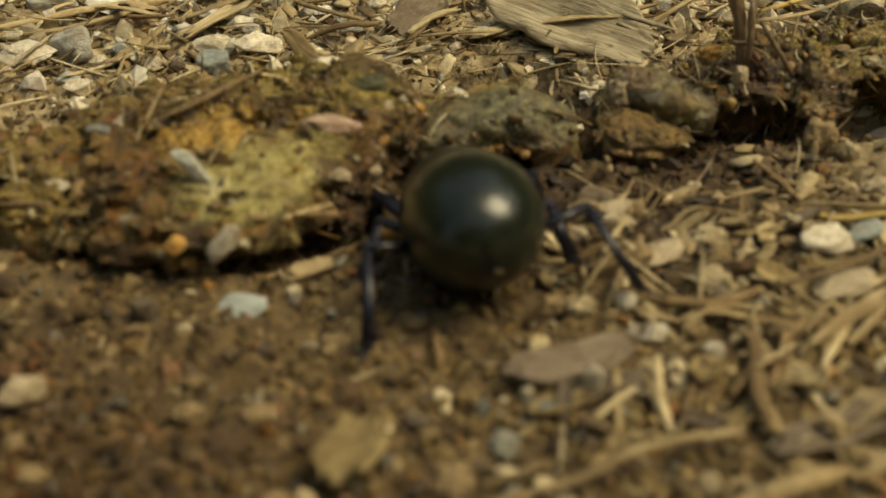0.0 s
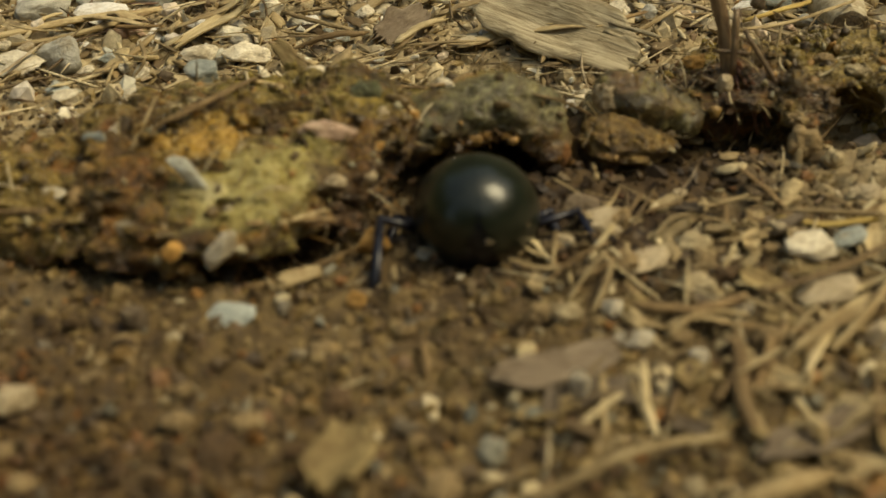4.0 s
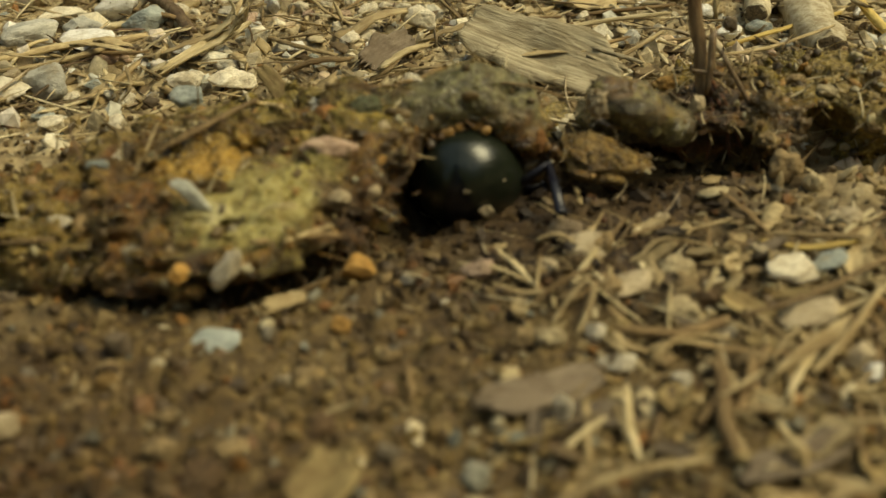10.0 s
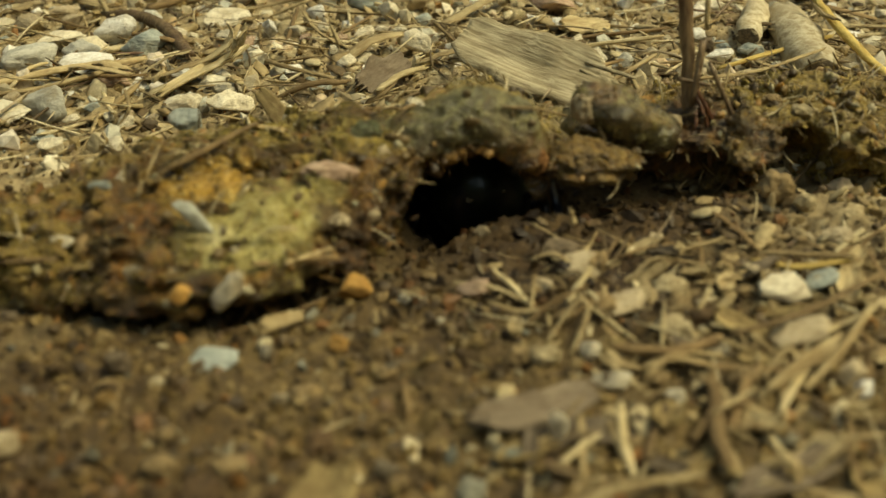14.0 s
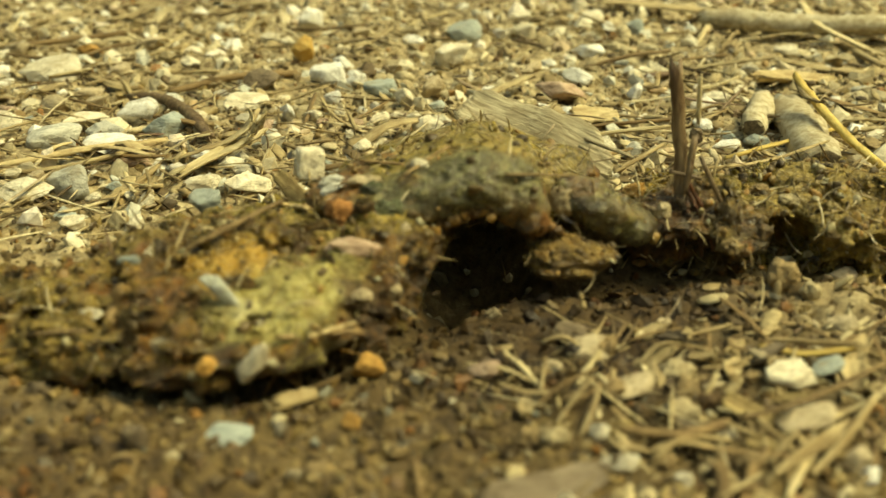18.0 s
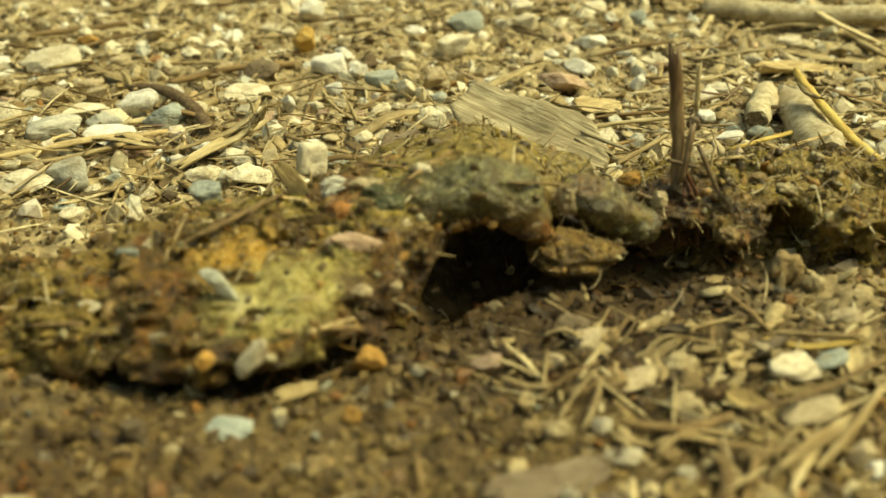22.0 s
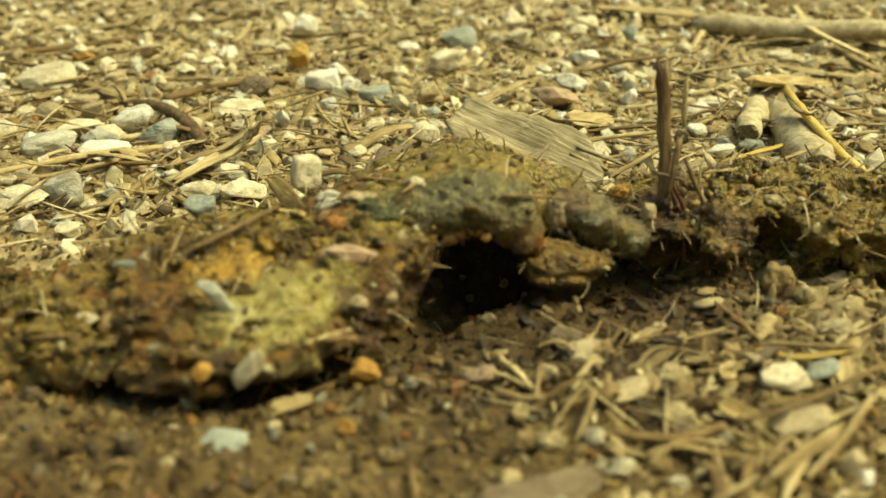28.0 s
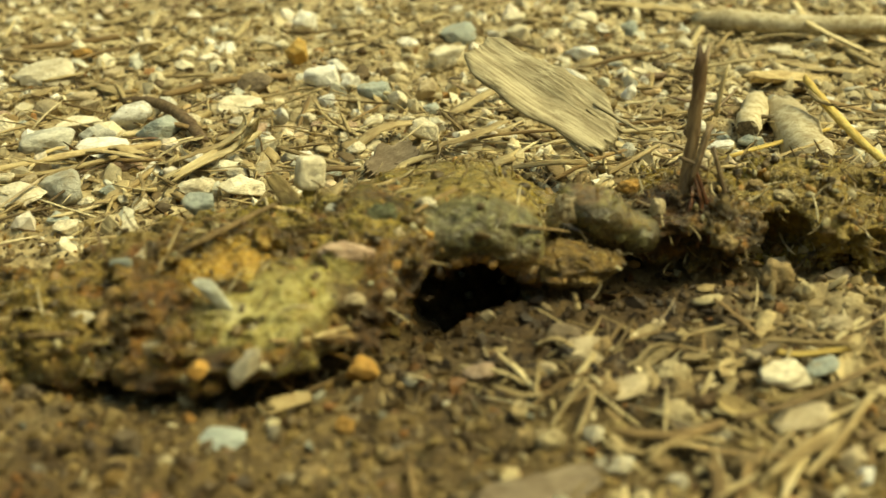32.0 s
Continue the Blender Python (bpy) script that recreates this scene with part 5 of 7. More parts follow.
straw([(-0.02873, 0.10947, 0.00080), (-0.02512, 0.11437, 0.00180), (-0.02138, 0.11648, 0.00350), (-0.01992, 0.11595, 0.00660)], 0.00117, M_HUSK, name='husk_strip', label='split curled strip of pale dry husk', category='husk', thick=0.22, seed=10)
straw([(-0.03129, 0.11472, 0.00100), (-0.02759, 0.11429, 0.00250), (-0.02333, 0.11588, 0.00350), (-0.02128, 0.11800, 0.00550)], 0.00136, M_LEAF_TAN, name='husk_strip', label='split curled strip of pale dry husk', category='husk', thick=0.22, seed=62)
straw([(-0.02819, 0.11341, 0.00100), (-0.02451, 0.11497, 0.00280), (-0.02170, 0.11641, 0.00500), (-0.02207, 0.11725, 0.00620)], 0.00094, M_HUSK, name='husk_strip', label='split curled strip of pale dry husk', category='husk', thick=0.22, seed=83)
straw([(-0.03242, 0.11642, 0.00080), (-0.02957, 0.11730, 0.00200), (-0.02685, 0.11776, 0.00280)], 0.00083, M_HUSK, name='husk_strip', label='split curled strip of pale dry husk', category='husk', thick=0.22, seed=14)
flake("husk_strip", 0, 0, 0, 0.01274, 0.00144, 0.0005, 0, 0, 0, M_HUSK, "split strip of pale dry husk", "husk", seed=87, curl=0.2, on_soil=False).matrix_world = framed((-0.02445, 0.11421, 0.00215), (0.00707, 0.00948, 0.00270), (0.2, -0.4, 1))
flake("leaf", 0, 0, 0, 0.01301, 0.00342, 0.0005, 0, 0, 0, M_LEAF_TAN, "torn strip of dry leaf on the gravel", "leaf", seed=19, curl=0.2, ribs=0.1, on_soil=False).matrix_world = framed((0.05039, 0.14806, 0.00120), (0.01188, 0.00354, 0.00000), (0, -0.2, 1))
flake("brown_flake", 0, 0, 0, 0.00655, 0.00379, 0.0008, 0, 0, 0, M_LEAF, "dark brown bark flake leaning at the crust", "bark", seed=69, on_soil=False).matrix_world = framed((-0.00509, 0.11254, 0.00200), (0.00461, 0.00370, 0.00200), (0, -0.9, 0.6))
flake("bark_flake", 0, 0, 0, 0.00516, 0.00181, 0.0009, 0, 0, 0, M_FLAKE, "brown fibrous bark flake leaning at the crust", "bark", seed=49, on_soil=False).matrix_world = framed((-0.01398, 0.09292, 0.00535), (0.00310, -0.00305, -0.00230), (0, -0.9, 0.6))
flake("pale_flake", 0, 0, 0, 0.00298, 0.00140, 0.0004, 0, 0, 0, M_LEAF_TAN, "thin tan flake on the soil", "leaf", seed=40, on_soil=False).matrix_world = framed((-0.01048, 0.06507, 0.00060), (0.00274, 0.00074, 0.00000), (0, -0.2, 1))
flake("leaf", 0, 0, 0, 0.00742, 0.00202, 0.0005, 0, 0, 0, M_LEAF, "old brown grass blade on the soil", "leaf", seed=76, curl=0.25, on_soil=False).matrix_world = framed((0.02033, 0.04789, 0.00090), (0.00636, 0.00300, 0.00060), (0, -0.2, 1))
flake("leaf", 0, 0, 0, 0.00887, 0.00171, 0.0004, 0, 0, 0, M_LEAF, "old brown grass blade on the soil", "leaf", seed=1, curl=0.2, on_soil=False).matrix_world = framed((0.01011, 0.05247, 0.00040), (0.00825, 0.00180, 0.00020), (0.1, -0.2, 1))
wood_chip = flake("wood_chip", 0, 0, 0, 0.0190, 0.0078, 0.0010, 0, 0, 0, M_CHIP, "weathered fibrous grey-tan chip of wood leaning on the crust", "wood chip", seed=12, curl=0.07, ribs=0.014, on_soil=False, frayed=0.2)
wood_chip.matrix_basis = framed((0.00900, 0.10900, 0.00490), (-0.01653, 0.01200, 0.00440), (0.1, -0.8, 0.9))
made("splinter", stalk_mesh([(-0.00275, -0.00525, 0.00050), (-0.00328, -0.00935, 0.00000)], 0.0005, 0.0003, 6, 0.15, 3, 0.4, 0.8), M_CHIP, wood_chip)
made("splinter", stalk_mesh([(-0.00165, -0.00525, 0.00050), (-0.00185, -0.01005, 0.00030)], 0.0005, 0.0003, 6, 0.15, 4, 0.4, 0.8), M_CHIP, wood_chip)
made("splinter", stalk_mesh([(-0.00055, -0.00525, 0.00050), (-0.00042, -0.01075, 0.00000)], 0.0005, 0.0003, 6, 0.15, 5, 0.4, 0.8), M_CHIP, wood_chip)
made("splinter", stalk_mesh([(0.00055, -0.00525, 0.00050), (0.00042, -0.00935, 0.00030)], 0.0005, 0.0003, 6, 0.15, 6, 0.4, 0.8), M_CHIP, wood_chip)
made("splinter", stalk_mesh([(0.00165, -0.00525, 0.00050), (0.00185, -0.01005, 0.00000)], 0.0005, 0.0003, 6, 0.15, 7, 0.4, 0.8), M_CHIP, wood_chip)
made("splinter", stalk_mesh([(0.00275, -0.00525, 0.00050), (0.00328, -0.01075, 0.00030)], 0.0005, 0.0003, 6, 0.15, 8, 0.4, 0.8), M_CHIP, wood_chip)
twig = made("twig", stalk_mesh([(0.00000, 0.00000, 0.00000), (-0.00045, 0.00200, 0.00740), (-0.00113, 0.00300, 0.01523)], 0.0013, 0.0011, 9, 0.14, 4, 0.1, 0.9), M_TWIG)
twig.matrix_basis = pose(0.02206, 0.09200, 0.00205)
tagged(twig, "upright broken dark brown twig stuck in the dung", "twig")
made("side_shoot", stalk_mesh([(0.00076, 0.00150, 0.00894), (-0.00008, 0.00000, 0.00370)], 0.0007, 0.0007, 6, 0.1, 9, 0.2, 0.5), M_TWIG, twig)
made("side_shoot", stalk_mesh([(0.00109, 0.00000, 0.00756), (0.00416, -0.00200, 0.00116)], 0.00045, 0.00045, 6, 0.1, 9, 0.2, 0.5), M_TWIG, twig)
made("side_shoot", stalk_mesh([(-0.00150, 0.00050, 0.00601), (0.00144, 0.00050, 0.00518)], 0.0004, 0.0004, 6, 0.1, 9, 0.2, 0.5), M_TWIG, twig)
made("splinter", stalk_mesh([(0.00060, 0.00100, 0.01480), (0.00085, 0.00100, 0.01050)], 0.0005, 0.0003, 6, 0.15, 5, 0.3, 0.9), M_HUSK, twig, "pale torn splinter at the broken end")
for k, (x, y, z) in enumerate(((0.0026, -0.0016, -0.0012), (0.0014, -0.0024, -0.0014), (-0.0006, -0.0022, -0.0016), (0.0040, -0.0008, -0.0010), (0.0020, 0.0006, -0.0008))):
    made("rootlet", stalk_mesh([(0.0001, 0.0004, 0.0052 - 0.0006 * k), (0.5 * x + 0.0004, 0.5 * y, 0.0022), (x, y, z)], 0.00042, 0.00036, 6, 0.15, 30 + k, 0.3, 0.6), M_ROOT, twig, "wet red-brown rootlet at the foot")
yellow_stalk = made("yellow_stalk", stalk_mesh([(0.00000, 0.00000, 0.00000), (0.00042, -0.00400, -0.00096), (0.00231, -0.01300, -0.00335), (0.00546, -0.02000, -0.00564)], 0.0011, 0.0009, 8, 0.08, 6, 0.2, 0.8), M_YELLOW)
yellow_stalk.matrix_basis = pose(0.04337, 0.12800, 0.00648)
tagged(yellow_stalk, "bent yellow dry grass stalk leaning over the gravel", "stalk")
made("broken_sheath", stalk_mesh([(-0.00007, 0.00000, -0.00050), (-0.00027, -0.00450, -0.00095), (0.00032, -0.00800, -0.00072)], 0.0008, 0.0005, 7, 0.15, 8, 0.3, 0.9), M_STRAW, yellow_stalk)
stem_piece((0.04250, 0.13599), (0.03745, 0.12219), 0.00329, "short broken piece of pale woody stem", 3)
stem_piece((0.04510, 0.13423), (0.04251, 0.11122), 0.00514, "thick broken piece of pale bark-covered stem", 5)
straw([(0.04515, 0.18181, 0.003), (0.05143, 0.17834, 0.003), (0.05888, 0.17498, 0.003), (0.07546, 0.17016, 0.003)], 0.0044, M_BARK, "plant_stalk", "long thick pale dry stem lying on the gravel", 0.8, 7, "stem", 0.3, 14)
straw([(0.02853, 0.19692, 0.002), (0.03981, 0.19107, 0.002), (0.04514, 0.18741, 0.002)], 0.004, M_LEAF_TAN, "grass_blade", "flat dry grass blade lying on the gravel", 0.2, 8, "leaf")
pale_block = pebble(-0.01181, 0.09050, 0.0027, 0.0024, 0.0031, 20, "white", 4, lift=0.00753, label="pale angular stone lifted out on the crust")
pale_block.data = block_mesh(77)
pale_block.data.materials.append(STONES["cream"])
pebble(-0.02201, 0.09250, 0.0031, 0.0026, 0.0028, 40, "blue-grey", 6, lift=0.00330, label="blue-grey stone wedged at the rim of the crust")


def trodden_litter():
    """Straws, husks and scraps strewn thickly over the soil before the crust."""
    rng = np.random.default_rng(64)
    for k in range(84):
        x, y = rng.uniform(0.006, 0.043), 0.043 + 0.033 * rng.uniform(0, 1) ** 0.7
        if x > 0.62 * y - 0.003:
            x *= 0.6
        a, n = rng.uniform(0, math.pi), rng.uniform(0.0016, 0.0062)
        dx, dy, lift = n * math.cos(a), n * math.sin(a), rng.uniform(0.0002, 0.0011)
        straw([(x, y, 0.0004), (x + 0.5 * dx + rng.normal(0, 0.03) * n, y + 0.5 * dy, 0.0004 + 0.6 * lift), (x + dx, y + dy, 0.0004 + lift)],
              rng.uniform(0.0002, 0.0006), (M_STRAW, M_STRAW_DARK, M_STRAW, M_LEAF_TAN, M_STRAW_DARK, M_HUSK)[k % 6], seed=100 + k, thick=0.45)
    for k in range(46):
        x, y = rng.uniform(0.004, 0.043), rng.uniform(0.046, 0.076)
        if x > 0.62 * y - 0.003:
            x *= 0.6
        n = rng.uniform(0.0016, 0.0040)
        flake("husk_scrap", x, y, 0.0006, n, n * rng.uniform(0.3, 0.6), 0.0004, rng.uniform(0, 180), rng.uniform(-20, 20), rng.uniform(-20, 20),
              (M_LEAF_TAN, M_FLAKE, M_LEAF_TAN, M_FLAKE, M_LEAF)[k % 5], "small torn scrap of dry husk on the soil", "husk", seed=200 + k, curl=0.25)["group"] = "scraps on the soil"


trodden_litter()


def far_litter():
    """Straws and flat dry blades strewn over the gravel."""
    rng = np.random.default_rng(91)
    for k in range(64):
        y = 0.108 + 0.13 * rng.uniform(0, 1) ** 1.4
        x = rng.uniform(-1, 1) * (0.008 + 0.42 * y)
        a, n = rng.normal(0.15, 0.7), rng.uniform(0.005, 0.016)
        dx, dy, lift = n * math.cos(a), n * math.sin(a), rng.uniform(0.0006, 0.0022)
        flat = k % 4 == 0
        straw([(x, y, 0.0008), (x + 0.5 * dx, y + 0.5 * dy + rng.normal(0, 0.05) * n, 0.0008 + 0.6 * lift), (x + dx, y + dy, 0.0008 + lift)],
              rng.uniform(0.0010, 0.0022) if flat else rng.uniform(0.00045, 0.0011), (M_LEAF_TAN, M_STRAW, M_HUSK, M_STRAW_DARK)[k % 4],
              "grass_blade" if flat else "straw", "flat dry grass blade lying on the gravel" if flat else "dry straw lying across the gravel", 0.22 if flat else 0.6, 300 + k, "leaf" if flat else "straw")


far_litter()
straw([(-0.04191, 0.13934, 0.001), (-0.03641, 0.13475, 0.0022), (-0.03172, 0.12833, 0.0016), (-0.02769, 0.12117, 0.0008)], 0.0017, M_TWIG, "root", "brown bent root arching over the gravel", 0.8, 41, "root")
straw([(-0.03736, 0.14203, 0.0009), (-0.02987, 0.14767, 0.0012), (-0.02078, 0.15187, 0.0009)], 0.0013, M_STRAW_DARK, "twig", "thin straight brown twig lying on the gravel", 0.8, 42, "twig")
straw([(-0.05100, 0.11082, 0.0012), (-0.04124, 0.11447, 0.0016), (-0.03263, 0.11873, 0.0012)], 0.0014, M_LEAF_TAN, "straw", "thick split yellow straw lying across pebbles", 0.5, 43)
straw([(0.05094, 0.13558, 0.0009), (0.05702, 0.13239, 0.0009)], 0.0016, M_STRAW_DARK, "grass_blade", "flat dark dry grass blade lying on the gravel", 0.2, 44, "leaf")
straw([(0.05085, 0.15864, 0.0008), (0.05942, 0.15381, 0.0012), (0.06626, 0.15701, 0.0009)], 0.0028, M_LEAF_TAN, "grass_blade", "broad flat dry grass blade lying on the gravel", 0.2, 45, "leaf")
straw([(0.02970, 0.12953, 0.0009), (0.01947, 0.12769, 0.0010)], 0.0007, M_STRAW_DARK, "straw", "dry straw lying across the gravel", 0.6, 46)
straw([(0.03280, 0.11586, 0.0009), (0.04732, 0.12248, 0.0016)], 0.0008, M_YELLOW, "straw", "thin yellow straw lying across the gravel", 0.6, 47)
straw([(-0.06997, 0.16717, 0.0009), (-0.05977, 0.17165, 0.0012), (-0.05061, 0.17879, 0.0009)], 0.0013, M_STRAW_DARK, "twig", "thin bent dark twig lying on the gravel", 0.8, 48, "twig")
straw([(0.06445, 0.19208, 0.0030), (0.06077, 0.17104, 0.0034), (0.06815, 0.16203, 0.0010)], 0.0014, M_HUSK, "grass_blade", "bent dry grass blade over the stem", 0.3, 49, "leaf")


def loose_gravel():
    """Smaller stones among the named ones, too many to count."""
    rng = np.random.default_rng(33)
    shapes = []
    for k in range(10):
        v, f = ICO2B
        shapes.append(stone_points(v, 300 + k))
    n = 1300
    y = 0.096 + 0.36 * rng.uniform(0, 1, n) ** 1.5
    x = rng.uniform(-1, 1, n) * (0.012 + 0.52 * y)
    keep = ~((y < 0.112) & (y > 0.081) & (x > -0.03))
    x, y = x[keep], y[keep]
    taken = np.array(STONES_AT)
    free = (np.hypot(x[:, None] - taken[:, 0], (y[:, None] + 0.001 - taken[:, 1]) * 0.7) > 0.45 * taken[:, 2] + 0.0009).all(1)
    x, y = x[free], y[free]
    n = len(x)
    w = (0.0011 + 0.0028 * rng.uniform(0, 1, n) ** 2.2) * (0.8 + 2.0 * np.clip(y - 0.09, 0, 1))
    # the nearest ones can be told apart
    order = np.argsort(y)
    tones = ["cream", "white", "cream", "cream", "grey", "tan", "white", "tan", "blue-grey", "pink"]
    for j, k in enumerate(order[:170]):
        pebble(float(x[k]), float(y[k]), float(w[k]), float(w[k]) * 0.8, float(w[k]) * 0.65, float(rng.uniform(0, 180)), tones[int(rng.integers(10))], j)
    x, y, w = x[order[170:]], y[order[170:]], w[order[170:]]
    n = len(x)
    pts = np.stack([shapes[k % 10] for k in range(n)])
    sc = np.stack([np.ones(n), rng.uniform(0.6, 1, n), rng.uniform(0.35, 0.8, n)], 1) * w[:, None]
    a = rng.uniform(0, 2 * np.pi, n)
    pts = pts * sc[:, None]
    px = pts[..., 0] * np.cos(a)[:, None] - pts[..., 1] * np.sin(a)[:, None]
    py = pts[..., 0] * np.sin(a)[:, None] + pts[..., 1] * np.cos(a)[:, None]
    z = ground_at(x, y) + 0.16 * sc[:, 2]
    v = np.stack([px + x[:, None], py + y[:, None], pts[..., 2] + z[:, None]], -1).reshape(-1, 3)
    f = (ICO2B[1][None] + len(ICO2B[0]) * np.arange(n)[:, None, None]).reshape(-1, 3)
    tagged(made("loose_gravel", mesh_np("loose_gravel", v, f), M_GRIT), "loose pale and brown gravel stones", "gravel", kind="stuff")


loose_gravel()


def grit_stuff():
    """Gravel grit, thicker behind the crust."""
    rng = np.random.default_rng(22)
    x, y = spread(7600, rng, 0.092, 0.5, 1.5)
    keep = (y > 0.105) | (rng.uniform(0, 1, len(x)) < 0.25)
    taken = np.array(STONES_AT)
    keep &= (np.hypot(x[:, None] - taken[:, 0], (y[:, None] + 0.0008 - taken[:, 1]) * 0.8) > 0.42 * taken[:, 2] + 0.0004).all(1)
    x, y = x[keep], y[keep]
    s = (0.0004 + 0.0013 * rng.uniform(0, 1, len(x)) ** 2.4) * (0.75 + 1.9 * np.clip(y - 0.09, 0, 0.6))
    z = ground_at(x, y) + 0.12 * s
    v, f = lumps(np.stack([x, y, z], 1), s, rng, ICO1, 0.6, 0.3)
    tagged(made("gravel_grit", mesh_np("gravel_grit", v, f, False), M_GRIT), "fine pale gravel and grit pressed into the soil", "gravel", kind="stuff")


grit_stuff()


# ---- the dung crust: rigid pieces that the beetle shoves apart ----
def ball(p, c, r, turn=0.0, tilt=0.0):
    q = p - np.array(c)
    a, b = radians(turn), radians(tilt)
    x, y = q[:, 0] * math.cos(a) + q[:, 1] * math.sin(a), q[:, 1] * math.cos(a) - q[:, 0] * math.sin(a)
    x, z = x * math.cos(b) + q[:, 2] * math.sin(b), q[:, 2] * math.cos(b) - x * math.sin(b)
    return (np.sqrt((x / r[0]) ** 2 + (y / r[1]) ** 2 + (z / r[2]) ** 2) - 1) * min(r)


def rod(p, a, b, r):
    a, b = np.array(a), np.array(b)
    t = np.clip(((p - a) @ (b - a)) / ((b - a) @ (b - a)), 0, 1)
    return np.linalg.norm(p - a - t[:, None] * (b - a), axis=1) - r


def blend(*ds, k=0.9):
    ds = [np.clip(d, -40, 40) for d in ds]
    s = sum(np.exp(-d / k) for d in ds)
    return -k * np.log(s + 1e-30)


MM = 0.001
cow_pat = tagged(new("cow_pat"), "half-dry brown cow dung crust, cracked and lifted open", "dung")


def crust(name, centre, field, lo, hi, seed, rough=1.0, step=0.42, crumbs=900, fibres=120, crumb_size=1.0, material=None, parent=None, carve=None, clods=0, clod_size=1.0, cracks=0.8):
    """A piece of crust round its centre (mm), with crumbs and fibres stuck to it."""
    def full(p):
        d = field(p)
        near = np.abs(d) < 2.6
        q = p[near]
        n = 0.75 * fbm(q / 3.6, seed, 2) + 0.5 * fbm(q / np.array([1.9, 1.3, 0.9]), seed + 4, 2, 0.6) + cracks * np.exp(-(lattice(q / np.array([4.2, 3.2, 2.2]), seed + 8) / 0.11) ** 2) + 0.2 * fbm(q / 0.8, seed + 9, 2, 0.6)
        n = rough * n
        d[near] += n
        if carve:
            g = carve(p)
            g[near] -= 0.4 * n
            d = np.maximum(d, -g)
        return d
    v, f = nets(full, lo, hi, step)
    c = np.array(centre, float)
    me = mesh_np(name, (v - c) * MM, f)
    ob = made(name, me, material or M_DUNG, parent or cow_pat)
    ob.location = Vector(c * MM) - (parent.location if parent else Vector())
    rng = np.random.default_rng(seed)
    nrm = np.zeros(len(me.vertices) * 3)
    me.vertices.foreach_get("normal", nrm)
    nrm = nrm.reshape(-1, 3)
    up = np.flatnonzero((nrm[:, 2] > -0.1) & ((burrow(v) > 1.0) if carve else True))
    pick = rng.choice(up, crumbs)
    s = (0.1 + 0.5 * rng.uniform(0, 1, crumbs) ** 4) * crumb_size
    lv, lf = lumps((v[pick] - c + nrm[pick] * 0.15 * s[:, None]) * MM, s * MM, rng, ICO2, 0.6, 0.3)
    if parent:
        return ob
    tagged(made("crumbs", mesh_np("crumbs", lv, lf), M_DUNG_BITS, ob), kind="stuff")
    if clods:
        pick = rng.choice(up, clods)
        s = clod_size * (0.28 + 0.75 * rng.uniform(0, 1, clods) ** 2.5)
        lv, lf = lumps((v[pick] - c + nrm[pick] * 0.1 * s[:, None]) * MM, s * MM, rng, ICO2B, 0.45, 0.0)
        k = len(ICO2B[0])
        mid = np.repeat(lv.reshape(clods, k, 3).mean(1), k, axis=0)
        off = (lv - mid) / np.repeat(s * MM, k)[:, None]
        lv = mid + (lv - mid) * np.clip(1 + 0.6 * fbm(off * 1.5 + mid * 9000, seed, 3, 0.65), 0.35, 1.9)[:, None]
        tagged(made("clods", mesh_np("clods", lv, lf), material or M_DUNG, ob), kind="stuff")
    if fibres:
        pick = rng.choice(np.flatnonzero(nrm[:, 2] > 0.35), fibres)
        way = np.cross(nrm[pick], rng.normal(size=(fibres, 3))) + 0.25 * nrm[pick]
        ln = rng.uniform(0.6, 3.4, fibres)
        lv, lf = strands((v[pick] - c + nrm[pick] * 0.12) * MM, way, ln * MM, (0.07 + 0.05 * ln) * MM, rng, 0.22)
        tagged(made("fibres", mesh_np("fibres", lv, lf), M_STRAW_BITS, ob), kind="stuff")
    return ob


def burrow(p):
    return np.minimum(np.minimum(ball(p, (3.2, 90, 0.0), (5.0, 13.5, 6.4), 0), ball(p, (3.6, 80.5, 0.0), (4.2, 13, 6.0))), rod(p, (2.6, 81, 0.6), (-4.6, 75.6, -0.6), 3.7))


def lobe_field(p):
    return blend(ball(p, (-15.5, 80.5, 1.6), (13.0, 13.0, 5.6), 8), ball(p, (-26.5, 77.5, 0.0), (8.0, 8.5, 3.4)), ball(p, (-34.5, 78.0, 0.0), (8.0, 7.0, 2.9)), ball(p, (-5.5, 83.5, 3.4), (4.8, 8.5, 5.2), 10), ball(p, (-14, 72.6, 3.8), (8.6, 4.8, 2.6), 14),
                 ball(p, (-23, 71.5, 2.7), (7.5, 3.4, 1.6), -6), ball(p, (-4.4, 82.2, 3.4), (4.2, 4.2, 4.2)))


def lobe_carve(p):
    path = [(-40, 73.0, -1.6), (-28, 71, -1.0), (-20, 69.3, -0.8), (-14, 69.9, -0.8), (-9, 73.6, -0.6), (-3, 79, 0)]
    gap = np.min([rod(p, a, b, 2.2) for a, b in zip(path, path[1:])], axis=0)
    line = np.interp(p[:, 0], [q[0] for q in path], [q[1] for q in path])
    under = np.maximum(np.maximum(p[:, 2] - 1.5, p[:, 1] - line - 1.2), -26 - p[:, 0])
    return np.minimum(np.minimum(np.minimum(gap, under), ball(p, (-31.5, 75.5, 2.3), (1.7, 3.6, 1.4))), burrow(p))


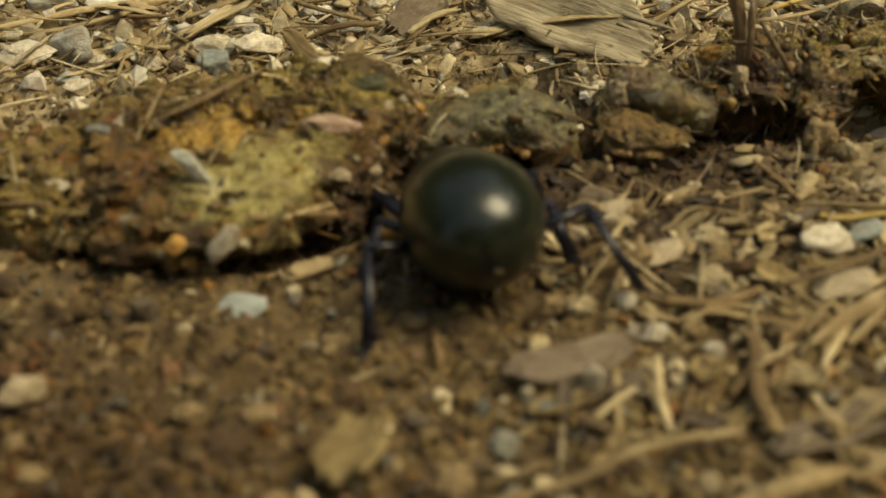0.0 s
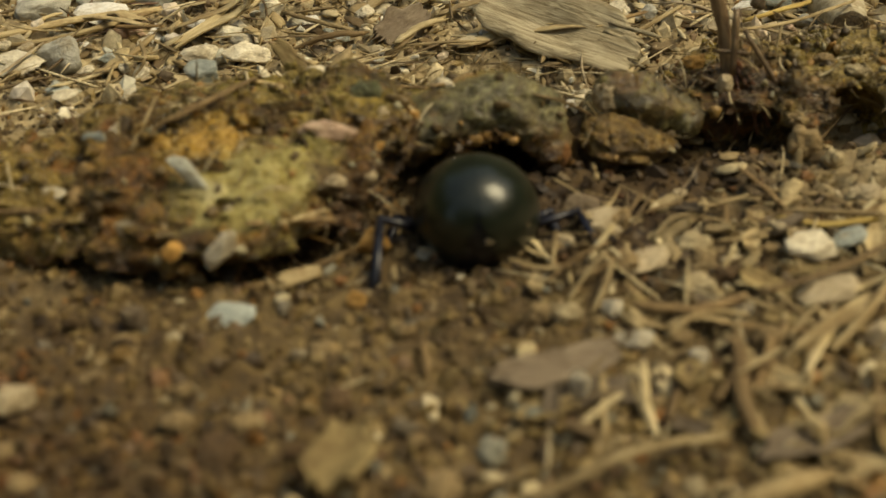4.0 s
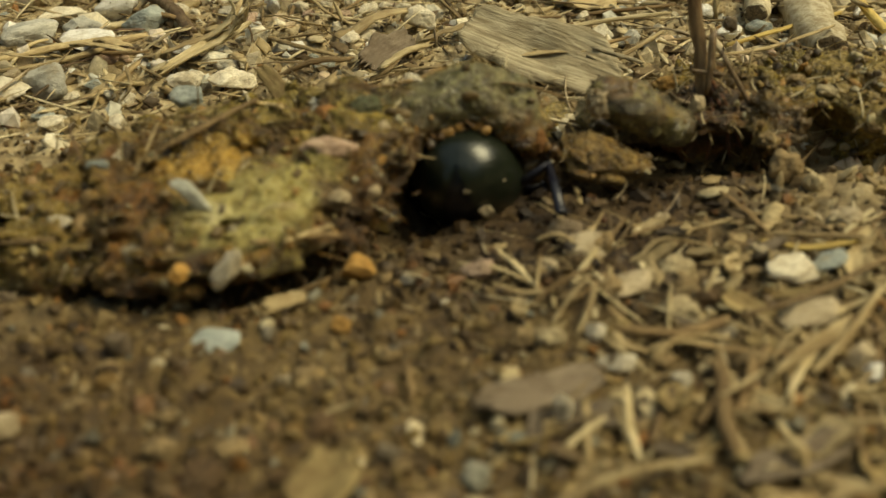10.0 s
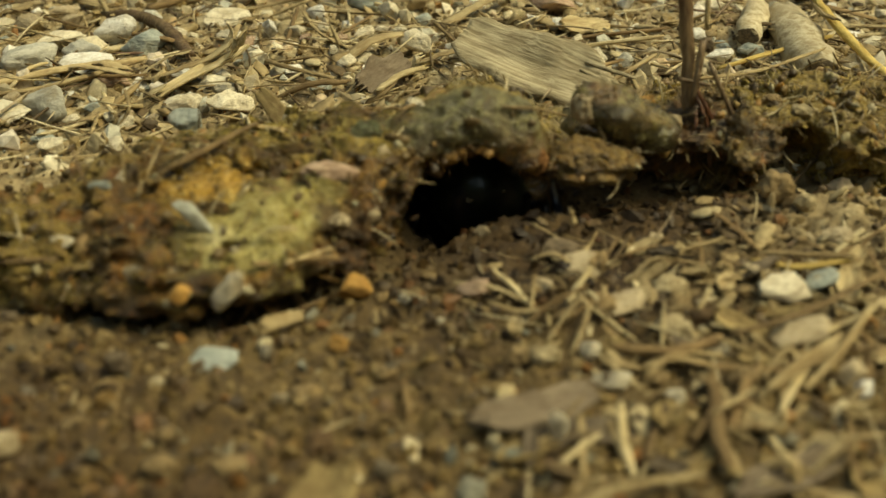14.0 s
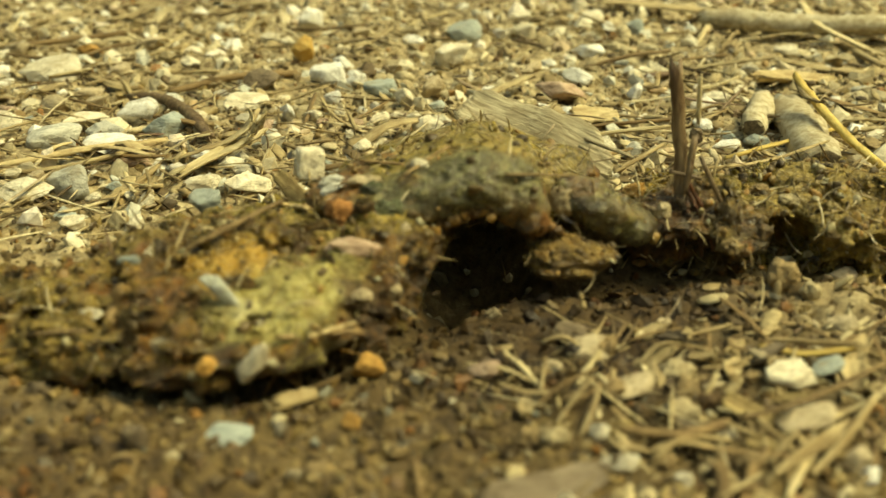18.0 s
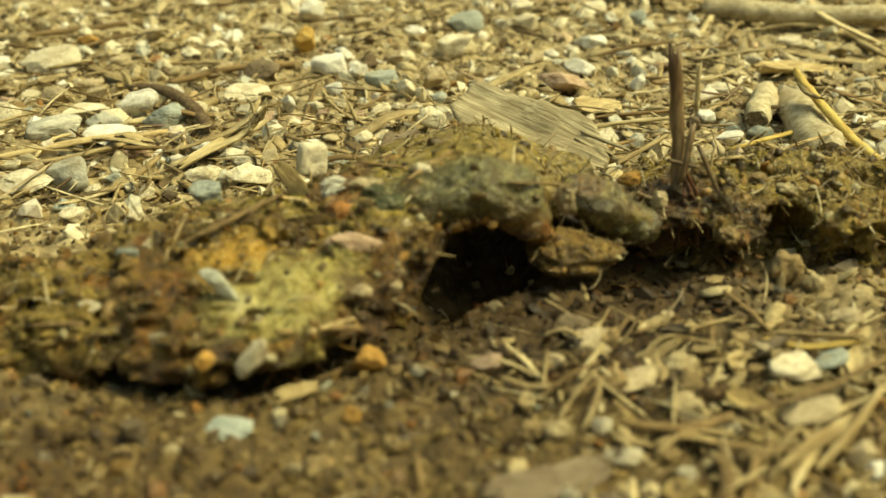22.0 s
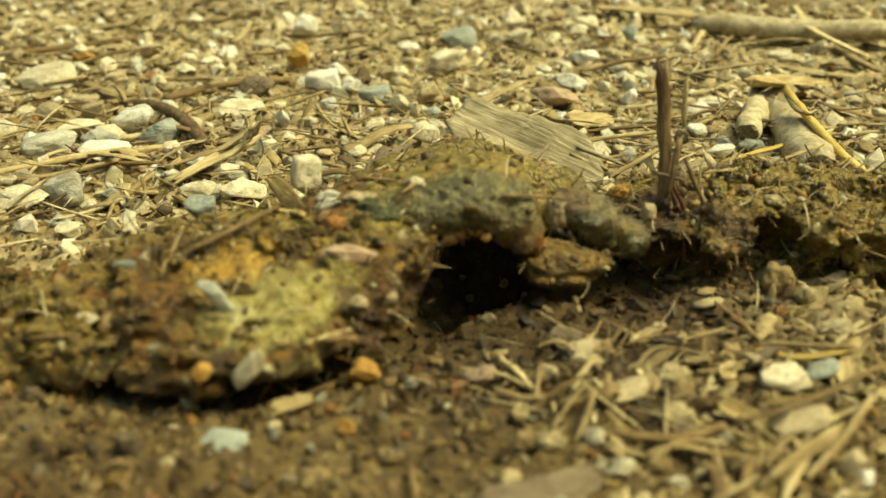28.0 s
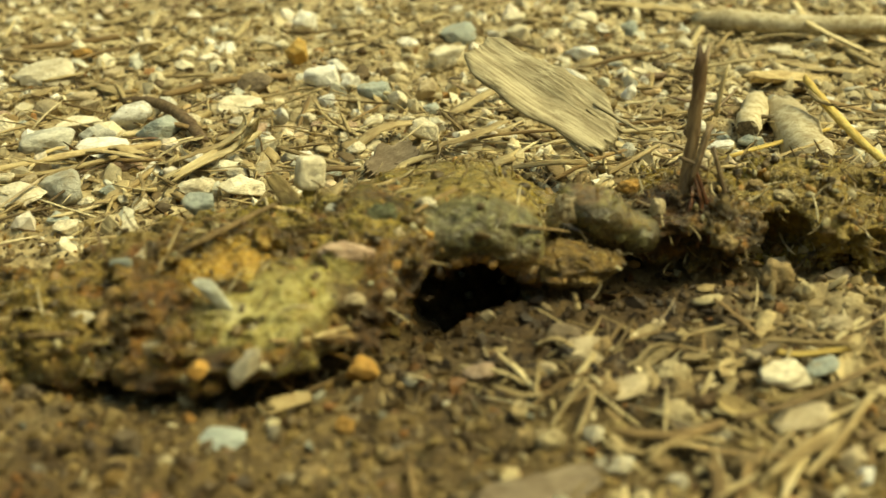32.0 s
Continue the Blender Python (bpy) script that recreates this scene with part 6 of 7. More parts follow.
def roof_field(p):
    """An arched slab that curls down at its front edge, with a thicker back."""
    x, y, z = p[:, 0] - 3.0, p[:, 1], p[:, 2]
    front = np.clip(86.5 - y, 0, 6)
    middle = 9.7 - 0.052 * x * x - 0.1 * front**1.7 - 0.1 * np.clip(y - 88, 0, 20) ** 1.3
    slab = np.abs(z - middle) - (0.95 + 0.26 * np.clip(front, 0, 3.5)) - 0.12 * np.clip(3 - np.abs(x), 0, 3)
    edge = 82.4 + 0.028 * x * x - y + 0.12 * np.abs(z - middle) ** 1.5
    slab = np.maximum(np.maximum(slab, edge), np.maximum(-11.6 - x, x - 4.4))
    path = [(-4.4, 83.5, 5.2), (-1.8, 83.0, 7.2), (1.2, 82.6, 8.8), (4.0, 82.8, 9.2), (6.2, 83.4, 7.8), (7.2, 84.2, 5.4)]
    lip = np.min([rod(p, q, r, 2.05) for q, r in zip(path, path[1:])] + [rod(p, path[-1], (8.2, 84.8, 2.4), 1.3)], axis=0)
    return blend(slab, lip, ball(p, (1.5, 92.0, 5.4), (9.5, 6.5, 3.0)), ball(p, (2.5, 101.5, 2.0), (13, 5.5, 5.0)), ball(p, (-6.5, 87.5, 6.4), (5.0, 5.5, 2.2)), k=0.7)


def slug_field(p):
    return blend(rod(p, (11.4, 87.6, 6.9), (14.0, 86.8, 6.1), 1.5), rod(p, (14.0, 86.8, 6.1), (18.0, 88.0, 3.4), 1.35), ball(p, (14.5, 92.5, 2.8), (5.0, 4.5, 1.8)))


def clod_field(p):
    return blend(ball(p, (12.0, 83.2, 2.5), (3.2, 2.4, 1.25), 0, 8), ball(p, (9.6, 84.0, 3.2), (1.5, 1.6, 1.0)))


def right_field(p):
    return blend(ball(p, (23.5, 96, 1.4), (7.5, 8, 3.8)), ball(p, (36, 98, 1.2), (10, 9, 4.2)), ball(p, (50, 97, 0.6), (10, 11, 4.6)), ball(p, (27, 90.5, 1.5), (3, 3, 2.0)))


def right_carve(p):
    path = [(14, 88.0, 0.0), (22, 88.8, 0.2), (33, 90.0, 0.4), (46, 89, 0.2), (62, 87, 0.0)]
    gap = np.min([rod(p, a, b, 2.5) for a, b in zip(path, path[1:])], axis=0)
    return np.minimum(gap, ball(p, (31.5, 91.0, 0.6), (3.8, 5.6, 3.4)))


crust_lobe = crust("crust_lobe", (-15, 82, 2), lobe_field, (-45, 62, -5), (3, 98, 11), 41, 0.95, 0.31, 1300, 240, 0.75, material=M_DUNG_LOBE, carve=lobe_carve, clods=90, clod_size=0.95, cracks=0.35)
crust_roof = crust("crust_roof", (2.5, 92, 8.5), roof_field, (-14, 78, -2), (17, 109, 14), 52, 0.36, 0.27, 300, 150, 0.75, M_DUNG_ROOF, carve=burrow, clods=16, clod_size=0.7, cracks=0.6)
crust_roll = crust("crust_roll", (13, 88, 5), slug_field, (5, 82, -1), (23, 100, 10), 63, 0.3, 0.25, 90, 14, 0.55, M_FILM, cracks=0.35)
crust_clod = crust("crust_clod", (11, 85, 2), clod_field, (4, 77, -1.5), (18, 89, 6.5), 74, 0.42, 0.24, 120, 10, 0.5, material=M_CLOD, clods=4, clod_size=0.6)
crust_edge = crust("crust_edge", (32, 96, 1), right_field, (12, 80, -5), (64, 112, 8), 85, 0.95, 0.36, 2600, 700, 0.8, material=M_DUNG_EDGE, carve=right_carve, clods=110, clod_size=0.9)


def lip_fringe():
    """Brown crumbs and shreds that hang from the lip over the burrow."""
    rng = np.random.default_rng(8)
    n = 240
    x = rng.uniform(-4.6, 6.4, n)
    low = 7.2 - 0.085 * x * x + 0.012 * np.maximum(x - 3.5, 0) ** 3
    p = np.stack([x + 3.8, 82.3 + 0.05 * x + 0.25 * np.maximum(x - 3.0, 0) + rng.uniform(-0.7, 1.2, n), low + rng.uniform(-0.8, 0.3, n)], 1) - np.array([2.5, 92, 8.5])
    s = 0.16 + 0.42 * rng.uniform(0, 1, n) ** 2.5
    lv, lf = lumps(p * MM, s * MM, rng, ICO2B, 0.5, 0.16)
    tagged(made("lip_crumbs", mesh_np("lip_crumbs", lv, lf), M_LIP, crust_roof, "brown and orange crumbs hanging from the lip"), kind="stuff")
    way = np.stack([rng.normal(0, 0.5, 40), rng.normal(-0.2, 0.4, 40), -np.ones(40)], 1)
    lv, lf = strands((p[:40] + np.array([0, 0, 0.6])) * MM, way, rng.uniform(0.8, 2.0, 40) * MM, rng.uniform(0.12, 0.3, 40) * MM, rng, 0.2)
    tagged(made("lip_fibres", mesh_np("lip_fibres", lv, lf), M_LIP, crust_roof, "brown shreds of fibre hanging from the lip"), kind="stuff")


lip_fringe()


def rim_fringe():
    """Roots, shreds and crumbs that hang from the rim of the crust over the gap below it."""
    rng = np.random.default_rng(18)
    path = np.array([(-31, 71.0), (-25, 69.2), (-20, 68.2), (-14, 68.8), (-9, 72.2), (-4, 76.8)])
    n = 150
    u = rng.uniform(0, len(path) - 1.001, n)
    i = u.astype(int)
    at = path[i] + (path[i + 1] - path[i]) * (u - i)[:, None]
    p = np.column_stack([at + rng.normal(0, 0.5, (n, 2)), rng.uniform(0.6, 3.2, n)]) - np.array([-15, 82, 2])
    s = 0.15 + 0.5 * rng.uniform(0, 1, n) ** 2.5
    lv, lf = lumps(p * MM, s * MM, rng, ICO2B, 0.55, 0.2)
    tagged(made("rim_crumbs", mesh_np("rim_crumbs", lv, lf), M_LIP, crust_lobe, "brown crumbs hanging below the rim"), kind="stuff")
    way = np.stack([rng.normal(0.5, 0.9, n), rng.normal(-0.5, 0.4, n), rng.normal(-0.45, 0.4, n)], 1)
    lv, lf = strands((p + np.array([0, 0, 0.4])) * MM, way, rng.uniform(1.2, 4.2, n) * MM, rng.uniform(0.1, 0.36, n) * MM, rng, 0.3)
    tagged(made("rim_fibres", mesh_np("rim_fibres", lv, lf), M_LIP, crust_lobe, "brown roots and shreds hanging below the rim"), kind="stuff")


rim_fringe()


def on_crust(piece, name, me, m, material, label):
    ob = made(name, me, material, piece, label)
    ob.matrix_basis = Matrix.Translation(-piece.location) @ m
    return ob


on_crust(crust_lobe, "pebble", stone_mesh(201), pose(-0.01660, 0.06414, 0.00374, 0, 0, 0) @ Matrix.Diagonal((0.00178, 0.00123, 0.00154, 1)), STONES["amber"], "small orange pebble stuck below the rim")
on_crust(crust_lobe, "seed", stone_mesh(202), pose(-0.01305, 0.06325, 0.00454, 0, 25, 0) @ Matrix.Diagonal((0.00182, 0.00145, 0.00363, 1)), STONES["cream"], "pale tooth-shaped grain hanging from the rim")
on_crust(crust_lobe, "pebble", stone_mesh(203), pose(-0.01903, 0.06608, 0.00420, 0, 0, 0) @ Matrix.Diagonal((0.00374, 0.00153, 0.00191, 1)), STONES["tan"], "tan clod at the rim")
on_crust(crust_lobe, "flake", stone_mesh(204), pose(-0.01604, 0.06885, 0.00720, 0, -38, 0) @ Matrix.Diagonal((0.00140, 0.00119, 0.0036, 1)), M_PALE, "silvery white flake pressed into the crust")
on_crust(crust_lobe, "lump", clod_mesh(209), pose(-0.01494, 0.07139, 0.00638, 0, 0, 0) @ Matrix.Diagonal((0.00258, 0.00137, 0.00172, 1)), M_LUMP, "dark wet lump in the mould")
on_crust(crust_lobe, "red_lump", clod_mesh(210), pose(-0.00704, 0.07598, 0.00714, 0, 6, 0) @ Matrix.Diagonal((0.00488, 0.00163, 0.00204, 1)), STONES["pink"], "reddish brown lump in the crust")
on_crust(crust_lobe, "pebble", stone_mesh(211), pose(-0.02460, 0.07619, 0.00606, 0, 0, 0) @ Matrix.Diagonal((0.00241, 0.00126, 0.00158, 1)), STONES["blue-grey"], "small blue-grey pebble in the crust")
on_crust(crust_lobe, "pebble", stone_mesh(212), pose(-0.02330, 0.07665, 0.00673, 0, 0, 0) @ Matrix.Diagonal((0.00139, 0.00111, 0.00167, 1)), STONES["cream"], "small cream pebble in the crust")
on_crust(crust_lobe, "pebble", stone_mesh(213), pose(-0.02632, 0.06991, 0.00479, 0, 0, 0) @ Matrix.Diagonal((0.00221, 0.00085, 0.00106, 1)), STONES["cream"], "cream grain in the crust")
on_crust(crust_lobe, "slab", clod_mesh(214), pose(-0.01168, 0.07965, 0.00721, 0, -10, 0) @ Matrix.Diagonal((0.00696, 0.00126, 0.00158, 1)), M_LUMP, "flat dark slab of crust")
on_crust(crust_lobe, "grain", clod_mesh(215), pose(-0.00410, 0.07352, 0.00467, 0, 0, 0) @ Matrix.Diagonal((0.00201, 0.00126, 0.00157, 1)), STONES["tan"], "tan grain in the crust")
on_crust(crust_lobe, "grain", clod_mesh(216), pose(-0.00285, 0.07589, 0.00595, 0, 0, 0) @ Matrix.Diagonal((0.00133, 0.00107, 0.00133, 1)), STONES["amber"], "orange grain in the crust")
on_crust(crust_lobe, "grain", clod_mesh(217), pose(-0.02622, 0.06872, 0.00292, 0, 0, 0) @ Matrix.Diagonal((0.00264, 0.00120, 0.00150, 1)), STONES["tan"], "tan clod at the rim")
on_crust(crust_lobe, "grain", clod_mesh(218), pose(-0.02998, 0.06686, 0.00018, 0, 0, 0) @ Matrix.Diagonal((0.00223, 0.00129, 0.00161, 1)), STONES["brown"], "brown clod at the rim")
on_crust(crust_roof, "ochre_lump", clod_mesh(221), pose(-0.00827, 0.08074, 0.00749, 0, 0, 0) @ Matrix.Diagonal((0.00270, 0.00201, 0.00252, 1)), CLODS["orange"], "ochre lump in the crust")
on_crust(crust_roof, "lump", clod_mesh(222), pose(-0.00626, 0.08018, 0.00823, 0, 0, 0) @ Matrix.Diagonal((0.00184, 0.00125, 0.00157, 1)), M_LUMP, "olive lump in the crust")
on_crust(crust_roof, "grain", clod_mesh(223), pose(0.00358, 0.08200, 0.00679, 0, 0, 0) @ Matrix.Diagonal((0.00123, 0.00083, 0.00104, 1)), STONES["amber"], "orange grain on the lip of the burrow")
on_crust(crust_roof, "grain", clod_mesh(224), pose(0.00192, 0.08155, 0.00668, 0, 0, 0) @ Matrix.Diagonal((0.00085, 0.00060, 0.00075, 1)), STONES["amber"], "orange grain on the lip of the burrow")
on_crust(crust_roof, "lip_lump", clod_mesh(225), pose(0.00685, 0.08244, 0.00572, 0, -12, 0) @ Matrix.Diagonal((0.00191, 0.00153, 0.00258, 1)), M_LUMP, "tan clod on the lip of the burrow")
on_crust(crust_roof, "grain", clod_mesh(226), pose(-0.00188, 0.08534, 0.00969, 0, 0, 0) @ Matrix.Diagonal((0.00212, 0.00116, 0.00145, 1)), STONES["tan"], "tan grain in the crust")
on_crust(crust_roof, "grain", clod_mesh(227), pose(-0.00599, 0.08508, 0.00850, 0, 0, 0) @ Matrix.Diagonal((0.00194, 0.00101, 0.00126, 1)), STONES["tan"], "tan grain in the crust")
on_crust(crust_roof, "grain", clod_mesh(228), pose(-0.00950, 0.08632, 0.00801, 0, 0, 0) @ Matrix.Diagonal((0.00247, 0.00118, 0.00148, 1)), STONES["grey"], "grey grain in the crust")
on_crust(crust_roll, "grain", clod_mesh(231), pose(0.01090, 0.08644, 0.00664, 0, 0, 0) @ Matrix.Diagonal((0.00249, 0.00199, 0.00278, 1)), STONES["tan"], "ochre clod on the roll")
on_crust(crust_edge, "grain", clod_mesh(241), pose(0.01765, 0.09428, 0.00554, 0, 0, 0) @ Matrix.Diagonal((0.00217, 0.00113, 0.00141, 1)), STONES["amber"], "amber wet lump")
on_crust(crust_edge, "grain", clod_mesh(242), pose(0.01984, 0.09115, 0.00442, 0, 0, 0) @ Matrix.Diagonal((0.00181, 0.00145, 0.00234, 1)), STONES["tan"], "tan clod")
on_crust(crust_edge, "grain", clod_mesh(243), pose(0.02445, 0.10026, 0.00891, 0, 0, 0) @ Matrix.Diagonal((0.00149, 0.00119, 0.00160, 1)), STONES["brown"], "brown crumb on the twig foot")
on_crust(crust_lobe, "straw", stalk_mesh([(0, 0, 0), (0.00409, 0.00151, 0.00167), (0.00697, 0.01093, 0.00011)], 0.00063, 0.00038, 7, 0.12, 3, 0.2, 0.6), pose(-0.02108, 0.07632, 0.00673), M_STRAW_DARK, "")
on_crust(crust_lobe, "straw", stalk_mesh([(0, 0, 0), (-0.00017, 0.00459, 0.00004), (0.00030, 0.00715, 0.00117)], 0.00040, 0.00024, 7, 0.12, 3, 0.2, 0.6), pose(-0.02138, 0.07373, 0.00651), M_STRAW, "")
on_crust(crust_lobe, "straw", stalk_mesh([(0, 0, 0), (0.00268, 0.00249, -0.00117), (0.00578, 0.00258, -0.00099)], 0.00063, 0.00038, 7, 0.12, 3, 0.2, 0.6), pose(-0.01175, 0.06601, 0.00493), M_STRAW_DARK, "")
on_crust(crust_lobe, "straw", stalk_mesh([(0, 0, 0), (0.00143, 0.00236, -0.00072), (0.00318, 0.00296, -0.00048)], 0.00045, 0.00027, 7, 0.12, 3, 0.2, 0.6), pose(-0.00961, 0.06639, 0.00472), M_STRAW, "")
on_crust(crust_lobe, "straw", stalk_mesh([(0, 0, 0), (0.00018, 0.00146, 0.00065), (0.00087, 0.00159, 0.00201)], 0.00117, 0.00070, 7, 0.12, 3, 0.2, 0.6), pose(-0.02484, 0.06964, 0.00431), M_STRAW_DARK, "")
on_crust(crust_lobe, "straw", stalk_mesh([(0, 0, 0), (0.00343, -0.00157, 0.00102), (0.00640, -0.00226, 0.00150)], 0.00054, 0.00032, 7, 0.12, 3, 0.2, 0.6), pose(-0.03234, 0.07014, 0.00308), M_STRAW_DARK, "")
on_crust(crust_lobe, "straw", stalk_mesh([(0, 0, 0), (0.00120, 0.00083, -0.00061), (0.00314, -0.00325, 0.00081)], 0.00072, 0.00043, 7, 0.12, 3, 0.2, 0.6), pose(-0.01457, 0.08691, 0.00672), M_STRAW, "")
on_crust(crust_roof, "straw", stalk_mesh([(0, 0, 0), (0.00330, 0.00997, -0.00213), (0.00746, 0.00993, -0.00054)], 0.00057, 0.00034, 7, 0.12, 3, 0.2, 0.6), pose(-0.00823, 0.08910, 0.00853), M_STRAW, "")
on_crust(crust_roof, "straw", stalk_mesh([(0, 0, 0), (0.00209, -0.00140, 0.00026), (0.00412, -0.00266, 0.00047)], 0.00048, 0.00029, 7, 0.12, 3, 0.2, 0.6), pose(-0.00725, 0.08962, 0.00886), M_STRAW_DARK, "")
on_crust(crust_roof, "straw", stalk_mesh([(0, 0, 0), (0.00265, 0.00115, -0.00055), (0.00567, 0.00450, -0.00204)], 0.00043, 0.00026, 7, 0.12, 3, 0.2, 0.6), pose(0.00535, 0.08142, 0.01021), M_STRAW_DARK, "")
on_crust(crust_roof, "straw", stalk_mesh([(0, 0, 0), (0.00182, 0.00312, 0.00007), (0.00375, 0.00483, 0.00071)], 0.00043, 0.00026, 7, 0.12, 3, 0.2, 0.6), pose(-0.00298, 0.08211, 0.01018), M_STRAW_DARK, "")


def set_in(piece, name, place, size, tone, label, seed, turn=0):
    """A grain or pebble half sunk in a piece of the crust; place and size in mm."""
    x, y, z = place
    w, d, h = size
    me = stone_mesh(seed) if name == "pebble" else clod_mesh(seed)
    on_crust(piece, name, me, pose(x * MM, (y + 0.2 * d) * MM, z * MM, 0, turn, 0) @ Matrix.Diagonal((w * MM, d * MM, h * MM, 1)), tone, label)


set_in(crust_roof, "pebble", (-9.3, 85.3, 7.8), (2.7, 1.6, 1.3), STONES["grey"], "pale grey oval pebble in the crust", 261, -18)
set_in(crust_roof, "pebble", (-6.9, 84.6, 8.5), (2.4, 1.5, 1.2), STONES["tan"], "tan oval pebble in the crust", 262, 14)
set_in(crust_roof, "grain", (-1.7, 84.4, 10.1), (1.6, 1.3, 1.2), STONES["cream"], "cream grain on the hood", 263)
set_in(crust_lobe, "lump", (-4.3, 80.4, 8.5), (2.6, 1.8, 1.9), M_LUMP_GREEN, "grey-green wet lump in the crust", 264)
set_in(crust_roof, "lump", (-5.9, 83.4, 8.4), (2.2, 1.6, 1.4), M_LUMP_GREEN, "grey-green wet lump in the crust", 265)
set_in(crust_lobe, "grain", (-2.9, 78.8, 7.4), (1.3, 1.1, 1.2), STONES["tan"], "tan grain in the crust", 266)
set_in(crust_lobe, "grain", (-0.6, 81.1, 6.3), (1.1, 1.0, 1.1), STONES["amber"], "small orange grain by the burrow", 267)
set_in(crust_lobe, "grain", (-6.2, 72.3, 4.8), (1.8, 1.2, 1.2), STONES["tan"], "tan grain at the rim", 268)
set_in(crust_roof, "lump", (8.3, 82.5, 5.2), (1.6, 1.4, 2.6), CLODS["orange"], "rust-brown lump beside the burrow", 269, 12)
set_in(crust_edge, "lump", (25.5, 86.9, 2.7), (2.2, 1.6, 1.6), CLODS["tan"], "tan clod hanging at the edge", 270)
set_in(crust_edge, "lump", (32.5, 93.0, 4.8), (2.6, 1.8, 1.4), CLODS["cream"], "olive-tan clod on the crust", 271)
set_in(crust_edge, "lump", (35.7, 89.1, 3.1), (2.4, 1.6, 1.5), CLODS["tan"], "tan clod at the edge", 272)
set_in(crust_edge, "lump", (30.4, 96.6, 4.5), (2.0, 1.5, 1.2), CLODS["tan"], "tan clod on the crust", 273)


# ---- the beetle ----
def dome(rx, ry, rz, flat=0.0, n=40, rings=22, groove=0, half=0, point=0.0):
    """A shell of an ellipsoid along y; grooves run along it; half keeps one side of the seam."""
    u = np.linspace(0.02, np.pi - 0.02, rings)
    a0, a1 = (0.0, np.pi) if half == 0 else ((0.0, np.pi / 2) if half > 0 else (np.pi / 2, np.pi))
    a = np.linspace(a0 - 1.2 * (half >= 0), a1 + 1.2 * (half <= 0), n)
    uu, aa = np.meshgrid(u, a, indexing="ij")
    r = np.sin(uu) ** 0.82
    g = 1 - 0.006 * np.abs(np.sin(aa * groove)) ** 6 if groove else 1
    x = rx * r * np.cos(aa) * g
    y = -ry * np.cos(uu) * (1 + point * r)
    z = rz * r * np.sin(aa) * g * (1 - flat * (aa > 9))
    v = np.stack([x, y, z], -1).reshape(-1, 3)
    if half:
        v[:, 0] += half * 0.00001
    i = (np.arange(rings - 1)[:, None] * n + np.arange(n - 1)[None]).ravel()
    return mesh_np("shell", v, np.stack([i, i + 1, i + n + 1, i + n], 1))


def leg_mesh(a, b, r0, r1, spines=0):
    """A tapered leg joint from a to b with a row of spines."""
    a, b = np.array(a, float), np.array(b, float)
    bm = bmesh.new()
    way = Vector(b - a)
    turn = way.to_track_quat("Z", "Y").to_matrix().to_4x4()
    m = Matrix.Translation(Vector((a + b) / 2)) @ turn
    bmesh.ops.create_cone(bm, cap_ends=True, segments=10, radius1=r0, radius2=r1, depth=way.length, matrix=m @ Matrix.Diagonal((1, 0.7, 1, 1)))
    for c, r in ((a, r0), (b, r1)):
        bmesh.ops.create_icosphere(bm, subdivisions=2, radius=r * 0.98, matrix=Matrix.Translation(Vector(c)) @ turn @ Matrix.Diagonal((1, 0.7, 0.8, 1)))
    for k in range(spines):
        c = a + (b - a) * (0.35 + 0.62 * k / max(spines - 1, 1))
        out = turn @ Vector((1, 0.2, 0.5)).normalized()
        q = out.to_track_quat("Z", "Y").to_matrix().to_4x4()
        bmesh.ops.create_cone(bm, cap_ends=True, segments=5, radius1=r1 * 0.4, radius2=r1 * 0.05, depth=r0 * 1.7, matrix=Matrix.Translation(Vector(c) + out * r0 * 1.1) @ q)
    me = bpy.data.meshes.new("joint")
    bm.to_mesh(me)
    bm.free()
    me.polygons.foreach_set("use_smooth", np.full(len(me.polygons), True))
    return me


beetle = tagged(new("beetle"), "glossy black-green dung beetle with blue-sheened spiny legs", "beetle")
made("wing_case", dome(0.0048, 0.0067, 0.0045, groove=14, half=1), M_SHELL, beetle, "glossy dark green wing case with fine grooves").location = (0, -0.002, 0)
made("wing_case", dome(0.0048, 0.0067, 0.0045, groove=14, half=-1), M_SHELL, beetle, "glossy dark green wing case with fine grooves").location = (0, -0.002, 0)
made("pronotum", dome(0.0045, 0.0040, 0.0043), M_SHELL, beetle, "smooth black shield behind the head").location = (0, 0.0044, -0.0006)
made("abdomen", body_blob(0.0046, 0.0066, 0.0043, 3), M_BODY, beetle, "dull black underside").location = (0, -0.0018, -0.0003)
made("head", body_blob(0.0026, 0.0024, 0.0016, 5), M_BODY, beetle).location = (0, 0.0088, 0.0)
for x, y, z, w in ((0.0008, -0.0079, -0.0018, 0.0008), (0.0034, -0.0066, -0.0008, 0.0005)):
    bit = made("soil_crumb", clod_mesh(int(1e6 * w)), STONES["tan"], beetle, "tan soil crumb stuck to the wing case")
    bit.matrix_basis = pose(x, y, z) @ Matrix.Diagonal((w, w, w * 0.8, 1))
LEGS = {}
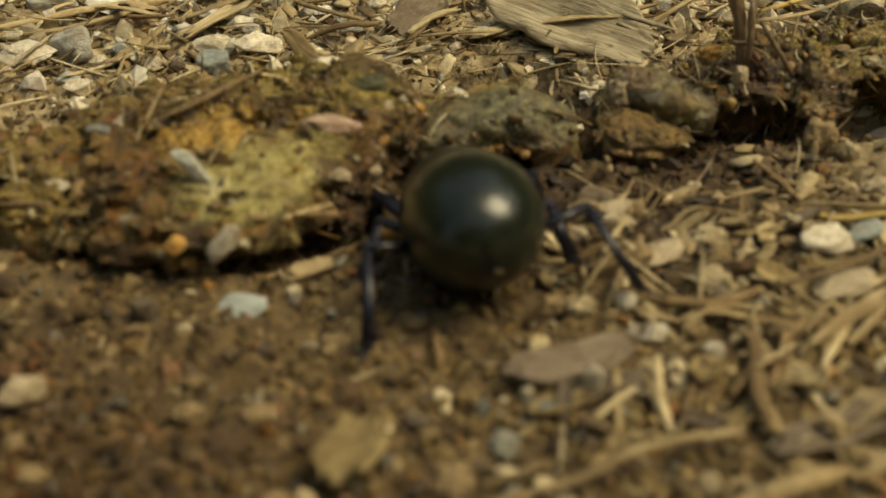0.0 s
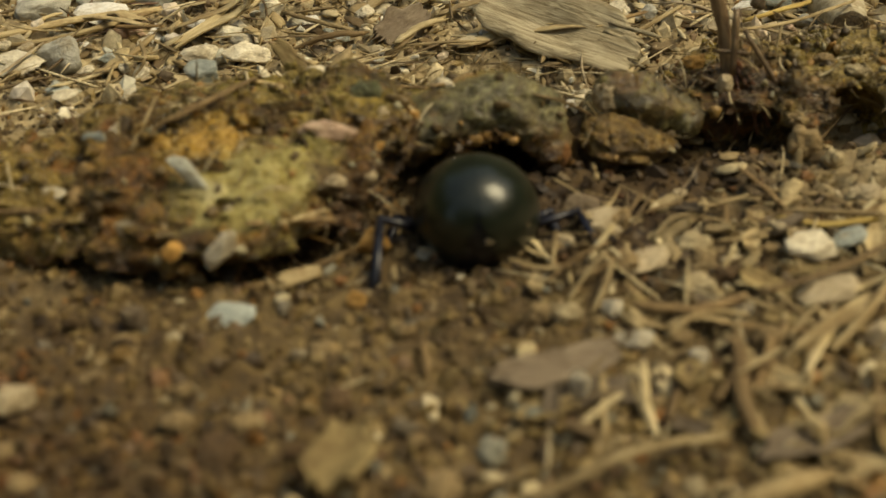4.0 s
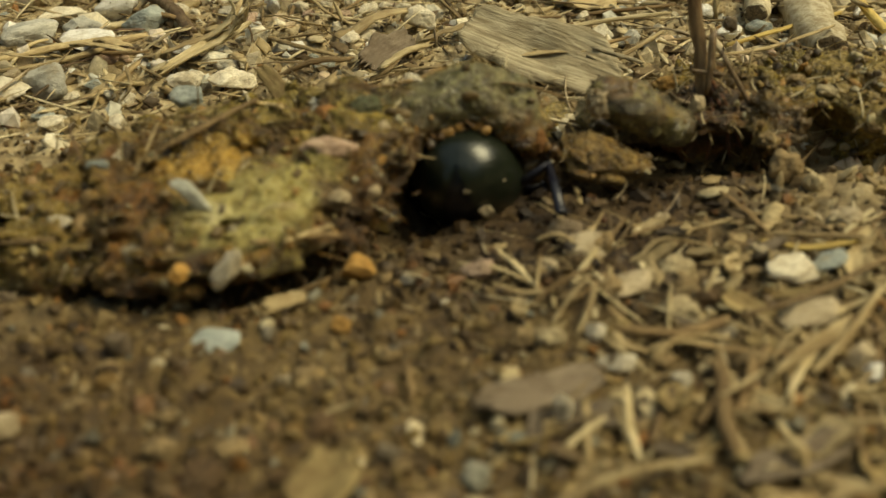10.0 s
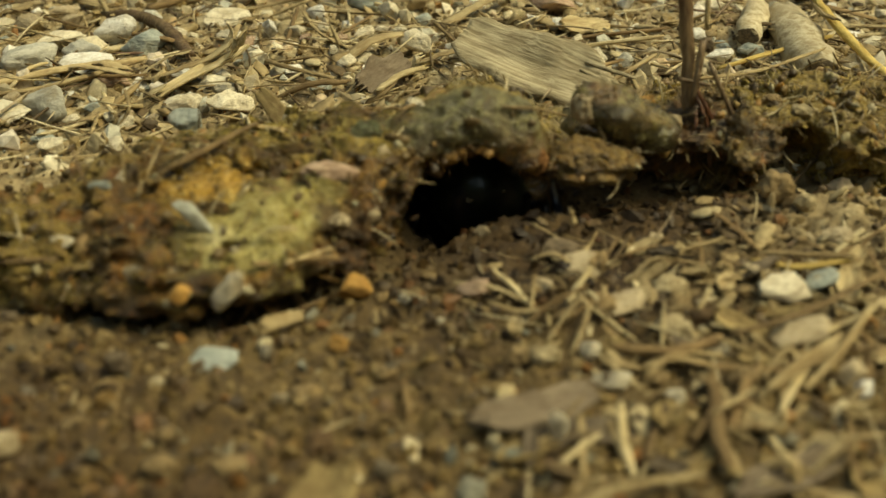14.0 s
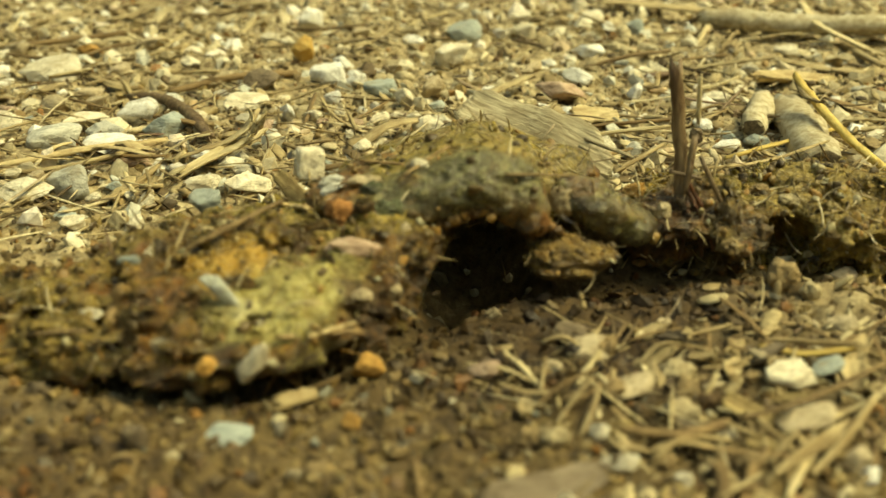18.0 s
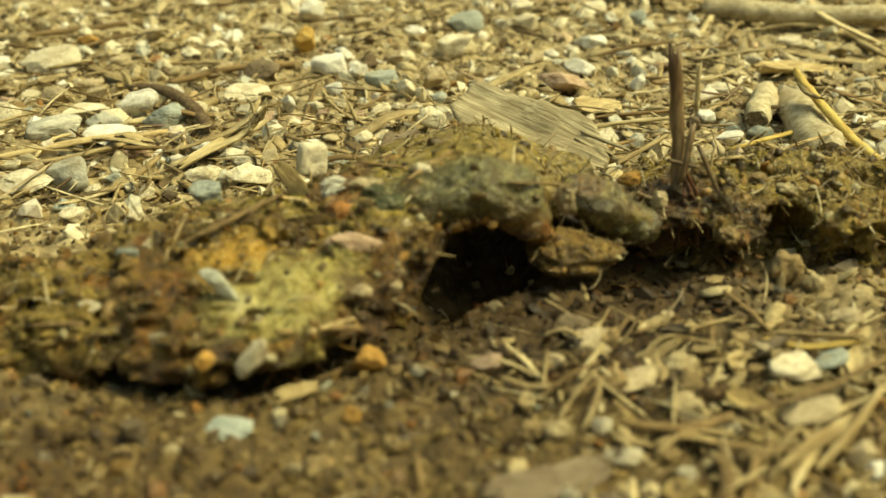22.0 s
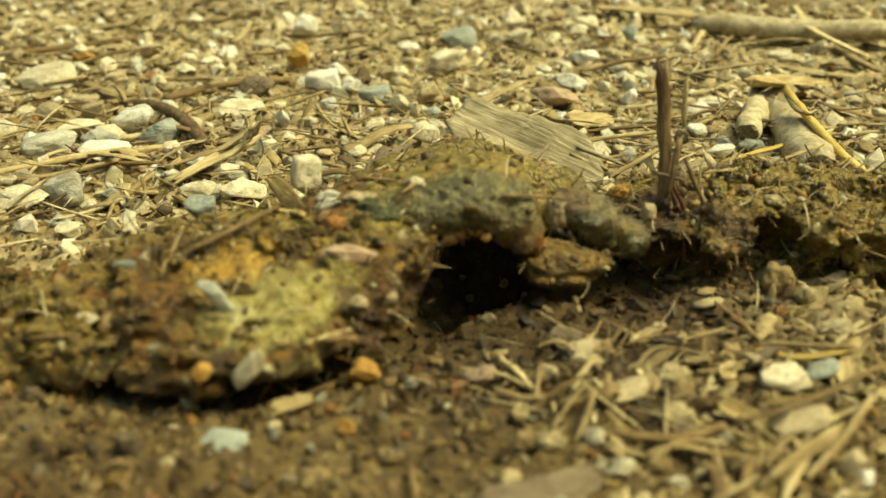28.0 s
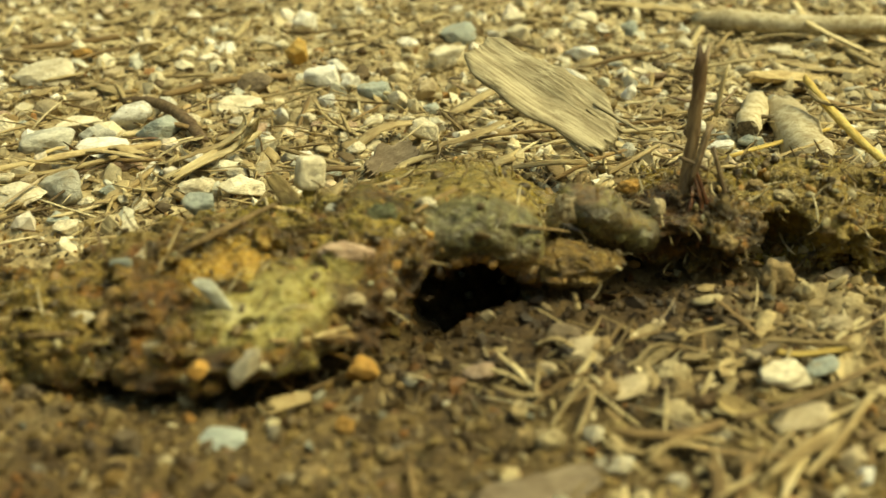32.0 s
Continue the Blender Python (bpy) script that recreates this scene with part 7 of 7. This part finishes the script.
for side in (-1, 1):
    for which, (y0, knee, foot, r) in {"fore": (0.005, (0.0058, 0.0075, 0.0002), (0.0066, 0.0105, -0.0036), 0.00075),
                                      "middle": (0.0012, (0.0060, 0.0005, -0.0004), (0.0070, -0.0005, -0.0042), 0.00062),
                                      "hind": (-0.0028, (0.0074, -0.0036, 0.0004), (0.0096, -0.0072, -0.0044), 0.0005)}.items():
        root = np.array((side * 0.0036, y0, -0.0012))
        leg = new("leg")
        leg.parent, leg.location = beetle, Vector(root)
        k, e = np.array((side * knee[0], knee[1], knee[2])) - root, np.array((side * foot[0], foot[1], foot[2])) - root
        made("thigh", leg_mesh((0, 0, 0), k, r * 1.15, r * 0.8), M_LEG, leg)
        made("shin", leg_mesh(k, e, r * 0.65, r * 0.95, 5), M_LEG, leg, "blue-black spiny shin")
        tip = e + np.array((side * 0.0012, -0.0012 if which != "fore" else 0.0012, -0.0005))
        made("foot", leg_mesh(e, tip, r * 0.38, r * 0.2, 2), M_LEG, leg)
        LEGS[which, side] = leg


# ---- what moves ----
def shoved(ob, base, rows):
    """Rows of seconds, shift to the right, shift up (mm), lean to the right and pitch (degrees) from where ob was built."""
    at = base.translation.copy()
    walk(ob, [(t, Matrix.Translation(at + Vector((dx * MM, 0, dz * MM))) @ pose(0, 0, 0, pitch, lean, 0) @ Matrix.Translation(-at) @ base) for t, dx, dz, lean, pitch in rows])


def motions():
    shoved(crust_lobe, crust_lobe.matrix_basis.copy(), [
        (0, -2.9, -0.7, 2, 0), (2, -2.8, -0.7, 2, 0), (3, -2.5, -0.5, 2, 0), (3.5, -2.5, -0.5, 2, 0), (5.5, -1.3, -0.3, 1, 0), (7, -1.3, -0.3, 1, 0), (9, -1.0, -0.25, 0, 0),
        (10, -0.7, -0.1, -1, 0), (12, -0.8, -0.2, 0, 0), (13.5, -0.7, -0.3, 0, 0), (15.5, 0, 0.1, -1, 0), (17, 0.1, 0.1, -1, 0), (21, 0, 0, 0, 0), (25, -0.15, -0.1, 0, 0), (28, 0.1, 0.1, 0, 0), (32, 0, 0.1, 0, 0)])
    shoved(crust_roof, crust_roof.matrix_basis.copy(), [
        (0, 1.0, -7.9, 8, -15), (2, 1.1, -7.8, 8, -15), (3, 1.2, -7.5, 8, -15), (3.5, 1.2, -6.9, 7, -15), (5.5, 0.7, -3.6, 1, -14), (6, 0.8, -3.9, 1, -14), (7, 0.8, -3.8, 1, -14), (8, 0.6, -3.5, 0, -14), (9, 0.5, -3.5, 0, -14),
        (9.5, 0.2, -2.6, 0, -14), (10, 0.2, -2.8, 0, -14), (10.5, 0.0, -2.5, 0, -14), (11, -0.1, -2.7, 0, -14), (11.5, 0.1, -2.9, 0, -14), (12, 0.3, -2.7, -1, -14), (12.5, 0.6, -2.7, -2, -13), (13, 1.0, -2.4, -2, -11), (13.5, 0.9, -2.4, -2, -10),
        (15.5, 0, 0.7, -3, -4), (16, -0.4, 1.7, -3, -1), (17, -0.3, 1.8, -3, 0), (17.5, -0.2, 1.8, -3, 0), (18, -0.1, 1.3, -2, 0), (19, -0.3, 1.0, -2, 0), (20, -0.1, 0.4, 0, 0), (21, 0, 0, 0, 0), (25, -0.2, 0, 0, 0), (28, 0, 0, 0, 0),
        (28.5, 0.4, -0.8, 3, 0), (29, 0.6, -1.0, 4, 0), (30, 0.6, -1.1, 4, 0), (31, 0.6, -1.0, 4, 0), (31.5, 0.7, -1.4, 4, 0), (32, 0.9, -2.6, 6, 0)])
    shoved(crust_roll, crust_roll.matrix_basis.copy(), [
        (0, 2.6, -2.4, -4, 0), (3.5, 2.6, -2.2, -4, 0), (5.5, 3.1, -1.2, -2, 0), (7, 3.2, -1.1, -2, 0), (9, 3.2, -0.8, -2, 0), (10, 3.4, -0.3, -2, 0), (11, 2.6, -0.6, 0, 0), (12, 3.2, 0.2, 0, 0), (12.5, 3.5, 0.8, -3, 0), (13, 3.2, 1.5, -4, 0), (13.5, 3.0, 1.2, -3, 0),
        (15.5, 0.4, 1.2, 0, 0), (16, 0.1, 1.1, 0, 0), (17, -0.1, 0.8, 0, 0), (19, -0.4, 0.4, 0, 0), (20, -0.2, 0, 0, 0), (21, 0, 0, 0, 0), (25.5, 0.1, -0.2, 0, 0), (28, -0.2, -0.1, 0, 0), (28.5, 0.4, -0.2, 0, 0), (30, 0.6, -0.2, 0, 0), (32, 0.7, 0.1, 0, 0)])
    shoved(crust_clod, crust_clod.matrix_basis.copy(), [
        (0, 3.4, -1.4, 6, 0), (3.5, 3.3, -1.2, 6, 0), (5.5, 3.9, -0.5, 12, 0), (9, 3.4, -0.4, 12, 0), (11, 2.3, -0.6, 10, 0), (12, 3.1, 0.0, 14, 0), (12.5, 3.6, 1.4, 6, 0), (13, 3.8, 2.9, 0, 0), (13.5, 3.2, 1.7, 2, 0),
        (15.5, 0.6, 0.8, 0, 0), (16, 0.1, 0.5, 0, 0), (19, -0.4, 0.3, 0, 0), (21, 0, 0, 0, 0), (25, -0.1, -0.1, 0, 0), (28, -0.4, 0.1, 0, 0), (29, 0.6, 0.1, 0, 0), (32, 0.7, -0.2, 0, 0)])
    shoved(crust_edge, crust_edge.matrix_basis.copy(), [
        (0, 4.8, -1.0, 0, 0), (3.5, 4.8, -1.0, 0, 0), (6, 4.4, -0.9, 0, 0), (9, 4.2, -0.8, 0, 0), (10, 3.9, -0.6, 0, 0), (11, 3.0, -0.5, 0, 0), (12, 3.3, -0.5, 0, 0), (13, 3.0, -0.2, 0, 0), (13.5, 2.7, -0.3, 0, 0), (15.5, 1.8, -0.4, 0, 0), (17, 1.2, -0.3, 0, 0),
        (18, 0.7, -0.3, 0, 0), (19, 0.4, -0.3, 0, 0), (20, -0.1, 0, 0, 0), (21, 0, 0, 0, 0), (25.5, 0.15, 0, 0, 0), (28, -0.2, 0.05, 0, 0), (29, 0.05, 0.1, 0, 0), (31.5, -0.05, 0, 0, 0), (32, 0.7, 0.2, 0, 0)])
    shoved(twig, twig.matrix_basis.copy(), [
        (0, 4.1, -1.5, -9, 0), (3.5, 4.1, -1.5, -9, 0), (5.5, 3.7, -1.4, -9, 0), (9, 3.5, -1.2, -8, 0), (10, 3.2, -1.1, -6, 0), (11, 2.4, -0.8, -3, 0), (12, 2.7, -0.8, -2, 0), (13, 2.6, 0.0, -1, 0), (13.5, 2.4, 0.1, -1, 0),
        (15.5, 1.2, 0, -2, 0), (17, 1.1, -0.4, -2, 0), (18, 0.7, -0.3, -1, 0), (19, 0.3, -0.3, -1, 0), (20, -0.2, 0, 0, 0), (21, 0, 0, 0, 0), (25.5, -0.1, 0, 1, 0), (28, -0.5, 0, 1, 0), (28.5, 0, 0.3, 1, 0), (31.5, 0, 0.3, 1, 0), (32, 1.0, 1.0, 9, 0)])
    shoved(wood_chip, wood_chip.matrix_basis.copy(), [
        (0, 2.0, -2.8, -6, 0), (9, 2.0, -2.5, -6, 0), (10, 2.0, -2.5, -5, 0), (11, 1.3, -2.0, -4, 0), (12, 1.6, -1.7, -4, 0), (13, 2.0, -1.4, -3, 0), (15.5, 1.2, -1.4, -3, 0), (17, 0.8, -0.4, -1, 0), (18, 0.6, 0.2, 0, 0), (20, -0.2, 0.5, 0, 0),
        (21, 0, 0, 0, 0), (25, -0.5, 0.2, 0, 0), (28, 0.2, -0.1, 0, 0), (28.5, 1.0, 2.1, 4, 0), (29, 1.1, 1.7, 4, 0), (30, 0.8, 0.8, 2, 0), (31, 0.8, 1.1, 2, 0), (31.5, 1.0, 1.8, 4, 0), (32, 1.9, 5.4, 12, 0)])
    shoved(yellow_stalk, yellow_stalk.matrix_basis.copy(), [
        (0, 6.6, -4.6, 0, 0), (9, 6.6, -3.9, 0, 0), (10, 5.8, -2.3, 0, 0), (11, 3.7, -1.1, 0, 0), (12, 3.2, -0.5, 0, 0), (13, 3.3, -1.2, 0, 0), (15.5, 1.8, -0.3, 0, 0), (17, 0.8, 0.1, 0, 0), (19, 0.2, 0.4, 0, 0), (21, 0, 0, 0, 0),
        (25.5, 0.3, -0.8, 0, 0), (28, 0.1, -0.7, 0, 0), (29, 1.4, -0.7, 0, 0), (32, 2.5, 0.0, 0, 0)])
    shoved(pale_block, pale_block.matrix_basis.copy(), [
        (0, 0, -4.5, 0, 0), (16, 0, -4.5, 0, 0), (17.5, -0.1, 0.2, 0, 0), (19, -0.2, 0.4, 0, 0), (21, 0, 0, 0, 0), (28, 0, 0.1, 0, 0), (32, 0.5, -0.2, 0, 0)])
    # the beetle: seconds, x, y, z (mm), nose down, lean, turn
    walk(beetle, [(t, pose(x * MM, y * MM, z * MM, -nose, lean, turn)) for t, x, y, z, nose, lean, turn in (
        (0, 0.42, 65.75, 4.58, 16, -4, 8),
        (0.5, 0.42, 65.95, 4.45, 16, -2, 8),
        (0.8, 0.45, 66.30, 4.25, 16, -3, 8),
        (1.2, 0.52, 67.00, 4.00, 18, -4, 4),
        (1.6, 0.72, 67.95, 3.75, 18, -3, 4),
        (2, 0.45, 69.10, 3.60, 18, 0, 6),
        (2.6, 1.85, 71.59, 1.79, 26, -3, 8),
        (3, 2.28, 73.09, 0.62, 28, -4, 8),
        (3.5, 1.84, 72.99, 0.79, 27, -2, 6),
        (4.5, 2.25, 75.52, 0.44, 30, -2, -4),
        (5.5, 2.68, 77.82, 0.74, 31, -4, -10),
        (6, 2.48, 78.24, 0.47, 31, -6, -14),
        (6.5, 2.52, 78.86, 0.74, 31, -5, -14),
        (7, 2.38, 79.66, 0.27, 32, -5, -12),
        (7.5, 2.69, 80.71, 0.27, 32, -4, -10),
        (8, 2.72, 81.67, -0.11, 32, -4, -12),
        (8.5, 2.79, 82.56, -0.61, 32, -4, -12),
        (9, 2.98, 83.45, -0.86, 33, -4, -12),
        (9.5, 3.51, 84.87, -0.27, 33, -4, -10),
        (10, 3.49, 85.62, -0.39, 33, -4, -10),
        (11, 3.75, 87.16, -0.91, 34, -4, -8),
        (12, 4.10, 88.80, -1.59, 35, -6, -14),
        (12.5, 4.68, 89.52, -2.09, 36, -8, -16),
        (13, 5.33, 90.59, -2.53, 37, -8, -18),
        (13.5, 5.38, 91.73, -3.39, 38, -8, -18),
        (14.5, 4.91, 93.79, -3.68, 36, -5, -12),
        (15.5, 4.32, 96.48, -3.82, 38, -2, -4),
        (16, 4.34, 98.89, -4.20, 40, 0, 0),
        (17, 3.8, 101, -11.00, 45, 0, 0),
        (18, 3.5, 101, -26.00, 50, 0, 0),
        (32, 3.5, 101, -26.00, 50, 0, 0),
    )])
    # shoving legs
    for (which, side), leg in LEGS.items():
        home = leg.matrix_basis.copy()
        rows, k = [], 0
        late = {"fore": 0.0, "middle": 0.33, "hind": 0.66}[which] + (0.5 if side > 0 else 0)
        t = 0.0
        while t <= 16.0:
            s = math.sin(2 * math.pi * (t / 1.3 + late))
            rows.append((t, home @ pose(0, 0, 0, 6 * s * side, 6 * s, 20 * s * side)))
            t += 0.25
        rows.append((32.0, home))
        walk(leg, rows)


motions()
